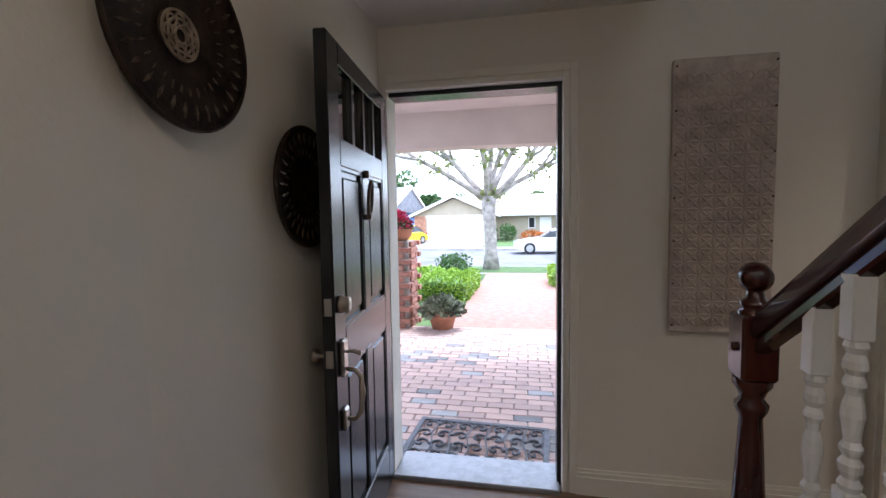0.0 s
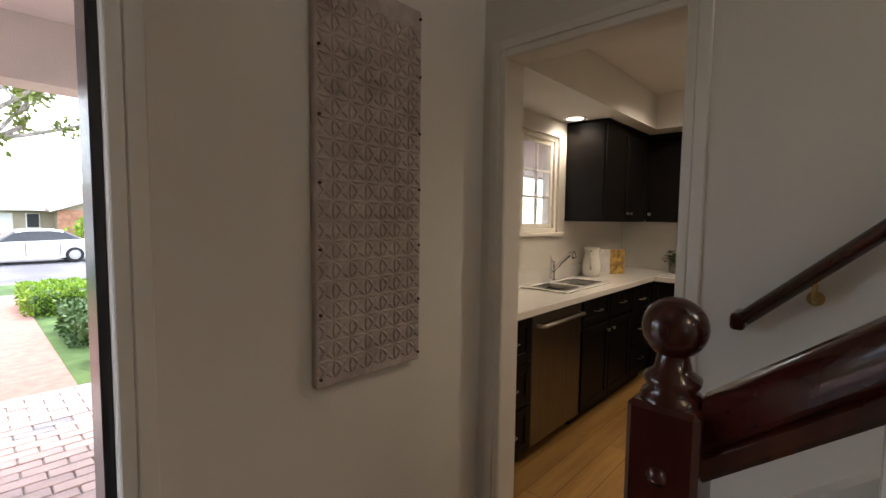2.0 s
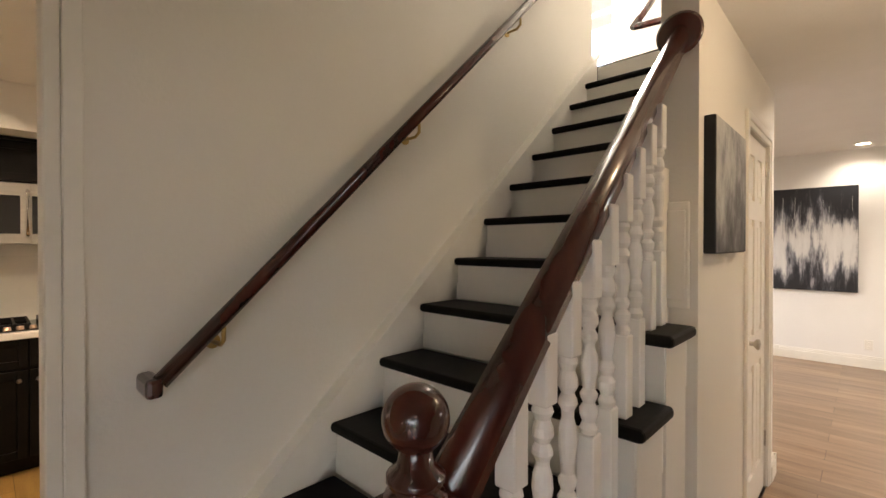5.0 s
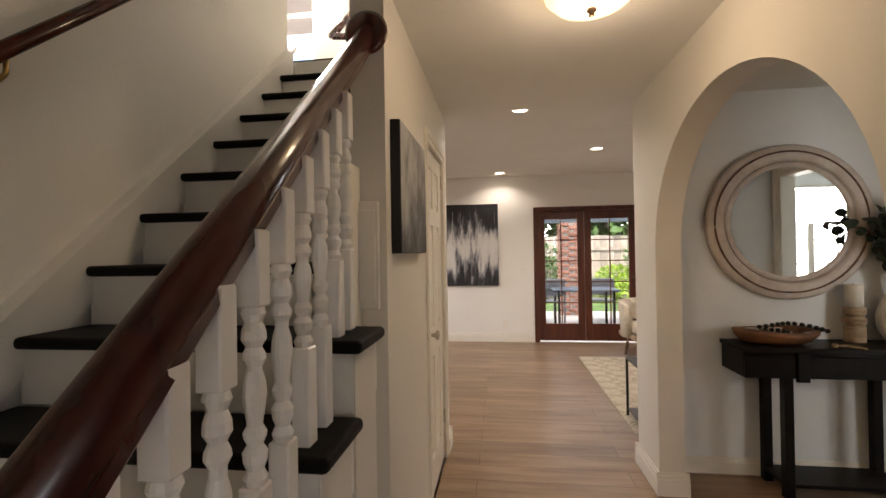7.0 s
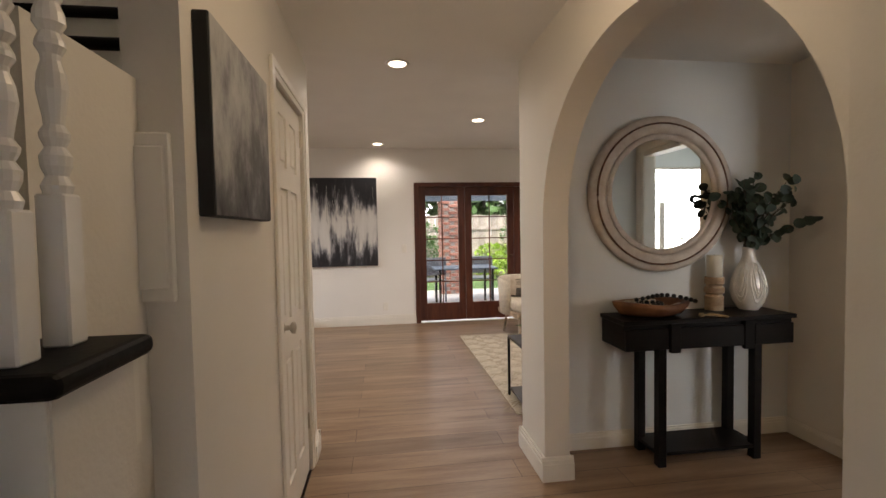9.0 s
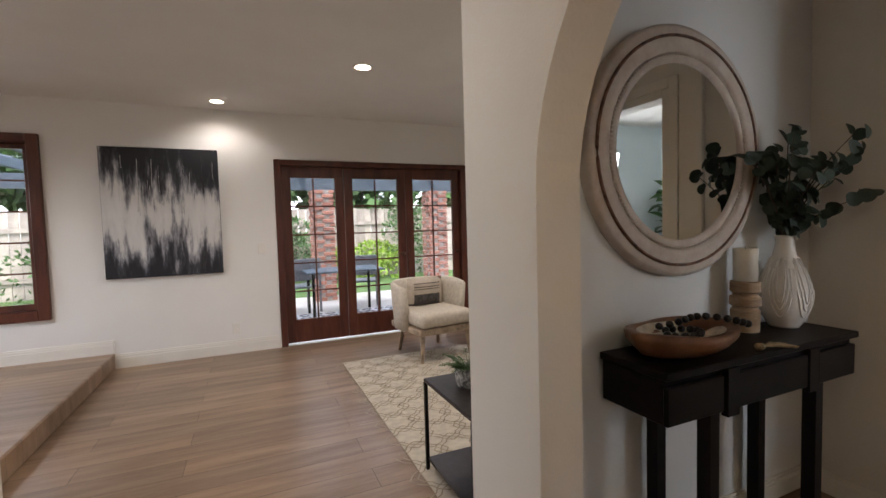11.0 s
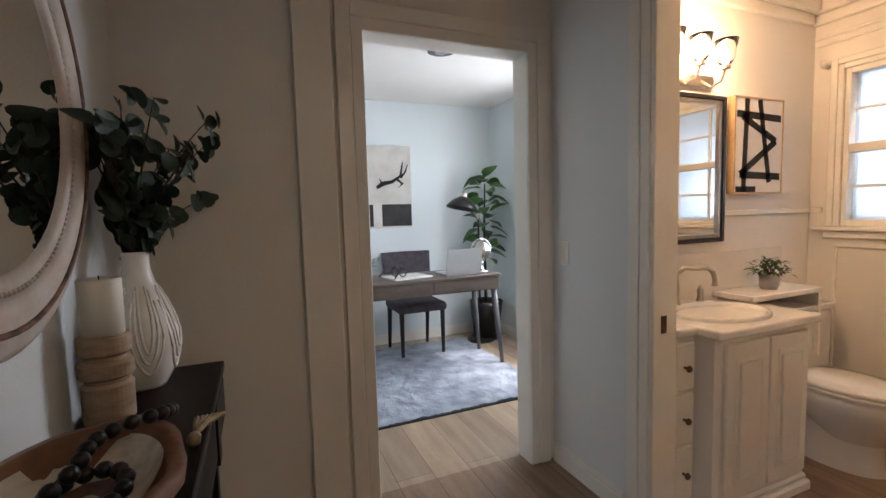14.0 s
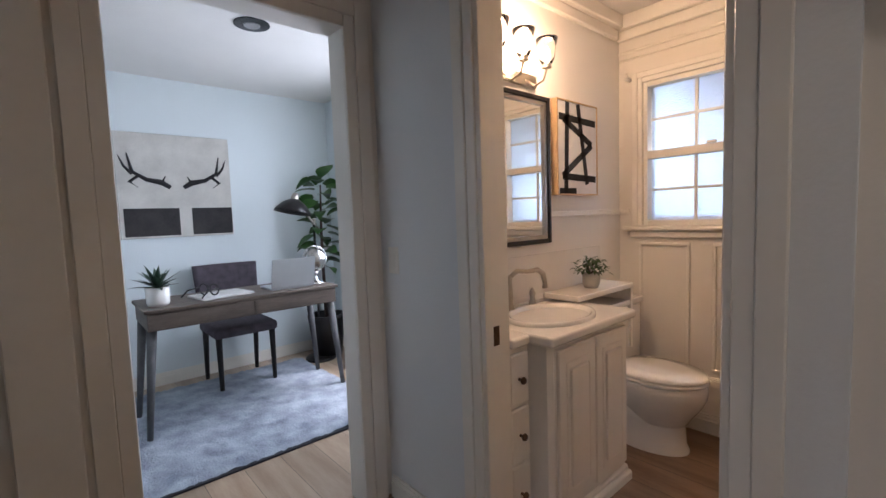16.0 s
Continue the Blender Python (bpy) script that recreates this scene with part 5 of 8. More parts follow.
part("slab", B((2.175, SX0, 2.95, 3.447, CH - 0.03, CH), (SX1, 5.147, 2.95, 3.447, CH - 0.03, CH), (SX0, SX1, 2.95, SY0, CH - 0.03, CH), (SX0, SX1, SY1, 3.447, CH - 0.03, CH), (4.55, 5.147, 0.7, 2.95, CH - 0.03, CH)), COUNTER, ct)
part("nosing", B((2.175, 4.55, 2.938, 2.95, CH - 0.04, CH + 0.003), (4.538, 4.55, 0.7, 2.938, CH - 0.04, CH + 0.003), bevel=0.004), COUNTER, ct)
part("upstand", B((2.175, 5.13, 3.436, 3.447, CH, CH + 0.10), (5.137, 5.147, 0.7, 3.43, CH, 1.37)), COUNTER, ct, "white tile splashback")
sk = thing("kitchen_sink", 0, 0, 0, 0, "white double-bowl kitchen sink", "sink")
part("rim", B((SX0 - 0.02, SX1 + 0.02, SY0 - 0.02, SY0 + 0.02, CH, CH + 0.014), (SX0 - 0.02, SX1 + 0.02, SY1 - 0.03, SY1 + 0.02, CH, CH + 0.014), (SX0 - 0.02, SX0 + 0.02, SY0 + 0.02, SY1 - 0.03, CH, CH + 0.014), (SX1 - 0.02, SX1 + 0.02, SY0 + 0.02, SY1 - 0.03, CH, CH + 0.014), (3.48, 3.52, SY0 + 0.02, SY1 - 0.03, CH - 0.03, CH + 0.010), bevel=0.005), CERAMIC, sk)
part("basin", B((SX0, SX1, SY0, SY1, CH - 0.18, CH - 0.17), (SX0, SX0 + 0.01, SY0, SY1, CH - 0.17, CH), (SX1 - 0.01, SX1, SY0, SY1, CH - 0.17, CH), (SX0, SX1, SY0, SY0 + 0.01, CH - 0.17, CH), (SX0, SX1, SY1 - 0.01, SY1, CH - 0.17, CH)), CERAMIC, sk)
fa = thing("kitchen_faucet", 3.56, 3.38, CH + 0.014, 0, "chrome pull-out kitchen faucet", "faucet")
part("body", lathe([(0.0, 0), (0.026, 0), (0.024, 0.02), (0.02, 0.13), (0.022, 0.15), (0.0, 0.155)], 20), CHROME, fa, smooth=True)
part("spout", tube([(0, 0, 0.06), (-0.03, -0.09, 0.15), (-0.055, -0.17, 0.22), (-0.065, -0.20, 0.225), (-0.07, -0.215, 0.19)], [0.014, 0.014, 0.018, 0.02, 0.018], 12), CHROME, fa, smooth=True)
part("lever", tube([(0, 0, 0.15), (0.02, 0.03, 0.18), (0.06, 0.05, 0.185)], 0.006, 8), CHROME, fa, smooth=True)


def upper(a0, a1, z0, z1, face, axis, deep, label, knobs=True):
    t = thing("wall_cabinet", 0, 0, 0, 0, label, "cabinet", "kitchen wall cabinets")
    part("body", B((a0, a1, face, face + deep, z0, z1) if axis == "-y" else (face, face + deep, a0, a1, z0, z1)), CABBLACK, t)
    n = max(1, round((a1 - a0) / 0.4))
    for k in range(n):
        p, q = a0 + (a1 - a0) * k / n + 0.005, a0 + (a1 - a0) * (k + 1) / n - 0.005
        d = door_front(t, "door", p, q, z0 + 0.01, z1 - 0.03, face, axis)
        kx = q - 0.035 if k % 2 == 0 else p + 0.035
        knob_part(d, *((kx, face - 0.018, z0 + 0.07) if axis == "-y" else (face - 0.018, kx, z0 + 0.07)), axis)
    cb = (a0 - 0.0, a1 + 0.012, face - 0.03, face + deep, z1 - 0.022, z1 - 0.001) if axis == "-y" else (face - 0.03, face + deep, a0, a1, z1 - 0.022, z1 - 0.001)
    part("cornice", B(cb, bevel=0.004), CABBLACK, t)


upper(2.18, 2.64, 1.38, 2.158, 3.13, "-y", 0.315, "black wall cabinet beside the window")
upper(3.86, 4.80, 1.37, 2.158, 3.13, "-y", 0.315, "black wall cabinet in the corner")
upper(2.62, 3.12, 1.37, 2.158, 4.81, "-x", 0.33, "black wall cabinet beside the microwave")
upper(1.80, 2.61, 1.86, 2.158, 4.81, "-x", 0.33, "black wall cabinet above the microwave")
upper(0.9, 1.79, 1.37, 2.158, 4.81, "-x", 0.33, "black wall cabinet beyond the microwave")
mw = thing("microwave", 0, 0, 0, 0, "stainless over-range microwave with a dark window", "microwave")
part("body", B((4.77, 5.13, 1.81, 2.60, 1.45, 1.855), bevel=0.003), STEEL, mw)
part("door", B((4.755, 4.769, 1.98, 2.595, 1.455, 1.85), bevel=0.003), STEEL, mw)
part("window", B((4.7525, 4.7548, 2.03, 2.55, 1.52, 1.77)), BLACKGLASS, mw, "dark glass window")
part("control_panel", B((4.7535, 4.769, 1.815, 1.972, 1.52, 1.77)), BLACKGLASS, mw, "black control panel")
part("trim_strip", B((4.757, 4.769, 1.815, 1.972, 1.455, 1.515)), STEEL, mw)
part("trim_strip", B((4.757, 4.769, 1.815, 1.972, 1.775, 1.85)), STEEL, mw)
part("handle", tube([(4.755, 1.995, 1.50), (4.72, 1.995, 1.52), (4.72, 1.995, 1.79), (4.755, 1.995, 1.81)], 0.009, 10), CHROME, mw, smooth=True)
ck = thing("gas_cooktop", 4.86, 2.1, CH, 0, "black gas cooktop with cast grates", "cooktop")
part("glass", B((-0.25, 0.22, -0.40, 0.42, 0.0, 0.010), bevel=0.003), BLACKGLASS, ck)
for y in (-0.27, 0.0, 0.27):
    bm = bmesh.new()
    for k in range(4):
        addbox(bm, -0.22, 0.19, y - 0.11 + k * 0.07, y - 0.10 + k * 0.07, 0.03, 0.045)
    addbox(bm, -0.22, -0.205, y - 0.11, y + 0.11, 0.01, 0.043)
    addbox(bm, 0.175, 0.19, y - 0.11, y + 0.11, 0.01, 0.043)
    part("grate", bm, IRON, ck, "cast iron grate")
for k in range(5):
    part("burner_knob", lathe([(0.02, 0), (0.018, 0.022), (0.0, 0.024)], 14, at=(-0.235, -0.12 + 0.06 * k, 0.010)), mat("copper-tinted knob", (0.5, 0.35, 0.25), 0.3, 0.8), ck, smooth=True)

kw = thing("kitchen_window", 0, 0, 0, 0, "white-framed kitchen casement window with small panes", "window")
part("frame", B((2.70, 2.735, 3.47, 3.56, 1.28, 2.03), (3.725, 3.76, 3.47, 3.56, 1.28, 2.03), (2.735, 3.725, 3.47, 3.56, 1.28, 1.315), (2.735, 3.725, 3.47, 3.56, 1.995, 2.03), (3.21, 3.27, 3.47, 3.56, 1.315, 1.995), bevel=0.003), TRIM, kw)
for x0, x1 in ((2.735, 3.21), (3.27, 3.725)):
    glazed("casement", x0, x1, 3.49, 3.52, 1.315, 1.995, 0.035, 0.035, 0.035, 2, 3, TRIM, kw)
part("sill", B((2.66, 3.80, 3.41, 3.449, 1.255, 1.28), bevel=0.004), TRIM, kw)
part("latch", tube([(3.24, 3.47, 1.5), (3.23, 3.455, 1.5), (3.22, 3.455, 1.44)], 0.007, 8), TRIM, kw)
ju = thing("pitcher", 4.15, 3.33, CH, 200, "white ceramic pitcher on the counter", "pitcher")
part("body", lathe([(0.0, 0), (0.06, 0), (0.078, 0.04), (0.08, 0.10), (0.065, 0.17), (0.06, 0.21), (0.07, 0.25), (0.064, 0.25), (0.054, 0.21), (0.0, 0.06)], 28), CERAMIC, ju, smooth=True)
part("handle", tube([(0.06, 0, 0.22), (0.11, 0, 0.21), (0.12, 0, 0.14), (0.075, 0, 0.07)], 0.009, 8), CERAMIC, ju, smooth=True)
bk = thing("cookbook", 4.42, 3.28, CH, -35, "open white and yellow cookbook on a stand", "book")
for s, m_ in ((-1, mat("white page", (0.75, 0.74, 0.72), 0.8)), (1, mat("yellow food photograph", (0.62, 0.42, 0.10), 0.6, vary=0.4, scale=20, c2=(0.20, 0.10, 0.05)))):
    part("page", extrude([(0.0, 0.0), (s * 0.16, 0.02), (s * 0.16, 0.03), (0.0, 0.012)], "z", 0.0, 0.22), m_, bk)
part("stand", B((-0.15, 0.15, 0.035, 0.05, 0, 0.16), bevel=0.003), IRON, bk)
PLANTG = mat("soft green leaf", (0.08, 0.14, 0.05), 0.5, vary=0.4, scale=20, c2=(0.03, 0.06, 0.02))


def small_plant(name, x, y, z, h, r, n, pot, label, leaf, lw2=0.03, seed=1):
    t = thing(name, x, y, z, 0, label, "potted plant")
    part("pot", lathe([(0.0, 0), (r * 0.8, 0), (r, 0.02), (r * 1.05, h), (r * 0.95, h), (r * 0.9, 0.03), (0.0, 0.03)], 22), pot, t, smooth=True)
    part("soil", lathe([(0.0, h * 0.86), (r * 0.95, h * 0.86), (0.0, h * 0.85)], 14), TWIG, t)
    rn = random.Random(seed)
    bm = bmesh.new()
    for k in range(n):
        az, el = rn.uniform(0, 6.28), rn.uniform(0.1, 1.4)
        d = rn.uniform(0.5, 1.0) * r * 2.0
        p = Vector((math.cos(az) * math.cos(el) * d, math.sin(az) * math.cos(el) * d, h * 0.9 + math.sin(el) * d * 1.1))
        leaf_bm(bm, Matrix.Translation(p) @ Matrix.Rotation(az + rn.uniform(-1, 1), 4, "Z") @ Matrix.Rotation(rn.uniform(-0.9, 0.5), 4, "Y"), lw2 * rn.uniform(0.8, 1.3), lw2 * 0.6, 0.3, 2)
    part("leaves", bm, leaf, t)
    bm = bmesh.new()
    for k in range(8):
        a = 6.28 * k / 8
        tube([(0, 0, h * 0.8), (r * 0.7 * math.cos(a), r * 0.7 * math.sin(a), h + r * 1.2)], 0.002, 4, bm)
    part("stems", bm, TWIG, t)
    return t


small_plant("potted_herb", 4.95, 2.88, CH, 0.10, 0.055, 110, POT, "small green herb in a grey pot on the counter", PLANTG, 0.045, 2)
sb = thing("mixing_bowl", 2.62, 3.22, CH, 0, "polished steel bowl on a foot", "bowl")
part("dish", lathe([(0.0, 0.0), (0.05, 0.0), (0.045, 0.03), (0.09, 0.07), (0.11, 0.12), (0.105, 0.12), (0.08, 0.07), (0.0, 0.05)], 32), CHROME, sb, smooth=True)
fr = random.Random(2)
for k in range(5):
    a = 6.28 * k / 5
    single("fruit", lathe([(0.0, -0.03)] + [(0.03 * math.sin(math.pi * i / 8), -0.03 * math.cos(math.pi * i / 8)) for i in range(1, 8)] + [(0.0, 0.03)], 14), mat("dark fruit skin", (0.16, 0.10, 0.05), 0.4, vary=0.4), "dark round fruit in the steel bowl", "fruit", "fruit in the bowl", True, pose(2.62 + 0.05 * math.cos(a), 3.22 + 0.05 * math.sin(a), CH + 0.125))

# ---- office ----
DESKWOOD = mat("weathered grey-brown desk wood", (0.13, 0.10, 0.08), 0.5, vary=0.4, scale=6, bump=0.1, bscale=60, c2=(0.06, 0.045, 0.036), stretch=(6, 0.5, 3))
DESKLEG = mat("grey painted leg", (0.12, 0.12, 0.125), 0.45, vary=0.2, scale=10)
dk = thing("desk", -3.53, 0.70, 0.015, 0, "weathered grey-brown wooden desk with splayed legs", "desk")
part("tabletop", B((-0.265, 0.265, -0.62, 0.62, 0.765, 0.785), bevel=0.003), DESKWOOD, dk)
part("apron", B((-0.25, 0.25, -0.605, 0.605, 0.655, 0.764), bevel=0.003), DESKWOOD, dk)
for y0, y1 in ((-0.60, -0.01), (0.01, 0.60)):
    part("drawer", B((0.251, 0.259, y0, y1, 0.665, 0.755), bevel=0.002), DESKWOOD, dk)
for x, y in ((0.20, -0.58), (0.20, 0.58), (-0.18, -0.58), (-0.18, 0.58)):
    part("leg", tube([(x, y, 0.655), (x * 1.15, y * 1.1, 0.0)], [0.028, 0.016], 12), DESKLEG, dk, smooth=True)

VELVET = mat("grey-violet upholstery", (0.085, 0.07, 0.085), 0.85, vary=0.2, scale=20, bump=0.2, bscale=250)
EBON = mat("black stained leg", (0.012, 0.010, 0.010), 0.35)
oc = thing("office_chair", -4.03, 0.80, 0.0, 0, "grey-violet upholstered dining chair with black legs", "chair")
part("seat", B((-0.21, 0.25, -0.24, 0.24, 0.42, 0.50), bevel=0.03, seg=3), VELVET, oc, smooth=True)
bm = bmesh.new()
rings = []
for k in range(13):
    u = -1 + 2 * k / 12
    ring = []
    for z, xo in ((0.64, 0.0), (0.74, -0.02), (0.86, -0.04), (0.95, -0.05)):
        ring.append((u * (0.235 + 0.05 * (z - 0.62)), z, -0.22 + xo + 0.05 * u * u))
    rings.append([bm.verts.new((x + 0.0, y, z)) for y, z, x in ring] + [bm.verts.new((x - 0.035, y, z)) for y, z, x in reversed(ring)])
for a, b in zip(rings, rings[1:]):
    for k in range(8):
        bm.faces.new((a[k], a[(k + 1) % 8], b[(k + 1) % 8], b[k]))
bm.faces.new(rings[0])
bm.faces.new(list(reversed(rings[-1])))
part("backrest", bm, VELVET, oc, smooth=True)
for y in (-0.20, 0.20):
    part("back_post", tube([(-0.21, y, 0.40), (-0.235, y, 0.66)], 0.018, 8), EBON, oc)
for x, y in ((0.21, -0.20), (0.21, 0.20), (-0.18, -0.20), (-0.18, 0.20)):
    part("leg", tube([(x, y, 0.43), (x * 1.02 - (0.04 if x < 0 else 0), y, 0.0)], [0.024, 0.016], 8), EBON, oc)

CANVAS = mat("off-white canvas", (0.62, 0.60, 0.55), 0.8, vary=0.12, scale=5, bump=0.2, bscale=150)
INK = mat("black ink paint", (0.018, 0.016, 0.018), 0.7, vary=0.3, scale=20)
ROUGHINK = mat("scraped black paint", (0.035, 0.03, 0.03), 0.7, vary=0.5, scale=9, c2=(0.012, 0.011, 0.012))
ap = thing("antler_canvas", -4.388, 0.51, 1.195, 0, "off-white canvas of black antlers over dark blocks", "painting")
part("stretcher", B((0, 0.03, -0.405, 0.405, 0, 0.82), bevel=0.003), CANVAS, ap)
for y0, y1 in ((-0.375, 0.0), (0.09, 0.40)):
    part("dark_block", B((0.0302, 0.0312, y0, y1, 0.015, 0.235)), ROUGHINK, ap)
for s in (-1, 1):
    yb = s * 0.045 if s > 0 else -0.05
    beam = [(0.031, yb, 0.40), (0.031, yb + s * 0.06, 0.44), (0.031, yb + s * 0.16, 0.46), (0.031, yb + s * 0.25, 0.52), (0.031, yb + s * 0.275, 0.66)]
    a = part("antler", tube(beam, [0.016, 0.022, 0.016, 0.013, 0.004], 8), INK, ap, "black painted antler")
    part("tine", tube([(0.031, yb + s * 0.21, 0.49), (0.031, yb + s * 0.27, 0.44), (0.031, yb + s * 0.22, 0.40)], [0.012, 0.014, 0.004], 8), INK, a)
    part("tine", tube([(0.031, yb + s * 0.25, 0.50), (0.031, yb + s * 0.30, 0.56), (0.031, yb + s * 0.33, 0.64)], [0.012, 0.009, 0.003], 8), INK, a)
    part("tine", tube([(0.031, yb + s * 0.06, 0.43), (0.031, yb + s * 0.03, 0.49)], [0.010, 0.004], 8), INK, a)

GREYRUG = mat("pale blue-grey shag", (0.40, 0.44, 0.50), 0.98, vary=0.25, scale=7, bump=0.9, bscale=90, c2=(0.20, 0.23, 0.28))
org = thing("shag_rug", -3.37, 0.46, 0.0, 0, "pale blue-grey shag rug with a dark edge", "rug")
bm = bmesh.new()
rn = random.Random(8)
nx, ny = 60, 100
gx = [[bm.verts.new((-0.80 + 1.55 * i / nx, -1.15 + 2.05 * j / ny, 0.014 + rn.uniform(0, 0.012))) for j in range(ny + 1)] for i in range(nx + 1)]
for i in range(nx):
    for j in range(ny):
        bm.faces.new((gx[i][j], gx[i + 1][j], gx[i + 1][j + 1], gx[i][j + 1]))
part("pile", bm, GREYRUG, org, smooth=True)
part("edge", B((-0.81, 0.76, -1.16, 0.91, 0.0, 0.013), bevel=0.003), mat("dark rug binding", (0.05, 0.05, 0.06), 0.9), org, "dark bound edge")

lp = thing("laptop", -3.50, 1.02, 0.80, 0, "silver laptop open on the desk", "laptop")
ALU = mat("silver aluminium", (0.55, 0.58, 0.60), 0.35, 0.8, vary=0.03)
part("base", B((-0.12, 0.12, -0.16, 0.16, 0.0, 0.014), bevel=0.004), ALU, lp)
part("lid", extrude([(0.115, 0.014), (0.165, 0.225), (0.172, 0.223), (0.123, 0.014)], "y", -0.16, 0.16), ALU, lp)
gb = thing("globe", -3.47, 1.24, 0.80, 0, "polished silver globe on a turned stand", "globe")
part("stand", lathe([(0.0, 0), (0.062, 0), (0.06, 0.008), (0.03, 0.02), (0.014, 0.04), (0.012, 0.07), (0.022, 0.085), (0.010, 0.10), (0.0, 0.105)], 24), CHROME, gb, smooth=True)
part("sphere", lathe([(0.0, -0.085)] + [(0.085 * math.sin(math.pi * i / 16), -0.085 * math.cos(math.pi * i / 16)) for i in range(1, 16)] + [(0.0, 0.085)], 32, at=(0, 0, 0.195)), mat("silver globe skin", (0.62, 0.60, 0.56), 0.18, 1.0, vary=0.25, scale=14), gb, smooth=True)
part("meridian", tube([(0, 0.098 * math.sin(q), 0.195 - 0.098 * math.cos(q)) for q in [math.pi * 2 * k / 24 for k in range(25)]], 0.004, 6), CHROME, gb, smooth=True)
sx = single("book", B((-0.13, 0.13, -0.17, 0.17, 0, 0.014), bevel=0.003), mat("white magazine", (0.72, 0.71, 0.68), 0.5), "white magazine lying on the desk", "book", at=pose(-3.50, 0.56, 0.80, 0, 0, 10))
gs = thing("glasses_ornament", -3.47, 0.47, 0.815, 30, "black oversized spectacles ornament on the magazine", "ornament")
for s in (-1, 1):
    part("rim", tube([(s * 0.045 + 0.036 * math.cos(q), 0.01, 0.040 + 0.036 * math.sin(q)) for q in [2 * math.pi * k / 16 for k in range(17)]], 0.005, 6), BEADS, gs, smooth=True)
    part("temple", tube([(s * 0.082, 0.01, 0.05), (s * 0.085, -0.08, 0.045), (s * 0.088, -0.13, 0.008)], 0.005, 6), BEADS, gs, smooth=True)
part("bridge", tube([(-0.012, 0.01, 0.045), (0, 0.01, 0.052), (0.012, 0.01, 0.045)], 0.004, 6), BEADS, gs)
ag = thing("potted_agave", -3.43, 0.18, 0.80, 0, "spiky green succulent in a white pot on the desk", "potted plant")
part("pot", lathe([(0.0, 0), (0.058, 0), (0.064, 0.02), (0.066, 0.115), (0.06, 0.115), (0.056, 0.03), (0.0, 0.03)], 26), CERAMIC, ag, smooth=True)
AGAVE = mat("dark agave green", (0.035, 0.075, 0.045), 0.4, vary=0.3, scale=10)
rn = random.Random(6)
for k in range(22):
    az, el = 2.4 * k, 0.15 + 1.2 * (k / 22)
    m_ = Matrix.Translation((0, 0, 0.105)) @ Matrix.Rotation(az, 4, "Z") @ Matrix.Rotation(-el, 4, "Y")
    bm = bmesh.new()
    leaf_bm(bm, m_, rn.uniform(0.12, 0.18), 0.035, 0.12, 4)
    part("leaf", bm, AGAVE, ag)

fl = thing("floor_lamp", -4.05, 1.52, 0.0, 0, "black floor lamp with a dome shade and nickel joints", "floor lamp")
part("base", lathe([(0.0, 0), (0.14, 0), (0.14, 0.018), (0.13, 0.025), (0.0, 0.028)], 28), EBON, fl, smooth=True)
part("pole", tube([(0, 0, 0.02), (0, 0, 1.28)], 0.011, 10), EBON, fl)
part("arm", tube([(0.0, 0.06, 1.20), (0, 0, 1.26), (0.12, -0.19, 1.46)], 0.009, 8), NICKEL, fl, "nickel arm", smooth=True)
part("joint", lathe([(0.0, -0.03), (0.02, -0.025), (0.02, 0.025), (0.0, 0.03)], 14, at=(0, 0, 1.28)), NICKEL, fl)
tilt = Matrix.Rotation(radians(-12), 3, "X")
sh = part("shade", lathe([(0.03, 0.10), (0.045, 0.095), (0.10, 0.06), (0.15, 0.0), (0.155, -0.02), (0.150, -0.02), (0.095, 0.052), (0.04, 0.088), (0.028, 0.09)], 32, m=tilt, at=(0.15, -0.25, 1.38)), EBON, fl, "black dome shade", smooth=True)
part("lining", lathe([(0.152, -0.018), (0.097, 0.05), (0.04, 0.085), (0.0, 0.086)], 32, m=tilt, at=(0.15, -0.25, 1.378)), mat("white shade lining", (0.72, 0.75, 0.82), 0.6), sh, smooth=True)
part("cap", lathe([(0.03, 0.09), (0.035, 0.11), (0.022, 0.15), (0.0, 0.155)], 18, m=tilt, at=(0.15, -0.25, 1.38)), NICKEL, sh, "nickel cap", smooth=True)

FIG = mat("glossy fig leaf", (0.055, 0.13, 0.03), 0.35, vary=0.4, scale=8, bump=0.1, bscale=40, c2=(0.02, 0.06, 0.014))
fg = thing("fiddle_leaf_fig", -4.10, 1.62, 0.0, 0, "tall fiddle-leaf fig in a black pot", "potted plant")
part("pot", lathe([(0.0, 0), (0.13, 0), (0.17, 0.36), (0.175, 0.40), (0.155, 0.40), (0.15, 0.34), (0.0, 0.34)], 28), EBON, fg, "black planter", smooth=True)
part("trunk", tube([(0, 0, 0.33), (0.01, -0.01, 0.8), (-0.01, 0.0, 1.2), (0.0, 0.01, 1.62)], [0.018, 0.015, 0.012, 0.007], 8), TWIG, fg, smooth=True)
rn = random.Random(9)
for k in range(44):
    z = 0.85 + 0.88 * k / 44
    az = 2.4 * k + rn.uniform(-0.3, 0.3)
    m_ = Matrix.Translation((0.06 * math.cos(az), 0.06 * math.sin(az), z)) @ Matrix.Rotation(az, 4, "Z") @ Matrix.Rotation(-rn.uniform(-0.3, 0.7), 4, "Y") @ Matrix.Rotation(rn.uniform(-0.5, 0.5), 4, "X")
    bm = bmesh.new()
    leaf_bm(bm, m_, rn.uniform(0.15, 0.23), rn.uniform(0.11, 0.16), 0.3, 5)
    part("leaf", bm, FIG, fg, smooth=True)
ow = thing("office_window", 0, 0, 0, 0, "white-framed office window with small panes", "window")
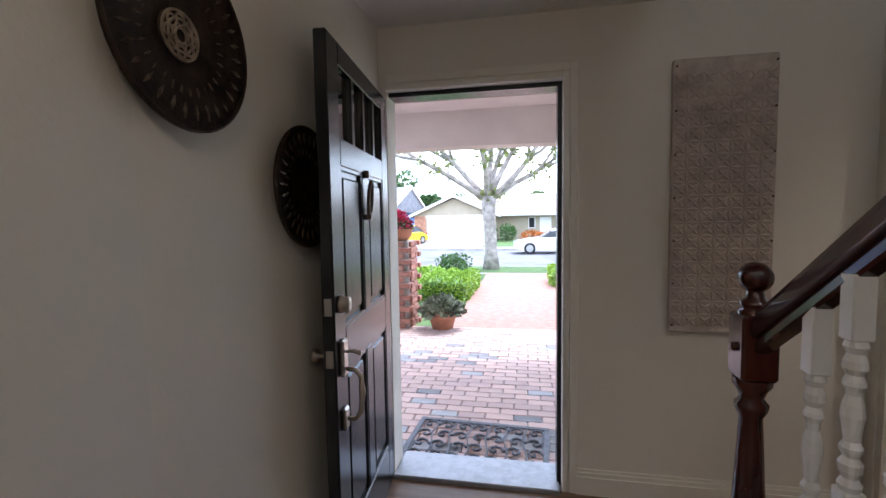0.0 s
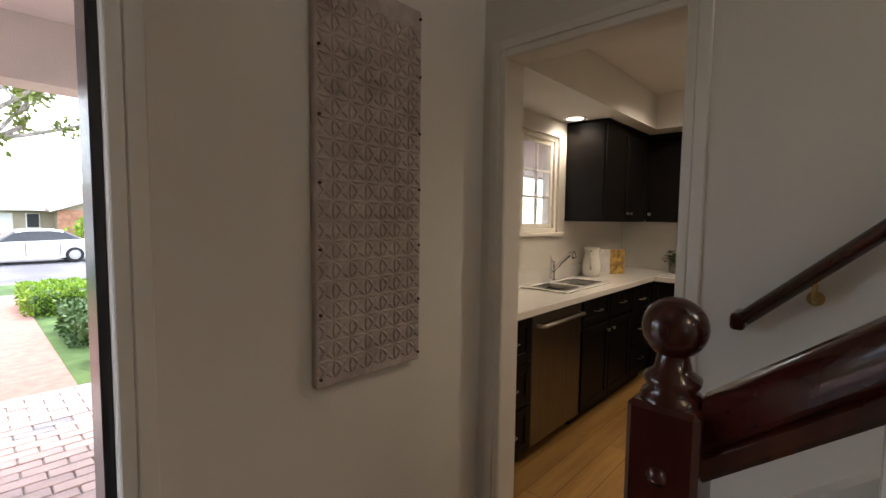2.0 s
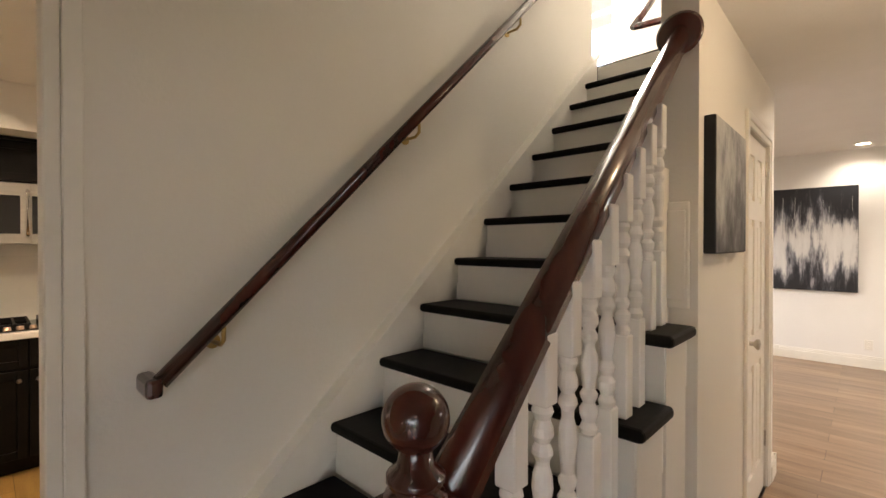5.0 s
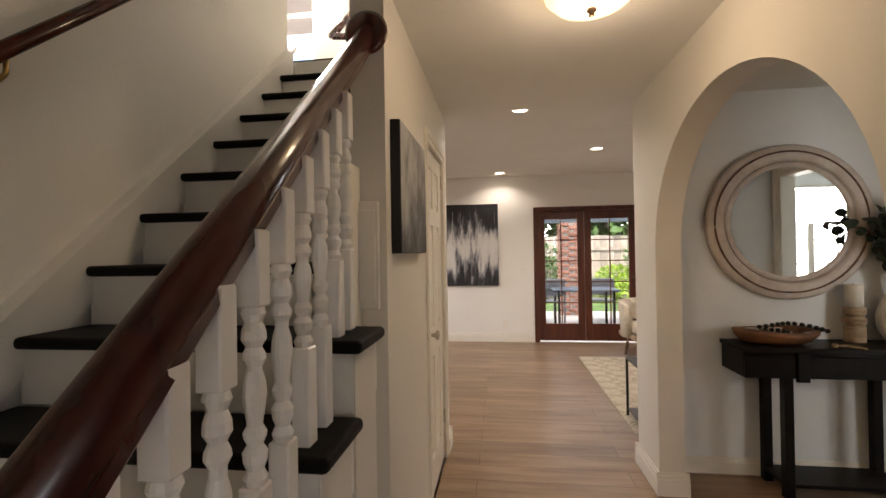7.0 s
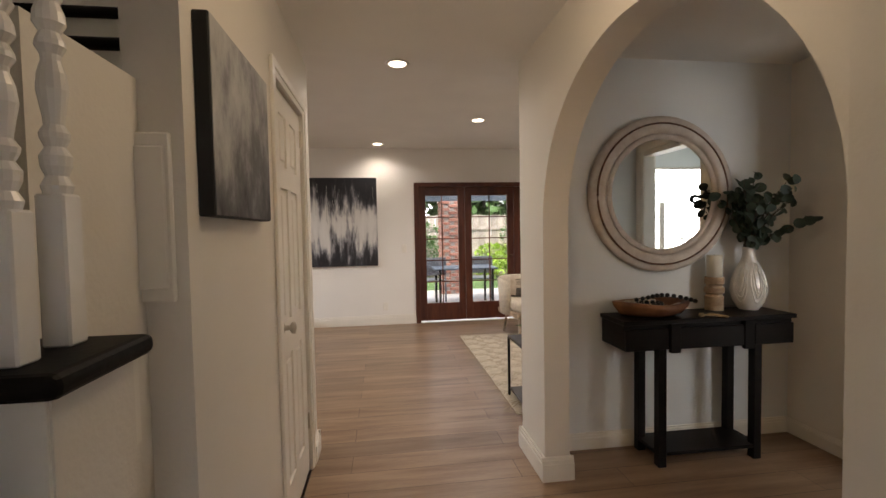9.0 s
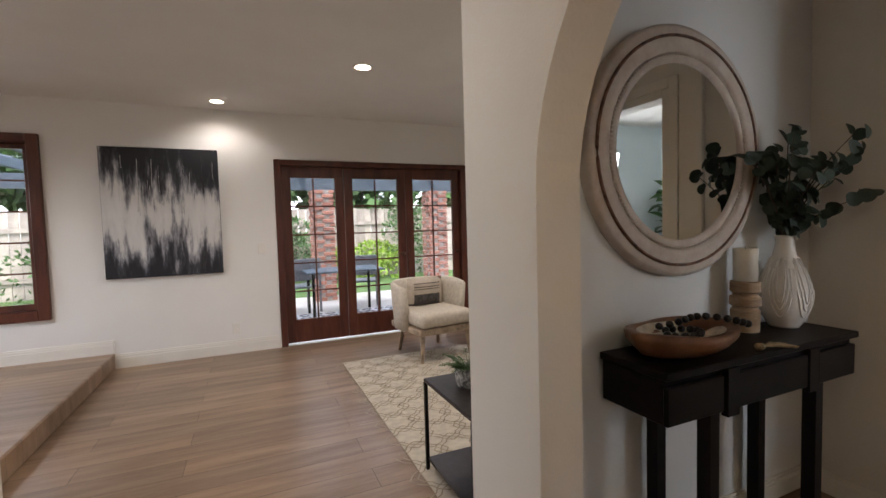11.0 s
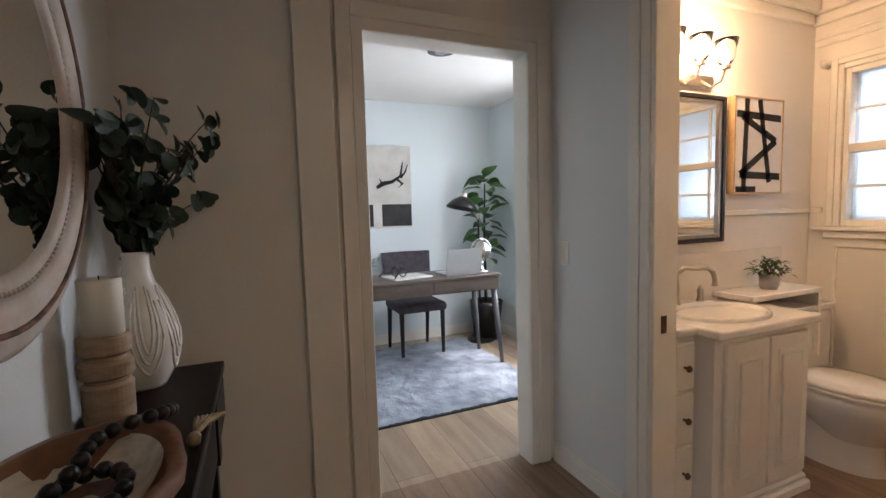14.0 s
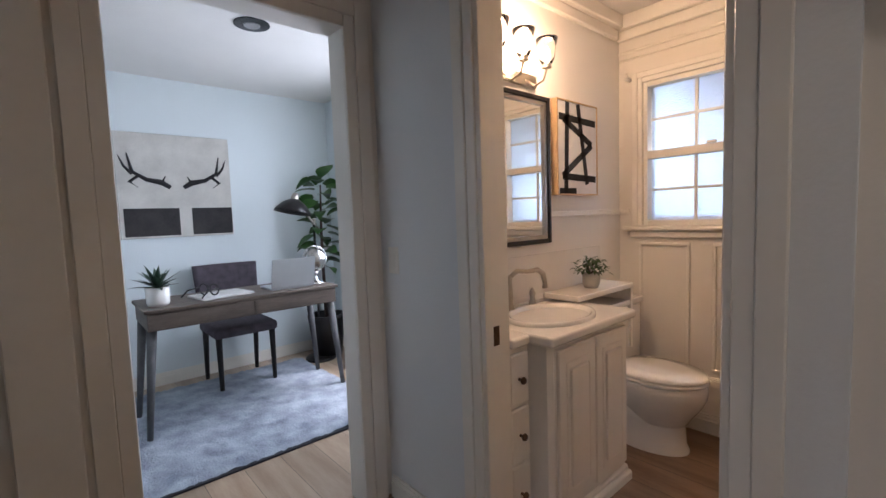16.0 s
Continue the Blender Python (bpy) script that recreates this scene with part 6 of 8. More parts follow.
part("frame", B((-3.55, -3.51, 1.89, 1.98, 0.85, 2.15), (-2.34, -2.30, 1.89, 1.98, 0.85, 2.15), (-3.51, -2.34, 1.89, 1.98, 0.85, 0.89), (-3.51, -2.34, 1.89, 1.98, 2.11, 2.15), bevel=0.003), TRIM, ow)
for x0, x1 in ((-3.51, -2.925), (-2.925, -2.34)):
    glazed("sash", x0, x1, 1.91, 1.94, 0.89, 2.11, 0.035, 0.035, 0.035, 2, 4, TRIM, ow)

# ---- bathroom ----
VANITY = mat("white satin vanity paint", (0.80, 0.77, 0.71), 0.3, vary=0.03, scale=4)
vn = thing("vanity_unit", 0, 0, 0, 0, "white vanity unit with drawers and raised-panel doors", "vanity")
part("drawer_bank", B((-1.598, -1.285, 0.956, 1.079, 0.0, 0.79)), VANITY, vn)
part("cupboard", B((-1.598, -1.195, 1.08, 1.69, 0.08, 0.79)), VANITY, vn)
part("foot_moulding", B((-1.598, -1.17, 1.06, 1.72, 0.0, 0.05), (-1.598, -1.183, 1.064, 1.706, 0.05, 0.08), bevel=0.008), VANITY, vn)
part("corner_post", extrude([(-1.255, 1.079), (-1.195, 1.079), (-1.18, 1.10), (-1.195, 1.125), (-1.255, 1.125)], "z", 0.08, 0.79), VANITY, vn)
for z0, z1 in ((0.10, 0.325), (0.34, 0.55), (0.565, 0.765)):
    d = part("drawer", B((-1.285, -1.268, 0.957, 1.066, z0, z1), bevel=0.005), VANITY, vn)
    part("knob", lathe([(0.006, 0), (0.006, 0.012), (0.015, 0.02), (0.012, 0.028), (0.0, 0.032)], 14, m=Matrix.Rotation(radians(90), 3, "Y"), at=(-1.268, 1.005, (z0 + z1) / 2)), BRONZE, d, "dark bronze knob", smooth=True)
for y0, y1 in ((1.135, 1.40), (1.41, 1.675)):
    d = part("door", B((-1.195, -1.177, y0, y1, 0.11, 0.76), bevel=0.004), VANITY, vn)
    part("panel_groove", B((-1.177, -1.173, y0 + 0.045, y1 - 0.045, 0.165, 0.705), bevel=0.002), VANITY, d)
    part("raised_panel", B((-1.173, -1.164, y0 + 0.065, y1 - 0.065, 0.19, 0.68), bevel=0.008), VANITY, d)
vt = thing("bathroom_worktop", 0, 0, 0, 0, "white tiled vanity top with a rounded edge", "countertop")
part("slab", B((-1.598, -1.255, 0.956, 1.062, 0.79, 0.83), (-1.598, -1.155, 1.0625, 1.73, 0.79, 0.83), bevel=0.012, seg=3), COUNTER, vt)
part("ledge", B((-1.598, -1.39, 1.62, 2.20, 0.845, 0.875), bevel=0.006, seg=2), COUNTER, vt, "raised ledge behind the basin")
part("ledge_end", B((-1.598, -1.395, 2.175, 2.195, 0.50, 0.844)), VANITY, vt)
part("splashback", B((-1.598, -1.59, 0.956, 2.19, 0.83, 0.844), (-1.598, -1.592, 0.956, 2.19, 0.876, 1.08)), COUNTER, vt)
bs = thing("wash_basin", -1.37, 1.36, 0.83, 0, "white oval wash basin set in the vanity", "basin")
bm = lathe([(1.0, 0.0), (1.0, 0.012), (0.97, 0.02), (0.9, 0.016), (0.84, -0.01), (0.6, -0.07), (0.2, -0.09), (0.0, -0.09)], 40)
bmesh.ops.scale(bm, vec=(0.175, 0.235, 1), verts=bm.verts)
part("bowl", bm, CERAMIC, bs, smooth=True)
fb = thing("bath_faucet", -1.545, 1.29, 0.83, 0, "brushed nickel bridge faucet", "faucet")
part("column", lathe([(0.0, 0), (0.026, 0), (0.022, 0.02), (0.013, 0.05), (0.016, 0.09), (0.011, 0.14), (0.014, 0.17), (0.0, 0.18)], 18), NICKEL, fb, smooth=True)
part("spout", tube([(0, 0, 0.165), (0.02, 0.03, 0.195), (0.045, 0.08, 0.19), (0.065, 0.125, 0.195), (0.075, 0.155, 0.175), (0.078, 0.165, 0.13), (0.078, 0.166, 0.105)], [0.01, 0.012, 0.010, 0.012, 0.014, 0.011, 0.015], 10), NICKEL, fb, smooth=True)
for y in (-0.12, 0.17):
    part("tap", lathe([(0.0, 0), (0.024, 0), (0.018, 0.02), (0.012, 0.05), (0.016, 0.07), (0.008, 0.09), (0.0, 0.10)], 16, at=(0.0, y, 0)), NICKEL, fb, smooth=True)
small_plant("potted_succulent", -1.49, 1.91, 0.875, 0.08, 0.045, 150, mat("grey concrete pot", (0.45, 0.43, 0.40), 0.8), "small leafy plant in a grey concrete pot", PLANTG, 0.03, 4)

bmr = thing("bath_mirror", -1.598, 1.385, 1.135, 0, "rectangular bathroom mirror in a black and silver frame", "mirror")
MW, MH = 0.28, 0.735
part("glass", B((0.004, 0.010, -MW + 0.04, MW - 0.04, 0.04, MH - 0.04)), MIRROR, bmr, "mirror glass")
part("frame", B((0, 0.03, -MW, -MW + 0.022, 0, MH), (0, 0.03, MW - 0.022, MW, 0, MH), (0, 0.03, -MW + 0.022, MW - 0.022, 0, 0.022), (0, 0.03, -MW + 0.022, MW - 0.022, MH - 0.022, MH), bevel=0.003), BEADS, bmr, "black outer frame")
part("inner_frame", B((0, 0.022, -MW + 0.022, -MW + 0.042, 0.022, MH - 0.022), (0, 0.022, MW - 0.042, MW - 0.022, 0.022, MH - 0.022), (0, 0.022, -MW + 0.042, MW - 0.042, 0.022, 0.042), (0, 0.022, -MW + 0.042, MW - 0.042, MH - 0.042, MH - 0.022), bevel=0.002), NICKEL, bmr, "silver inner frame")
bp2 = thing("brush_stroke_picture", -1.598, 1.91, 1.38, 0, "black brush-stroke picture on white with a pale wood frame", "picture")
part("frame", B((0, 0.04, -0.20, -0.192, 0, 0.50), (0, 0.04, 0.192, 0.20, 0, 0.50), (0, 0.04, -0.192, 0.192, 0, 0.008), (0, 0.04, -0.192, 0.192, 0.492, 0.50)), mat("pale oak frame", (0.55, 0.38, 0.20), 0.5), bp2)
part("sheet", B((0.002, 0.036, -0.192, 0.192, 0.008, 0.492)), mat("white paper", (0.78, 0.77, 0.77), 0.8, vary=0.04), bp2)
for pts in ([(-0.18, 0.41), (0.18, 0.40)], [(-0.14, 0.40), (0.14, 0.28), (-0.15, 0.10)], [(-0.10, 0.49), (-0.12, 0.01)], [(0.0, 0.49), (0.09, 0.06)], [(-0.15, 0.10), (0.18, 0.09)], [(-0.18, 0.02), (-0.02, 0.02)]):
    bm = bmesh.new()
    for (p0, q0), (p1, q1) in zip(pts, pts[1:]):
        d = Vector((p1 - p0, q1 - q0)).orthogonal().normalized() * 0.018
        v = [bm.verts.new((0.0365, p, q)) for p, q in ((p0 - d.x, q0 - d.y), (p1 - d.x, q1 - d.y), (p1 + d.x, q1 + d.y), (p0 + d.x, q0 + d.y))]
        bm.faces.new(v)
    e2 = bmesh.ops.extrude_face_region(bm, geom=bm.faces[:])
    bmesh.ops.translate(bm, vec=(0.001, 0, 0), verts=[g for g in e2["geom"] if isinstance(g, bmesh.types.BMVert)])
    part("brush_stroke", bm, INK, bp2)
vl = thing("vanity_light", -1.598, 1.317, 1.935, 0, "nickel vanity light with three glass tulip shades, lit", "wall lamp")
part("backplate", B((0, 0.02, -0.26, 0.26, -0.03, 0.03), bevel=0.005), NICKEL, vl)
BULB = mat("lit bulb", (1, 0.9, 0.7), 0.3, emit=(1.0, 0.70, 0.36), strength=8)
for k in range(3):
    y = -0.17 + 0.17 * k
    arm = part("arm", tube([(0.015, y, 0.0), (0.07, y, -0.045), (0.12, y, -0.03), (0.14, y, 0.02)], 0.006, 8), NICKEL, vl, smooth=True)
    part("cup", lathe([(0.0, 0.015), (0.022, 0.02), (0.02, 0.04), (0.0, 0.042)], 14, at=(0.14, y, 0)), NICKEL, arm)
    g2 = part("shade", lathe([(0.02, 0.035), (0.036, 0.06), (0.04, 0.10), (0.052, 0.15), (0.050, 0.15), (0.038, 0.10), (0.034, 0.06), (0.018, 0.038)], 22, at=(0.14, y, 0)), GLASS, arm, "clear glass tulip shade", smooth=True)
    g2.visible_shadow = False
    part("bulb", lathe([(0.0, 0.045), (0.010, 0.05), (0.017, 0.075), (0.012, 0.10), (0.0, 0.115)], 14, at=(0.14, y, 0)), BULB, arm, "glowing bulb", smooth=True)
to = thing("toilet", -1.35, 2.13, 0.0, 0, "white ceramic toilet with its lid closed", "toilet")
part("tank", B((-0.245, -0.06, -0.21, 0.21, 0.40, 0.74), bevel=0.02, seg=3), CERAMIC, to, smooth=True)
part("tank_lid", B((-0.248, -0.05, -0.22, 0.22, 0.742, 0.775), bevel=0.008, seg=2), CERAMIC, to)
def oval(profile, cx, a, b):
    bm = lathe(profile, 40)
    bmesh.ops.scale(bm, vec=(a, b, 1), verts=bm.verts)
    bmesh.ops.translate(bm, vec=(cx, 0, 0), verts=bm.verts)
    return bm
part("bowl", oval([(0.60, 0.15), (0.72, 0.20), (0.88, 0.255), (0.98, 0.31), (1.0, 0.35), (0.98, 0.385), (0.0, 0.385)], 0.12, 0.25, 0.185), CERAMIC, to, smooth=True)
part("pedestal", oval([(1.0, 0.0), (1.0, 0.02), (0.93, 0.05), (0.90, 0.16), (0.95, 0.23), (0.0, 0.26)], 0.07, 0.215, 0.13), CERAMIC, to, smooth=True)
part("seat", oval([(1.0, 0.387), (1.02, 0.395), (1.0, 0.402), (0.0, 0.402)], 0.115, 0.255, 0.19), CERAMIC, to, smooth=True)
part("lid", oval([(0.99, 0.406), (1.01, 0.414), (0.97, 0.428), (0.6, 0.438), (0.0, 0.44)], 0.115, 0.253, 0.188), CERAMIC, to, smooth=True)
bw = thing("bath_window", 0, 0, 0, 0, "white sash window with frosted panes", "window")
part("frame", B((-1.45, -1.425, 2.455, 2.56, 1.19, 2.05), (-0.645, -0.62, 2.455, 2.56, 1.19, 2.05), (-1.425, -0.645, 2.455, 2.56, 1.19, 1.222), (-1.425, -0.645, 2.455, 2.56, 2.02, 2.05), (-1.425, -0.645, 2.455, 2.53, 1.592, 1.64), bevel=0.003), TRIM, bw)
for z0, z1 in ((1.222, 1.592), (1.64, 2.02)):
    p = part("pane", B((-1.425, -0.645, 2.515, 2.519, z0, z1)), FROST, bw, "frosted glass pane")
    p.visible_shadow = False
    part("glazing_bar", B((-1.425, -0.645, 2.50, 2.514, (z0 + z1) / 2 - 0.008, (z0 + z1) / 2 + 0.008)), TRIM, bw)
    for x in (-1.17, -0.905):
        part("glazing_bar", B((x - 0.008, x + 0.008, 2.498, 2.5135, z0, z1)), TRIM, bw)
part("sash_latch", B((-1.10, -1.05, 2.44, 2.456, 1.64, 1.655), bevel=0.004), NICKEL, bw)
part("sill", B((-1.56, -0.52, 2.40, 2.449, 1.163, 1.189), (-1.52, -0.56, 2.425, 2.449, 1.12, 1.162), bevel=0.005), TRIM, bw)
br2 = thing("curtain_rod_bracket", -1.53, 2.45, 2.08, 0, "small white curtain rod bracket by the window", "bracket")
part("arm", tube([(0, 0, 0), (0, -0.05, 0), (0, -0.06, 0.03)], 0.012, 8), TRIM, br2, smooth=True)
bm = bmesh.new()
for x0, x1 in ((-1.47, -1.18), (-1.06, -0.77)):
    for a in ((x0, x1, 1.07, 1.09), (x0, x1, 0.36, 0.38), (x0, x0 + 0.018, 0.38, 1.07), (x1 - 0.018, x1, 0.38, 1.07)):
        addbox(bm, a[0], a[1], 2.438, 2.449, a[2], a[3], bevel=0.003)
structure("wall_panelling", bm, TRIM, "white raised wall panel mouldings")
structure("rail_bath", B((-1.599, -1.585, 1.68, 2.435, 1.265, 1.295), (-1.598, -1.53, 2.436, 2.449, 1.265, 1.295), bevel=0.004), TRIM, "white dado moulding")

# ---- front: porch, garden, street ----
CONCRETE = mat("pale concrete", (0.46, 0.44, 0.41), 0.85, vary=0.15, scale=1.5, bump=0.2, bscale=60)
ASPHALT = mat("grey asphalt", (0.17, 0.17, 0.18), 0.85, vary=0.2, scale=0.6, bump=0.3, bscale=120)
LAWN = mat("lawn green", (0.10, 0.17, 0.045), 0.95, vary=0.4, scale=3, bump=0.8, bscale=90, c2=(0.05, 0.10, 0.025))
EARTH = mat("garden earth", (0.12, 0.085, 0.06), 0.95, vary=0.3, scale=6, bump=0.6, bscale=60)
BRICK = mat("red garden brick", (0.40, 0.19, 0.14), 0.8, vary=0.3, scale=5, bump=0.4, bscale=60, c2=(0.27, 0.12, 0.09), rand=0.5)
PAVER = mat("rosy brick paver", (0.60, 0.44, 0.39), 0.75, vary=0.25, scale=4, bump=0.3, bscale=60, c2=(0.46, 0.34, 0.31), rand=0.55)
PATHBRICK = mat("red brick path", (0.38, 0.21, 0.16), 0.9, vary=0.25, scale=9, bump=0.3, bscale=60, c2=(0.27, 0.15, 0.12))
PAVERGREY = mat("grey-blue brick paver", (0.42, 0.42, 0.44), 0.75, vary=0.25, scale=4, bump=0.3, bscale=60, rand=0.4)
MORTAR = mat("grey mortar", (0.38, 0.35, 0.32), 0.9, vary=0.2, scale=20, bump=0.3)
STUCCO = mat("pale pink stucco", (0.72, 0.62, 0.58), 0.85, vary=0.05, scale=3, bump=0.4, bscale=120)
structure("ground", B((-160, 160, 12.6, 160, -1.4, -1.0), (-160, 160, -160, 12.6, -1.4, -0.40)), EARTH, "ground reaching to the horizon")
structure("garden_bed", B((-12, -0.52, 6.45, 12.6, -0.40, -0.12), (1.12, 12, 6.45, 12.6, -0.40, -0.12)), LAWN, "low green planted garden beds")
structure("path", B((-0.52, 1.12, 6.4, 12.6, -0.40, -0.10)), PATHBRICK, "rosy brick garden path")
structure("pavement", B((-60, 60, 12.6, 13.9, -0.80, -0.26)), CONCRETE, "pale concrete pavement")
structure("verge", B((-60, 60, 13.9, 16.6, -0.80, -0.36)), LAWN, "grass verge")
structure("kerb", B((-60, 60, 16.6, 16.8, -0.80, -0.37), (-60, 60, 29.6, 29.8, -0.90, -0.62), bevel=0.02), CONCRETE, "concrete kerbs")
structure("road", B((-120, 120, 16.8, 29.6, -1.1, -0.76)), ASPHALT, "grey asphalt street")
structure("pavement_far", B((-60, 60, 29.8, 30.9, -1.1, -0.62)), CONCRETE, "far concrete pavement")
structure("lawn_far", B((-60, -9.0, 30.9, 44, -1.1, -0.61), (-2.6, 60, 30.9, 44, -1.1, -0.61)), LAWN, "far front lawns")
structure("driveway", B((-9.0, -2.6, 30.9, 44, -1.1, -0.60)), CONCRETE, "pale concrete driveway")
structure("porch_floor", B((-4.5, 8, 3.05, 6.4, -0.40, -0.055)), MORTAR, "mortar bed of the brick porch")
structure("porch_ceiling", B((-2.2, 8.0, 3.05, 6.4, 2.52, 2.66)), STUCCO, "pale stucco porch ceiling")
bm = bmesh.new()
nA = 24
xs = [(-2.2 + 5.6 * i / nA) for i in range(nA + 1)]
for p, q in zip(xs, xs[1:]):
    zp, zq = [2.02 + 0.13 * (1 - ((u - 0.1) / 3.3) ** 2) for u in (p, q)]
    extrude([(p, zp), (q, zq), (q, 2.52), (p, 2.52)], "y", 5.25, 5.50, bm)
addbox(bm, 3.4, 8, 5.25, 5.50, 2.02, 2.52)
structure("porch_beam", bm, STUCCO, "pale stucco porch beam with a shallow arch")
structure("porch_fascia", B((-2.2, 8, 6.36, 6.44, 2.46, 2.70), (-2.2, 8, 4.25, 4.40, 2.40, 2.519)), mat("dusky pink fascia", (0.40, 0.29, 0.26), 0.8), "dusky pink porch fascia boards")
structure("roof", B((-5.0, 8.0, -5.2, 3.1, 5.2, 5.35)), STUCCO, "flat roof over the house")
structure("wall_outer", B((-1.75, -0.34, 2.6, 2.66, -0.4, 1.25), (-1.75, -1.5, 2.6, 2.66, 1.25, 2.6)), STUCCO, "pale stucco outer wall")

dm = thing("door_mat", 0.24, 3.37, -0.04, -3, "grey rubber scroll doormat on the porch", "doormat")
RUBBER = mat("grey moulded rubber", (0.16, 0.17, 0.20), 0.6, vary=0.2, scale=20)
dw2, dd2 = 0.45, 0.29
part("border", B((-dw2, dw2, -dd2, -dd2 + 0.035, 0, 0.014), (-dw2, dw2, dd2 - 0.035, dd2, 0, 0.014), (-dw2, -dw2 + 0.035, -dd2 + 0.035, dd2 - 0.035, 0, 0.014), (dw2 - 0.035, dw2, -dd2 + 0.035, dd2 - 0.035, 0, 0.014), bevel=0.004), RUBBER, dm)
bm = bmesh.new()
for i in range(7):
    for j in range(4):
        cx, cy, s = -0.36 + 0.12 * i, -0.195 + 0.13 * j, (1 if (i + j) % 2 else -1)
        tube([(cx + s * (0.058 - 0.0062 * k) * math.cos(0.75 * k), cy + (0.06 - 0.0062 * k) * math.sin(0.75 * k), 0.008) for k in range(10)], 0.0085, 5, bm)
for i in range(8):
    tube([(-0.42 + 0.12 * i, -0.26, 0.008), (-0.40 + 0.12 * i, -0.1, 0.008), (-0.44 + 0.12 * i, 0.08, 0.008), (-0.42 + 0.12 * i, 0.26, 0.008)], 0.006, 5, bm)
part("scrollwork", bm, RUBBER, dm)

TERRA = mat("terracotta", (0.45, 0.19, 0.11), 0.8, vary=0.2, scale=6, bump=0.2)
PINK = mat("pink geranium", (0.70, 0.05, 0.14), 0.6, vary=0.3, scale=20)
LIME = mat("clipped lime-green leaf", (0.30, 0.46, 0.04), 0.55, vary=0.35, scale=6, c2=(0.15, 0.27, 0.02))
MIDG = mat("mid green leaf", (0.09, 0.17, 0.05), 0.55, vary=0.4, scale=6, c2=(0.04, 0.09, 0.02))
GREYG = mat("grey-green leaf", (0.30, 0.34, 0.24), 0.6, vary=0.4, scale=6)


def leaves_on(test, n, size, rn, bm=None):
    """Many small leaves at places given by test(rn) -> (point, outward)."""
    bm = bm or bmesh.new()
    for k in range(n):
        p, o = test(rn)
        d = (Vector(o) + Vector((rn.gauss(0, 0.6), rn.gauss(0, 0.6), rn.gauss(0, 0.6)))).normalized()
        rot = d.to_track_quat("X", "Z").to_matrix().to_4x4()
        s = size * rn.uniform(0.7, 1.3)
        m_ = Matrix.Translation(p) @ rot @ Matrix.Rotation(rn.uniform(0, 6.28), 4, "X")
        v = [bm.verts.new(m_ @ Vector(q)) for q in ((0, 0, 0), (s * 0.5, s * 0.28, 0), (s, 0, s * 0.1), (s * 0.5, -s * 0.28, 0))]
        bm.faces.new(v)
    return bm


def hedge(x, y, w, d, h, rz, material, label, n=2600, size=0.05, seed=1):
    t = thing("hedge", x, y, -0.13, rz, label, "hedge", "clipped hedges")
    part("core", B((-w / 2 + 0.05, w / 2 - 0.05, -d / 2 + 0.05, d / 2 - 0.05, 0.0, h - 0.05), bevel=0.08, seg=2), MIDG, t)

    def test(rn):
        f = rn.random()
        u, v, q = rn.uniform(-1, 1), rn.uniform(-1, 1), rn.random()
        b = 0.03 * math.sin(7 * u + 3 * v)
        if f < 0.45:
            return (u * w / 2 * 0.97, v * d / 2 * 0.97, h - 0.02 + b - 0.05 * max(abs(u), abs(v)) ** 6), (0, 0, 1)
        if f < 0.75:
            return (u * w / 2, -d / 2 + b, q * h), (0, -1, 0.3)
        s = 1 if f < 0.875 else -1
        return (s * w / 2 + b, v * d / 2, q * h), (s, 0, 0.3)
    tagged(part("foliage", leaves_on(test, n, size, random.Random(seed)), material, t), kind="stuff")


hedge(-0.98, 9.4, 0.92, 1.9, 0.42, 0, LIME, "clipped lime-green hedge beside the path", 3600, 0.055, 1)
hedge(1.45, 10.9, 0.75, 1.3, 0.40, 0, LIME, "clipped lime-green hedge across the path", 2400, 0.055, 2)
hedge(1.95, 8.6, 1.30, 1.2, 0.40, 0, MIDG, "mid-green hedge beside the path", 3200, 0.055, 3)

pl = thing("brick_pillar", -1.2, 6.45, -0.06, 0, "red brick garden pillar carrying a flower bowl", "pillar")
part("core", B((-0.215, 0.215, -0.215, 0.215, 0.0, 1.17)), MORTAR, pl)
bl = bmesh.new()
addbox(bl, -0.105, 0.105, -0.05, 0.05, -0.032, 0.032, bevel=0.006)
bme = mesh_of(bl, "brick")
bme.materials.append(BRICK)
rn = random.Random(4)
for c in range(15):
    z = 0.04 + c * 0.078
    for side in range(4):
        for k in range(2):
            ang = side * 90
            off = (-0.115 + 0.225 * k) + (0.06 if c % 2 else -0.06) * (1 if side % 2 == 0 else -1)
            if abs(off) > 0.2:
                continue
            o = new("brick", bme)
            o.parent = pl
            o.matrix_basis = pose(0, 0, 0, 0, 0, ang) @ pose(off, -0.19 - rn.uniform(0, 0.012), z, 0, 0, rn.uniform(-1.5, 1.5))
fbw = thing("flower_bowl", -1.2, 6.45, 1.11, 0, "terracotta bowl of pink geraniums on the pillar", "flower bowl")
part("bowl", lathe([(0.0, 0), (0.14, 0), (0.20, 0.06), (0.22, 0.14), (0.23, 0.16), (0.20, 0.16), (0.19, 0.08), (0.0, 0.06)], 30), TERRA, fbw, smooth=True)
def dome(r, h, z):
    def test(rn):
        az, el = rn.uniform(0, 6.28), rn.uniform(0.0, 1.5)
        o = (math.cos(az) * math.cos(el), math.sin(az) * math.cos(el), math.sin(el))
        q = rn.uniform(0.7, 1.0)
        return (o[0] * r * q, o[1] * r * q, z + o[2] * h * q), o
    return test
part("leaves", leaves_on(dome(0.2, 0.14, 0.15), 500, 0.06, random.Random(1)), MIDG, fbw)
tagged(part("flowers", leaves_on(dome(0.21, 0.24, 0.16), 620, 0.05, random.Random(2)), PINK, fbw, "pink flower heads"), kind="stuff")


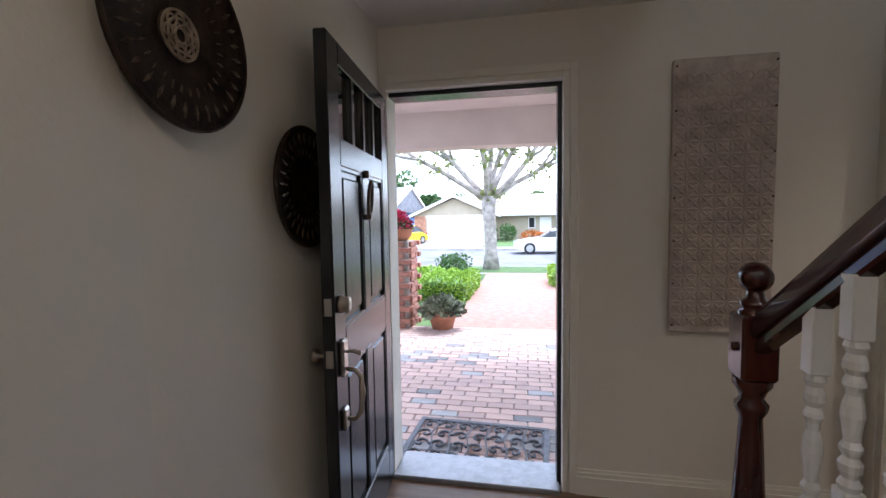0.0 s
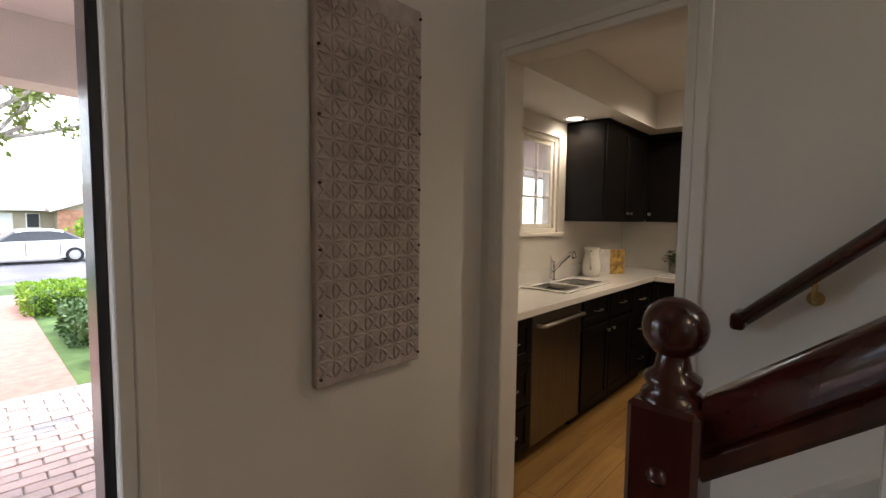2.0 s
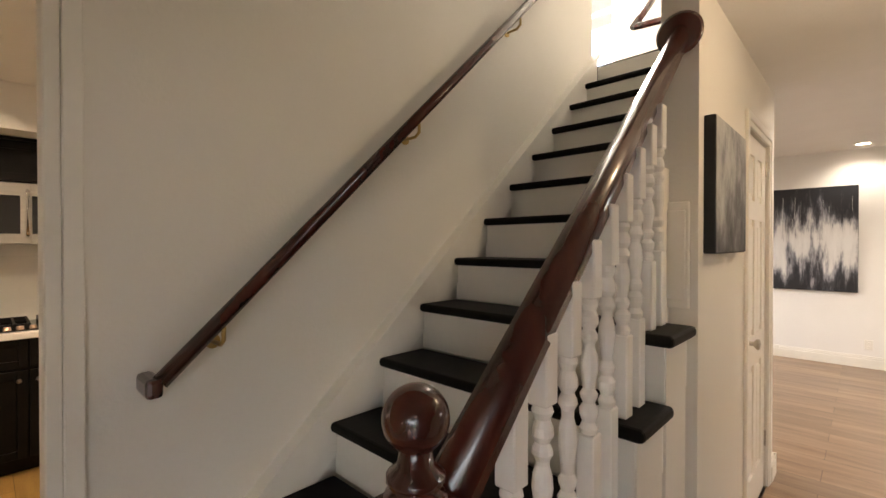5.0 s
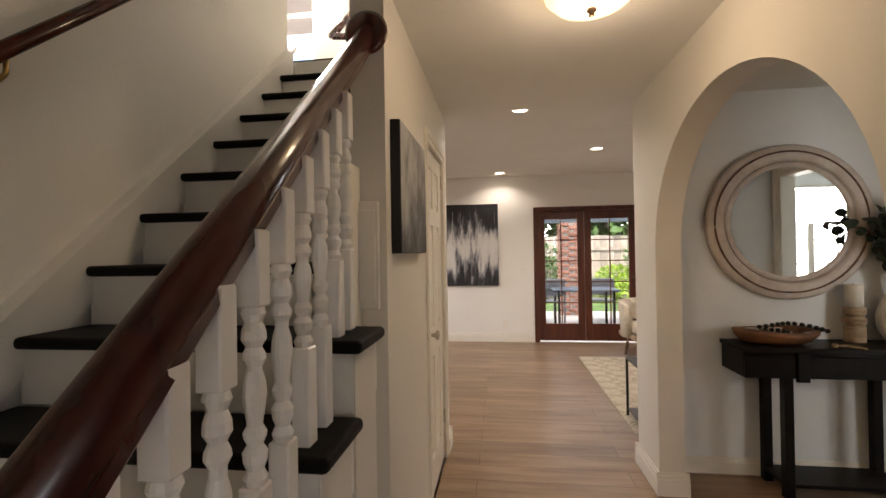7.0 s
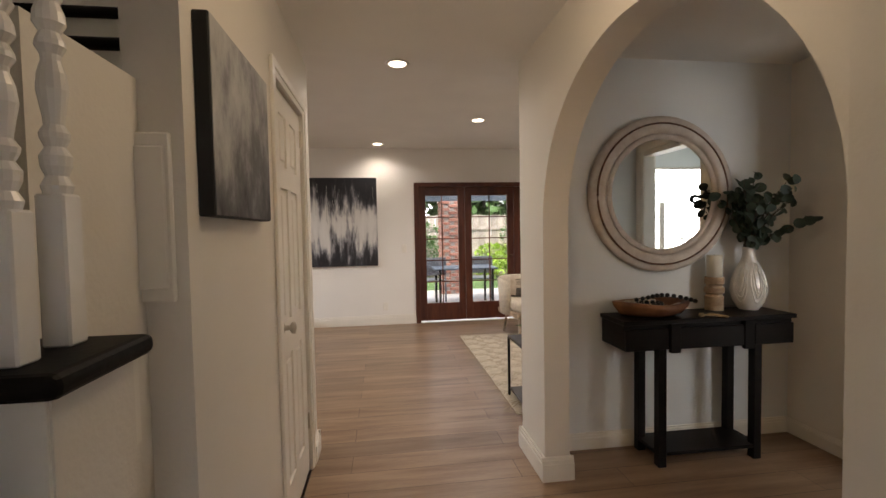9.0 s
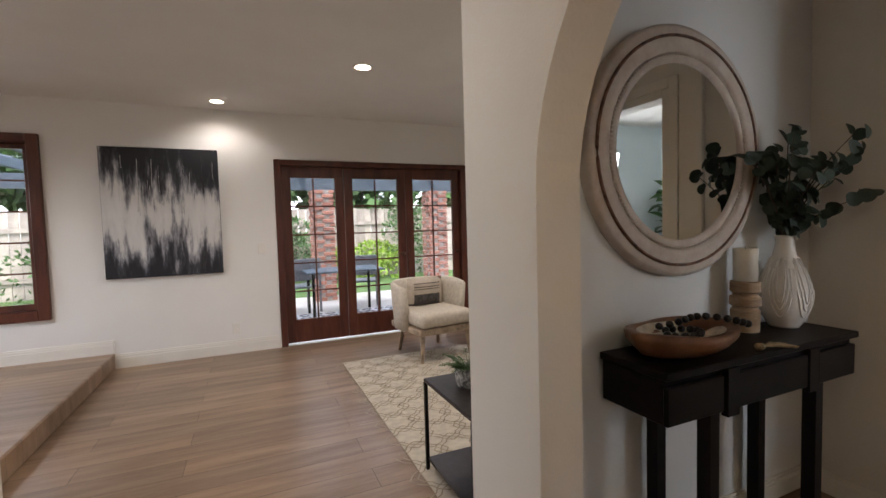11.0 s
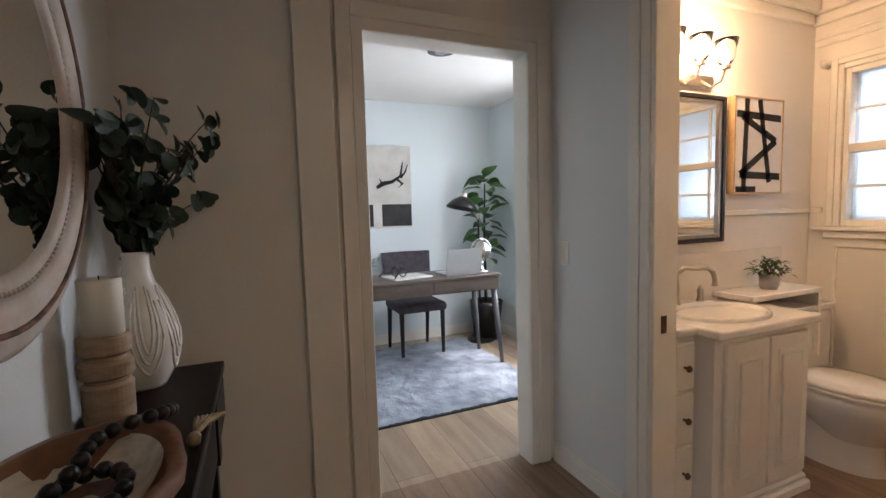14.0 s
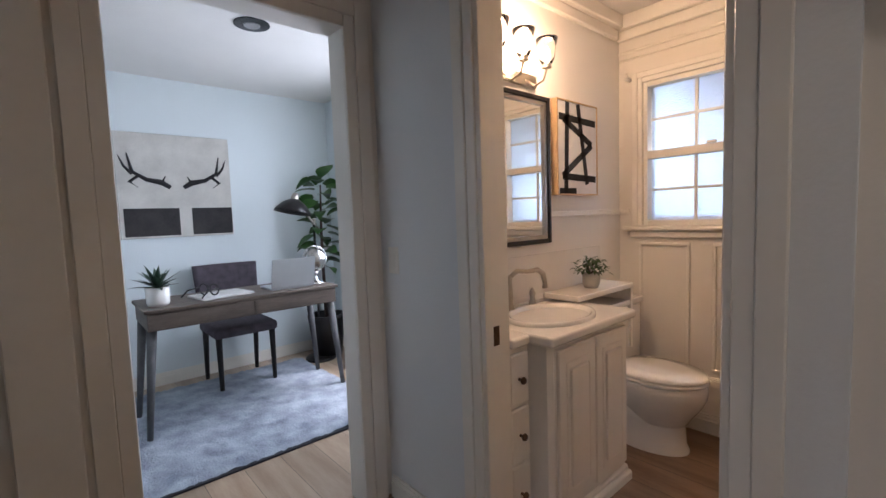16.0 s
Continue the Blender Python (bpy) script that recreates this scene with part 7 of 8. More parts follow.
def pot_plant(x, y, r, h, spread, n, material, label, seed, size=0.09):
    t = thing("garden_pot", x, y, -0.05, 0, label, "garden pot")
    part("pot", lathe([(0.0, 0), (r * 0.7, 0), (r * 0.95, h * 0.8), (r * 1.05, h * 0.82), (r * 1.05, h), (r * 0.9, h), (r * 0.85, h * 0.75), (0.0, h * 0.75)], 28), TERRA, t, smooth=True)
    part("foliage", leaves_on(dome(spread, spread * 0.7, h), n, size, random.Random(seed)), material, t)


pot_plant(-0.55, 6.3, 0.19, 0.2, 0.27, 700, GREYG, "terracotta pot of trailing succulents on the path", 3)
pot_plant(-1.75, 5.8, 0.17, 0.34, 0.3, 300, MIDG, "tall terracotta pot beside the pillar", 4, 0.12)
pot_plant(1.50, 7.35, 0.12, 0.18, 0.2, 400, MIDG, "small terracotta pot of yellow flowers", 5, 0.06)


def spiky(x, y, h, n, label, seed, material=GREYG):
    t = thing("agave_plant", x, y, -0.13, 0, label, "garden plant")
    rn = random.Random(seed)
    bm = bmesh.new()
    for k in range(n):
        az, el = rn.uniform(0, 6.28), rn.uniform(0.5, 1.45)
        leaf_bm(bm, Matrix.Rotation(az, 4, "Z") @ Matrix.Rotation(-el, 4, "Y"), h * rn.uniform(0.7, 1.1), 0.09, 0.12, 4)
    part("blades", bm, material, t)


spiky(-1.9, 7.6, 0.95, 40, "tall strap-leaved agave behind the pillar", 1, MIDG)
spiky(-2.3, 7.2, 1.2, 46, "tall strap-leaved agave by the porch", 2, MIDG)


def shrub(x, y, r, h, material, label, seed, n=1400, size=0.08, z=-0.14):
    t = thing("shrub", x, y, z, 0, label, "shrub")
    part("stems", tube([(0, 0, 0), (0.02, 0, h * 0.6)], 0.02, 6), TWIG, t)
    rn = random.Random(seed)
    lumps = [(rn.gauss(0, r * 0.35), rn.gauss(0, r * 0.35), rn.uniform(0.3, 0.8) * h, rn.uniform(0.35, 0.6)) for k in range(7)]

    def test(rn2):
        cx, cy, cz, s = rn2.choice(lumps)
        o = Vector((rn2.gauss(0, 1), rn2.gauss(0, 1), rn2.gauss(0.2, 1))).normalized()
        return (cx + o.x * r * s, cy + o.y * r * s, max(0.02, cz + o.z * h * s * 0.6)), o
    tagged(part("foliage", leaves_on(test, n, size, rn), material, t), kind="stuff")


shrub(-1.4, 11.8, 0.6, 0.55, MIDG, "green shrub by the pavement", 4)
shrub(-2.1, 10.8, 0.9, 0.4, LIME, "yellow-green shrub near the pavement", 5)
shrub(2.9, 11.6, 0.5, 0.35, GREYG, "blue-grey succulent clump near the pavement", 6)
shrub(2.7, 11.0, 0.3, 0.55, mat("red variegated leaf", (0.35, 0.08, 0.06), 0.6, vary=0.4, scale=14, c2=(0.5, 0.35, 0.25)), "red and cream garden shrub", 7, 900)
for k in range(5):
    shrub(-3 - 1.3 * k, 9 + (k % 3), 0.7, 0.5, (MIDG, LIME, GREYG)[k % 3], "low leafy shrub in the garden bed", 20 + k, 700)

BARK = mat("pale grey bark", (0.42, 0.37, 0.33), 0.85, vary=0.3, scale=5, bump=0.6, bscale=30)
tr = thing("street_tree", -0.68, 15.8, -0.38, 0, "pale-barked street tree with sparse yellow-green leaves", "tree")
part("trunk", tube([(0, 0, 0), (0.0, 0, 0.6), (-0.05, 0, 1.6), (-0.08, 0, 2.5)], [0.30, 0.22, 0.20, 0.26], 16), BARK, tr, smooth=True)
rn = random.Random(12)
tips = []


def limb(p, d, ln, r, depth):
    pts, dd = [Vector(p)], Vector(d)
    for k in range(5):
        dd = (dd + Vector((rn.gauss(0, 0.10), rn.gauss(0, 0.10), 0.06 + rn.gauss(0, 0.05)))).normalized()
        pts.append(pts[-1] + dd * ln / 5)
    part("limb", tube(pts, [r * (1 - 0.11 * i) for i in range(6)], 7), BARK, tr, smooth=True)
    tips.extend(pts[3:])
    if depth:
        for k in range(3 if depth > 1 else 2):
            a = rn.uniform(0.35, 0.75)
            ax = Vector((rn.gauss(0, 1), rn.gauss(0, 1), rn.gauss(0, 0.3))).normalized()
            limb(pts[rn.choice((3, 4, 5))], Matrix.Rotation(a * rn.choice((-1, 1)), 3, ax) @ dd, ln * rn.uniform(0.55, 0.8), r * 0.52, depth - 1)


for az, tilt2, ln in ((180, 38, 3.2), (205, 62, 3.4), (0, 50, 3.2), (340, 32, 3.0), (90, 40, 2.6), (270, 35, 2.6), (20, 66, 3.2), (120, 15, 2.6)):
    limb((-0.08, 0, 2.35), (math.cos(radians(az)) * math.sin(radians(tilt2)), math.sin(radians(az)) * math.sin(radians(tilt2)), math.cos(radians(tilt2))), ln, 0.12, 2)
LEAFY = mat("yellow-green tree leaf", (0.24, 0.28, 0.06), 0.6, vary=0.4, scale=3, c2=(0.11, 0.14, 0.03))


def at_tips(rn2):
    t2 = rn2.choice(tips)
    o = Vector((rn2.gauss(0, 1), rn2.gauss(0, 1), rn2.gauss(0, 1))).normalized()
    return t2 + o * abs(rn2.gauss(0, 0.16)), o


tagged(part("crown", leaves_on(at_tips, 9000, 0.17, random.Random(3)), LEAFY, tr, "sparse yellow-green leaves"), kind="stuff")
tagged(part("moss_tuft", leaves_on(lambda r3: (Vector((-0.08, 0, 2.5)) + Vector((r3.gauss(0, 0.16), r3.gauss(0, 0.16), r3.gauss(0, 0.12))), (0, 0, 1)), 260, 0.13, random.Random(5)), LEAFY, tr), kind="stuff")

# parked cars
TYRE = mat("black tyre", (0.02, 0.02, 0.02), 0.8)
ALLOY = mat("silver wheel", (0.6, 0.6, 0.6), 0.3, 0.9)
CARGLASS = mat("dark car glass", (0.03, 0.035, 0.04), 0.08)


def car(x, y, rz, ln, ht, wd, side, roof, paint, label, wheel_r=0.33, zg=-0.76):
    """side and roof are outlines along the car: (fraction of length, height)."""
    t = thing("parked_car", x, y, zg, rz, label, "car", "parked cars")

    def loft(outline, w0, w1):
        bm = bmesh.new()
        pts = [((u - 0.5) * ln, z) for u, z in outline]
        rows = []
        for wy in (-1, -0.86, 0.86, 1):
            k = abs(wy) == 1
            rows.append([bm.verts.new((px * (0.985 if k else 1), wy * (w0 if z < 0.8 * ht else w1) / 2, z if not k or z < 0.4 else z - 0.05)) for px, z in pts])
        for a, b in zip(rows, rows[1:]):
            for k in range(len(pts)):
                bm.faces.new((a[k], a[(k + 1) % len(pts)], b[(k + 1) % len(pts)], b[k]))
        bm.faces.new(rows[0])
        bm.faces.new(list(reversed(rows[-1])))
        return bm
    part("body", loft(side, wd, wd), paint, t, smooth=False)
    part("cabin", loft(roof, wd * 0.9, wd * 0.74), CARGLASS, t, "dark glass cabin")
    part("roof", loft([(u, z + 0.012) for u, z in roof if z > ht - 0.12] + [(u, z - 0.03) for u, z in reversed(roof) if z > ht - 0.12], wd * 0.76, wd * 0.76), paint, t)
    for u in (0.18, 0.80):
        for s in (-1, 1):
            m_ = Matrix.Rotation(radians(90), 3, "X")
            w = part("wheel", lathe([(wheel_r * 0.62, -0.1), (wheel_r, -0.09), (wheel_r, 0.09), (wheel_r * 0.62, 0.1)], 24, m=m_, at=((u - 0.5) * ln, s * (wd / 2 - 0.08), wheel_r)), TYRE, t)
            part("rim", lathe([(0.0, -0.105), (wheel_r * 0.62, -0.1), (wheel_r * 0.62, 0.1), (0.0, 0.105)], 16, m=m_, at=((u - 0.5) * ln, s * (wd / 2 - 0.08), wheel_r)), ALLOY, w)
    for s in (-1, 1):
        part("headlight", B((-ln / 2 + 0.02, -ln / 2 + 0.12, s * wd * 0.36 - 0.15, s * wd * 0.36 + 0.15, 0.58, 0.70), bevel=0.03), GLASS, t)
        part("tail_light", B((ln / 2 - 0.10, ln / 2 - 0.01, s * wd * 0.36 - 0.14, s * wd * 0.36 + 0.14, 0.70, 0.84), bevel=0.02), mat("red lamp", (0.4, 0.02, 0.02), 0.2), t)
        part("door_seam", B((-0.02 * ln, -0.014 * ln, s * wd / 2 - 0.002, s * wd / 2 + 0.004, 0.35, 0.9)), TYRE, t)
        part("door_seam", B((0.2 * ln, 0.206 * ln, s * wd / 2 - 0.002, s * wd / 2 + 0.004, 0.35, 0.9)), TYRE, t)


SEDAN = [(0.0, 0.35), (0.0, 0.62), (0.03, 0.74), (0.14, 0.86), (0.30, 0.95), (0.82, 1.0), (0.97, 0.97), (1.0, 0.85), (1.0, 0.35), (0.88, 0.22), (0.72, 0.22), (0.26, 0.22), (0.10, 0.22)]
SROOF = [(0.30, 0.93), (0.43, 1.38), (0.50, 1.45), (0.66, 1.45), (0.74, 1.38), (0.88, 0.98)]
car(2.2, 27.6, 4, 5.0, 1.45, 1.85, SEDAN, SROOF, mat("white car paint", (0.78, 0.78, 0.78), 0.25, coat=0.8, vary=0.02), "white saloon car parked across the street")
BUG = [(0.0, 0.35), (0.0, 0.55), (0.06, 0.75), (0.22, 0.90), (0.34, 0.95), (0.80, 0.95), (0.95, 0.75), (1.0, 0.5), (1.0, 0.3), (0.7, 0.22), (0.3, 0.22)]
BROOF = [(0.32, 0.92), (0.42, 1.36), (0.52, 1.48), (0.64, 1.48), (0.78, 1.3), (0.88, 0.92)]
car(-8.9, 34.0, 65, 4.1, 1.48, 1.6, BUG, BROOF, mat("yellow car paint", (0.75, 0.55, 0.04), 0.25, coat=0.8, vary=0.02), "yellow rounded small car on the driveway", 0.32, -0.60)

# houses across the street
ROOF = mat("tan shingle roof", (0.40, 0.31, 0.25), 0.9, vary=0.2, scale=1.5, bump=0.4, bscale=20)
BEIGE = mat("beige stucco", (0.42, 0.36, 0.27), 0.9, vary=0.05, scale=2)
SALMON = mat("salmon brick", (0.52, 0.26, 0.17), 0.9, vary=0.2, scale=4)
FASCIA = mat("white fascia", (0.8, 0.8, 0.8), 0.5, vary=0.02)
GARAGE = mat("white garage door", (0.78, 0.80, 0.82), 0.5, vary=0.03)


def gable(t, x0, x1, y0, y1, eave, ridge, over, wall_m, name="wing"):
    """A wing whose gable faces the street."""
    xm = (x0 + x1) / 2
    w = part("wall", extrude([(x0, -0.3), (x1, -0.3), (x1, eave), (xm, ridge - 0.12), (x0, eave)], "y", y0, y1), wall_m, t)
    k = (ridge - eave) / (xm - x0)
    r = part("roof", extrude([(x0 - over, eave - over * k), (xm, ridge), (x1 + over, eave - over * k), (x1 + over, eave - over * k + 0.16), (xm, ridge + 0.16), (x0 - over, eave - over * k + 0.16)], "y", y0 - 0.5, y1), ROOF, t)
    part("bargeboard", extrude([(x0 - over - 0.02, eave - over * k - 0.05), (xm, ridge - 0.05), (x1 + over + 0.02, eave - over * k - 0.05), (x1 + over + 0.02, eave - over * k + 0.18), (xm, ridge + 0.20), (x0 - over - 0.02, eave - over * k + 0.18)], "y", y0 - 0.56, y0 - 0.5), FASCIA, r, "white bargeboard")
    return w


h1 = thing("house", 0, 0, -0.62, 0, "single-storey beige house with a tan roof and white garage door", "house", "houses across the street")
gable(h1, -9.2, -2.2, 38.5, 50, 2.3, 3.85, 0.5, BEIGE)
gable(h1, 4.6, 13.0, 38.5, 50, 2.3, 3.85, 0.5, BEIGE)
part("wall", B((-2.2, 4.6, 41, 50, -0.3, 2.5)), BEIGE, h1)
part("roof", extrude([(40.2, 2.35), (45.5, 4.3), (51, 2.35), (51, 2.2), (40.2, 2.2)], "x", -6, 9), ROOF, h1)
part("gutter", B((-2.4, 4.1, 40.1, 40.2, 2.15, 2.36)), FASCIA, h1)
part("garage_door", B((-8.1, -3.1, 38.42, 38.5, -0.2, 2.0)), GARAGE, h1)
part("garage_lintel", B((-8.2, -3.0, 38.36, 38.5, 2.0, 2.25)), FASCIA, h1)
part("brick_pier", B((-9.25, -8.25, 38.4, 38.5, -0.3, 2.2)), SALMON, h1)
part("brick_pier", B((-2.95, -2.15, 38.4, 38.5, -0.3, 2.2)), SALMON, h1)
part("brick_pier", B((4.5, 6.2, 38.4, 38.5, -0.3, 2.2)), SALMON, h1)
for x0, x1, z0, z1 in ((0.6, 1.2, 1.0, 2.0), (3.2, 3.9, 1.0, 2.0), (8.5, 10.5, 0.9, 1.9)):
    yy = 41 if x0 < 4.6 else 38.5
    w = part("window", B((x0, x1, yy - 0.06, yy, z0, z1)), FASCIA, h1)
    part("pane", B((x0 + 0.06, x1 - 0.06, yy - 0.08, yy - 0.06, z0 + 0.06, z1 - 0.06)), CARGLASS, w)
part("door", B((1.6, 2.6, 40.94, 41, -0.2, 2.0)), FASCIA, h1)
h2 = thing("house", 0, 0, -0.62, 0, "blue and grey house with a grey roof", "house", "houses across the street")
BLUE = mat("blue siding", (0.16, 0.26, 0.52), 0.8, vary=0.06)
part("wall", B((-30, -11.4, 38, 50, -0.3, 3.0)), BLUE, h2)
part("roof", extrude([(37.2, 2.8), (44, 5.2), (51, 2.8), (51, 2.6), (37.2, 2.6)], "x", -31, -11.0), mat("grey shingle roof", (0.24, 0.25, 0.28), 0.9, vary=0.2, scale=2), h2)
part("gable", extrude([(38, 3.0), (44, 5.0), (50, 3.0)], "x", -11.5, -11.4), BLUE, h2)
part("bargeboard", extrude([(37.1, 2.62), (44, 5.05), (51, 2.62), (51, 2.9), (44, 5.3), (37.1, 2.9)], "x", -11.0, -10.85), FASCIA, h2)
part("garage_door", B((-24, -16.0, 37.92, 38, -0.2, 2.1)), GARAGE, h2)
h3 = thing("house", 0, 0, -0.62, 0, "pale house with a low tan roof down the street", "house", "houses across the street")
gable(h3, 16, 26, 38.5, 50, 2.4, 4.2, 0.5, BEIGE)
part("window", B((19, 22, 38.4, 38.5, 0.9, 1.9)), CARGLASS, h3)
pole = thing("utility_pole", -9.6, 58, -0.3, 0, "wooden utility pole with a crossarm", "utility pole")
part("pole", tube([(0, 0, 0), (0, 0, 9.6)], [0.16, 0.11], 10), BARK, pole)
part("crossarm", B((-1.1, 1.1, -0.08, 0.08, 7.6, 7.75)), BARK, pole)
part("crossarm", B((-0.6, 0.6, -0.08, 0.08, 6.6, 6.72)), BARK, pole)
for k, z in enumerate((7.75, 7.75, 6.7)):
    single("power_cable", tube([(-9.6 + (-0.9, 0.9, 0.0)[k] - 60 + 6 * j, 58 + 1 * j, z - 0.3 + 1.2 * ((j - 10) / 10.0) ** 2) for j in range(21)], 0.02, 4), TYRE, "thin dark overhead power cable", "cable")


def far_tree(x, y, h, r, seed):
    t = thing("tree", x, y, -0.3, 0, "dark green tree behind the houses", "tree", "trees behind the houses")
    part("trunk", tube([(0, 0, 0), (0, 0, h * 0.7)], [0.3, 0.15], 8), BARK, t)
    rn = random.Random(seed)
    lumps = [(rn.gauss(0, r * 0.5), rn.gauss(0, r * 0.4), h * rn.uniform(0.6, 1.0), r * rn.uniform(0.3, 0.55)) for k in range(9)]

    def test(r2):
        cx, cy, cz, s = r2.choice(lumps)
        o = Vector((r2.gauss(0, 1), r2.gauss(0, 1), r2.gauss(0, 1))).normalized()
        return (cx + o.x * s, cy + o.y * s, cz + o.z * s * 0.8), o
    tagged(part("crown", leaves_on(test, 1500, 0.5, rn), MIDG, t), kind="stuff")


for k, (x, y, h, r) in enumerate(((-17, 56, 7.0, 2.2), (-13, 58, 4.2, 2.0), (-4, 58, 4.6, 2.2), (2, 60, 4.2, 2), (13.5, 56, 4.6, 2.6), (24, 58, 5, 3), (-28, 58, 6, 3), (34, 56, 6, 3), (-40, 54, 7, 4), (46, 54, 7, 4))):
    far_tree(x, y, h, r, k)
shrub(-1.2, 37.9, 1.0, 1.3, MIDG, "green shrub before the house", 31, 700, 0.2, -0.6)
shrub(5.6, 36.9, 1.0, 1.7, LIME, "tall lime-green shrub before the house", 32, 700, 0.2, -0.6)
shrub(1.6, 36.4, 1.6, 0.8, mat("orange flowers", (0.6, 0.18, 0.03), 0.7, vary=0.4), "bed of orange flowers", 33, 700, 0.2, -0.6)
sg = thing("street_sign", 6.0, 30.2, -0.62, 0, "green street name sign on a post", "street sign")
part("post", tube([(0, 0, 0), (0, 0, 2.6)], 0.035, 8), NICKEL, sg)
part("blade", B((-0.5, 0.5, -0.01, 0.01, 2.45, 2.65)), mat("sign green", (0.03, 0.25, 0.18), 0.5), sg)

# ---- back garden ----
structure("patio", B((-8, 9, -9.0, -5.15, -0.40, -0.06)), CONCRETE, "pale concrete patio")
structure("lawn_back", B((-14, 14, -12.4, -9.0, -0.40, -0.08)), LAWN, "back garden lawn")
FENCE = mat("pale weathered fence board", (0.50, 0.43, 0.36), 0.85, vary=0.2, scale=4, bump=0.3, bscale=40, rand=0.4)
fn = thing("garden_fence", 0, -12.3, -0.1, 0, "pale weathered board fence", "fence")
part("rail", B((-12, 12, 0.02, 0.06, 0.4, 0.5), (-12, 12, 0.02, 0.06, 1.5, 1.6)), FENCE, fn)
bl = bmesh.new()
addbox(bl, -0.095, 0.095, -0.012, 0.012, 0, 1.95, bevel=0.004)
fme = mesh_of(bl, "board")
fme.materials.append(FENCE)
for k in range(110):
    o = new("board", fme)
    o.parent = fn
    o.location = (-11 + 0.2 * k, 0, 0.01 * (k % 3))
PERG = mat("blue-grey painted timber", (0.09, 0.12, 0.15), 0.6, vary=0.15, scale=5)
pg = thing("pergola", 0, 0, 0, 0, "blue-grey painted patio pergola", "pergola")
part("beam", B((-7, 7, -8.6, -8.45, 2.05, 2.28)), PERG, pg)
part("ledger", B((-7, 7, -5.25, -5.16, 2.28, 2.45)), PERG, pg)
for k in range(22):
    part("rafter", B((-6.9 + 0.65 * k, -6.83 + 0.65 * k, -9.0, -5.2, 2.285, 2.43)), PERG, pg)
for x in (-0.75, -3.1, 3.2):
    bp = thing("brick_column", x, -8.5, -0.06, 0, "red brick patio column", "column", "patio columns")
    part("core", B((-0.19, 0.19, -0.19, 0.19, 0, 2.10)), MORTAR, bp)
    for c in range(27):
        for s in range(4):
            o = new("brick", bme)
            o.parent = bp
            o.matrix_basis = pose(0, 0, 0, 0, 0, 90 * s) @ pose(0.09 if c % 2 else -0.09, -0.165, 0.04 + 0.078 * c)
for k, (x, y, r, h, m_) in enumerate(((-1.6, -11.6, 0.7, 0.8, LIME), (-2.7, -11.6, 0.9, 1.0, LIME), (0.4, -11.5, 0.6, 0.7, MIDG), (-0.2, -11.7, 0.8, 1.7, MIDG), (-3.6, -11.6, 0.8, 2.0, MIDG), (2.6, -11.5, 0.9, 1.2, LIME), (4.0, -11.6, 0.9, 1.6, MIDG))):
    shrub(x, y, r, h, m_, "green shrub against the fence", 40 + k, 1300, 0.11, -0.09)
for k, (x, y) in enumerate(((-3, -15), (1.2, -15.5), (5, -15), (-8, -15))):
    far_tree(x, y, 4.6, 2.2, 60 + k)


def patio_chair(x, y, rz):
    t = thing("patio_chair", x, y, -0.06, rz, "grey metal patio chair on concrete", "chair", "patio chairs")
    PC = mat("grey patio metal", (0.20, 0.21, 0.23), 0.5, 0.5)
    part("seat", B((-0.25, 0.25, -0.25, 0.25, 0.42, 0.45), bevel=0.01), PC, t)
    part("backrest", B((-0.25, 0.25, 0.22, 0.25, 0.55, 0.90), bevel=0.01), PC, t)
    for sx2 in (-0.23, 0.23):
        part("arm", B((sx2 - 0.02, sx2 + 0.02, -0.22, 0.24, 0.64, 0.67)), PC, t)
        for sy in (-0.22, 0.23):
            part("leg", B((sx2 - 0.015, sx2 + 0.015, sy - 0.015, sy + 0.015, 0, 0.66 if sy < 0 else 0.9)), PC, t)


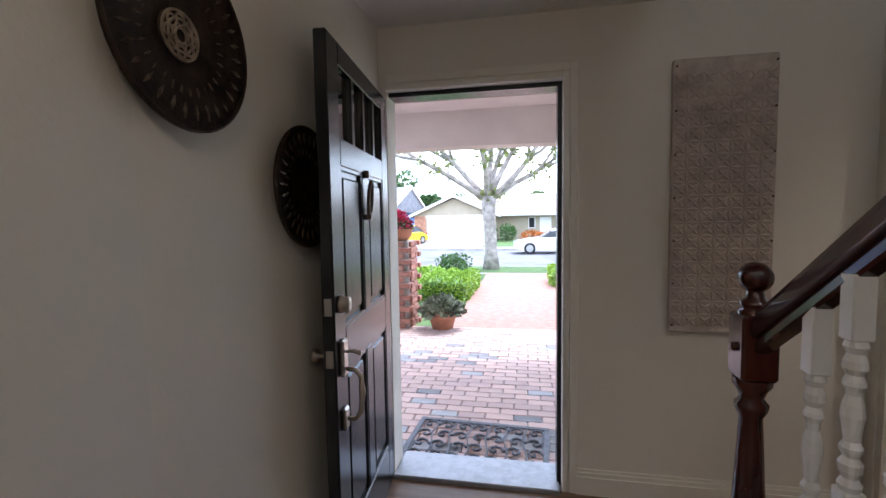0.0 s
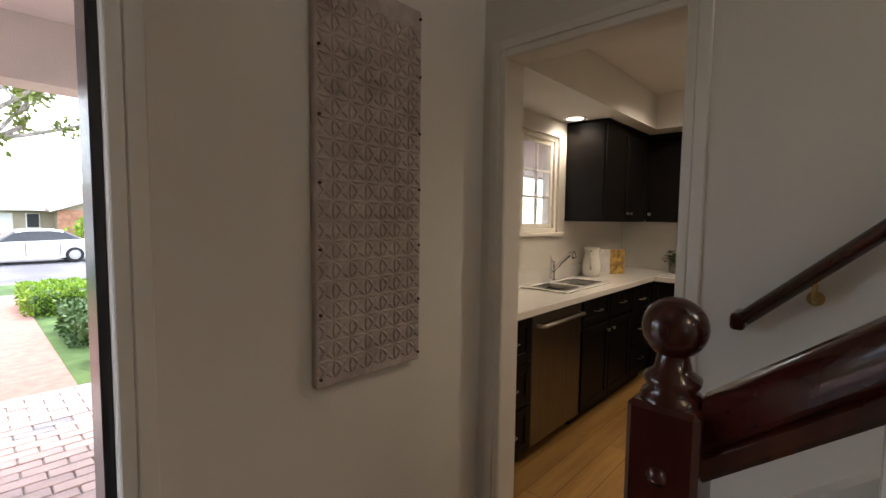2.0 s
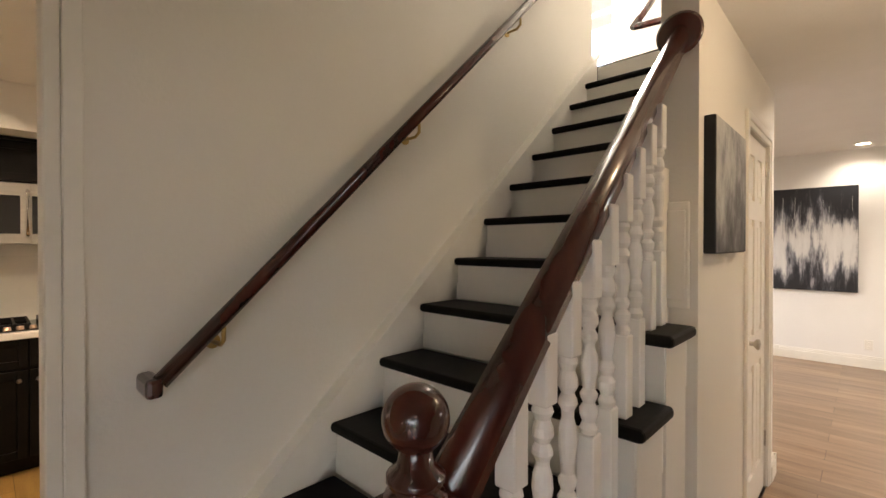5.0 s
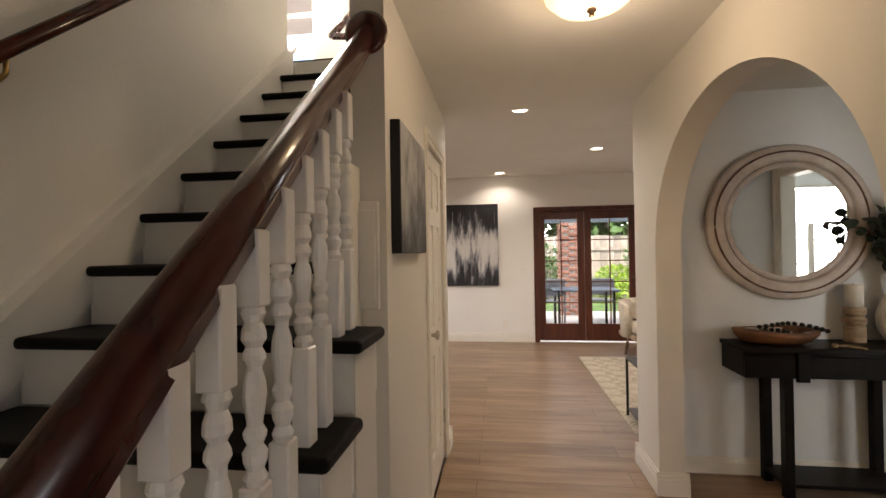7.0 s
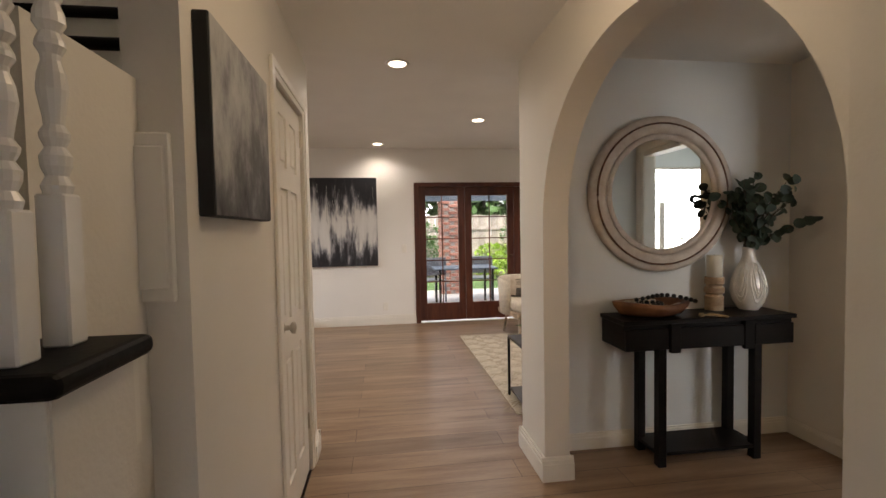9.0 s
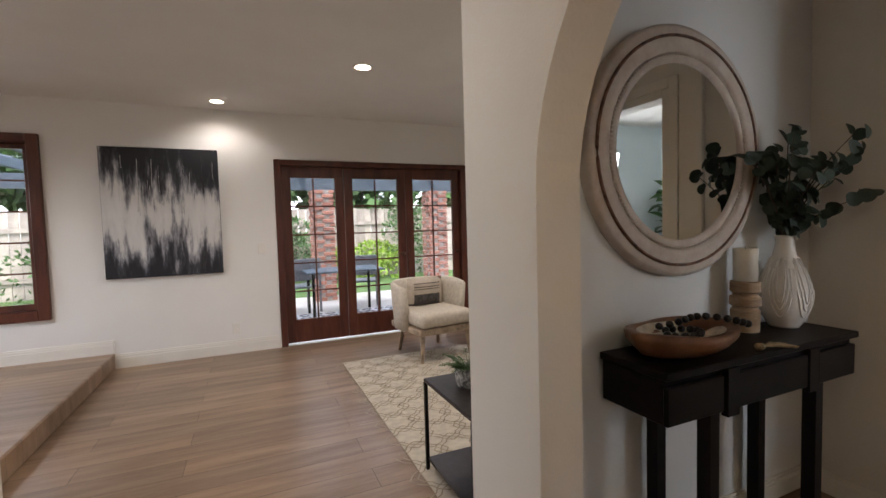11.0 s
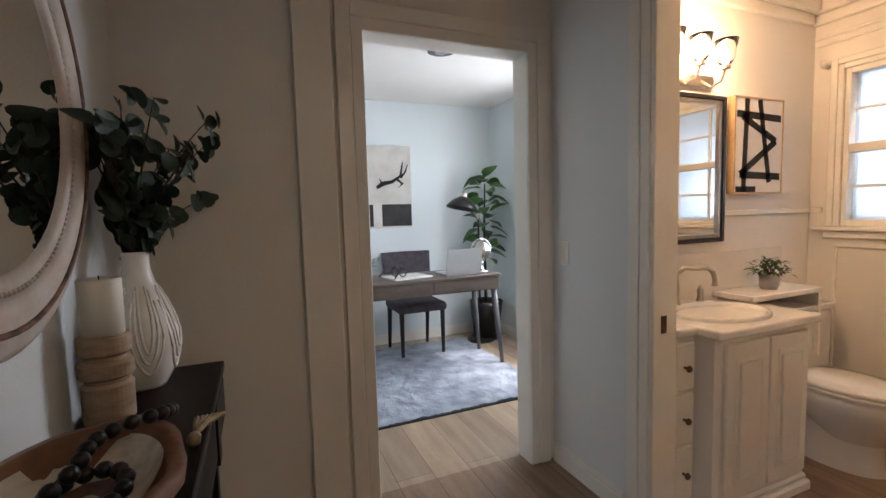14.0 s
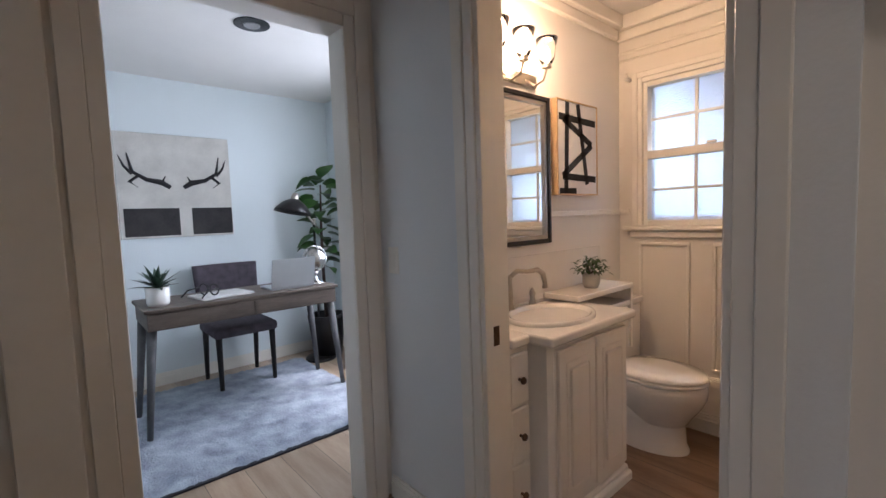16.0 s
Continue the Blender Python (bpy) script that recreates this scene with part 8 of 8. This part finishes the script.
patio_chair(-0.2, -7.4, 20)
patio_chair(-1.3, -7.6, -15)
tb = thing("patio_table", -0.8, -6.9, -0.06, 0, "grey patio table with iron legs", "table")
part("tabletop", B((-0.6, 0.6, -0.4, 0.4, 0.70, 0.73), bevel=0.01), PERG, tb)
for x in (-0.5, 0.5):
    for y in (-0.32, 0.32):
        part("leg", B((x - 0.02, x + 0.02, y - 0.02, y + 0.02, 0, 0.70)), IRON, tb)
om = thing("outdoor_mat", -0.9, -6.3, -0.06, 0, "grey and white trellis outdoor mat", "rug")
part("weave", B((-1.6, 1.6, -0.8, 0.8, 0, 0.008)), mat("white outdoor weave", (0.62, 0.62, 0.62), 0.9), om)
bm = bmesh.new()
for i in range(16):
    for j in range(8):
        tube([(-1.5 + 0.2 * i + 0.08 * math.cos(q), -0.7 + 0.2 * j + 0.08 * math.sin(q), 0.009) for q in [math.pi / 2 * k for k in range(5)]], 0.008, 4, bm)
part("trellis", bm, mat("grey outdoor weave", (0.16, 0.17, 0.19), 0.9), om)

# upper landing window
uw = thing("landing_window", 0, 0, 0, 0, "white upper landing window", "window")
part("frame", B((2.72, 2.75, -2.58, -2.53, 3.3, 4.7), (3.27, 3.30, -2.58, -2.53, 3.3, 4.7), (2.75, 3.27, -2.58, -2.53, 3.3, 3.34), (2.75, 3.27, -2.58, -2.53, 4.66, 4.7), (2.75, 3.27, -2.57, -2.535, 4.0, 4.04)), TRIM, uw)

# ---- brick paving of the porch ----
bl = bmesh.new()
addbox(bl, -0.098, 0.098, -0.045, 0.045, -0.02, 0.0, bevel=0.005)
pme = mesh_of(bl, "paver")
pme.materials.append(PAVER)
pmg = pme.copy()
pmg.materials.clear()
pmg.materials.append(PAVERGREY)
porch = bpy.data.objects["porch_floor"]
rn = random.Random(21)
rest = bmesh.new()
row = 0
count = 0
y = 3.11
while y < 6.4:
    x = -2.4 + (0.102 if row % 2 else 0.0)
    while x < 2.6:
        near = -0.9 < x < 1.35 and count < 300
        if near and y < 6.2:
            o = new("paver", pmg if rn.random() < 0.13 else pme)
            o.parent = porch
            o.matrix_basis = pose(x, y, -0.04 + rn.uniform(-0.002, 0.002), rn.uniform(-0.4, 0.4), rn.uniform(-0.4, 0.4), rn.uniform(-0.8, 0.8))
            count += 1
        else:
            addbox(rest, x - 0.098, x + 0.098, y - 0.045, y + 0.045, -0.06, -0.04 + rn.uniform(-0.002, 0.002))
        x += 0.204
    y += 0.097
    row += 1
rp = part("paving", rest, PAVER, porch)
tagged(rp, kind="stuff")
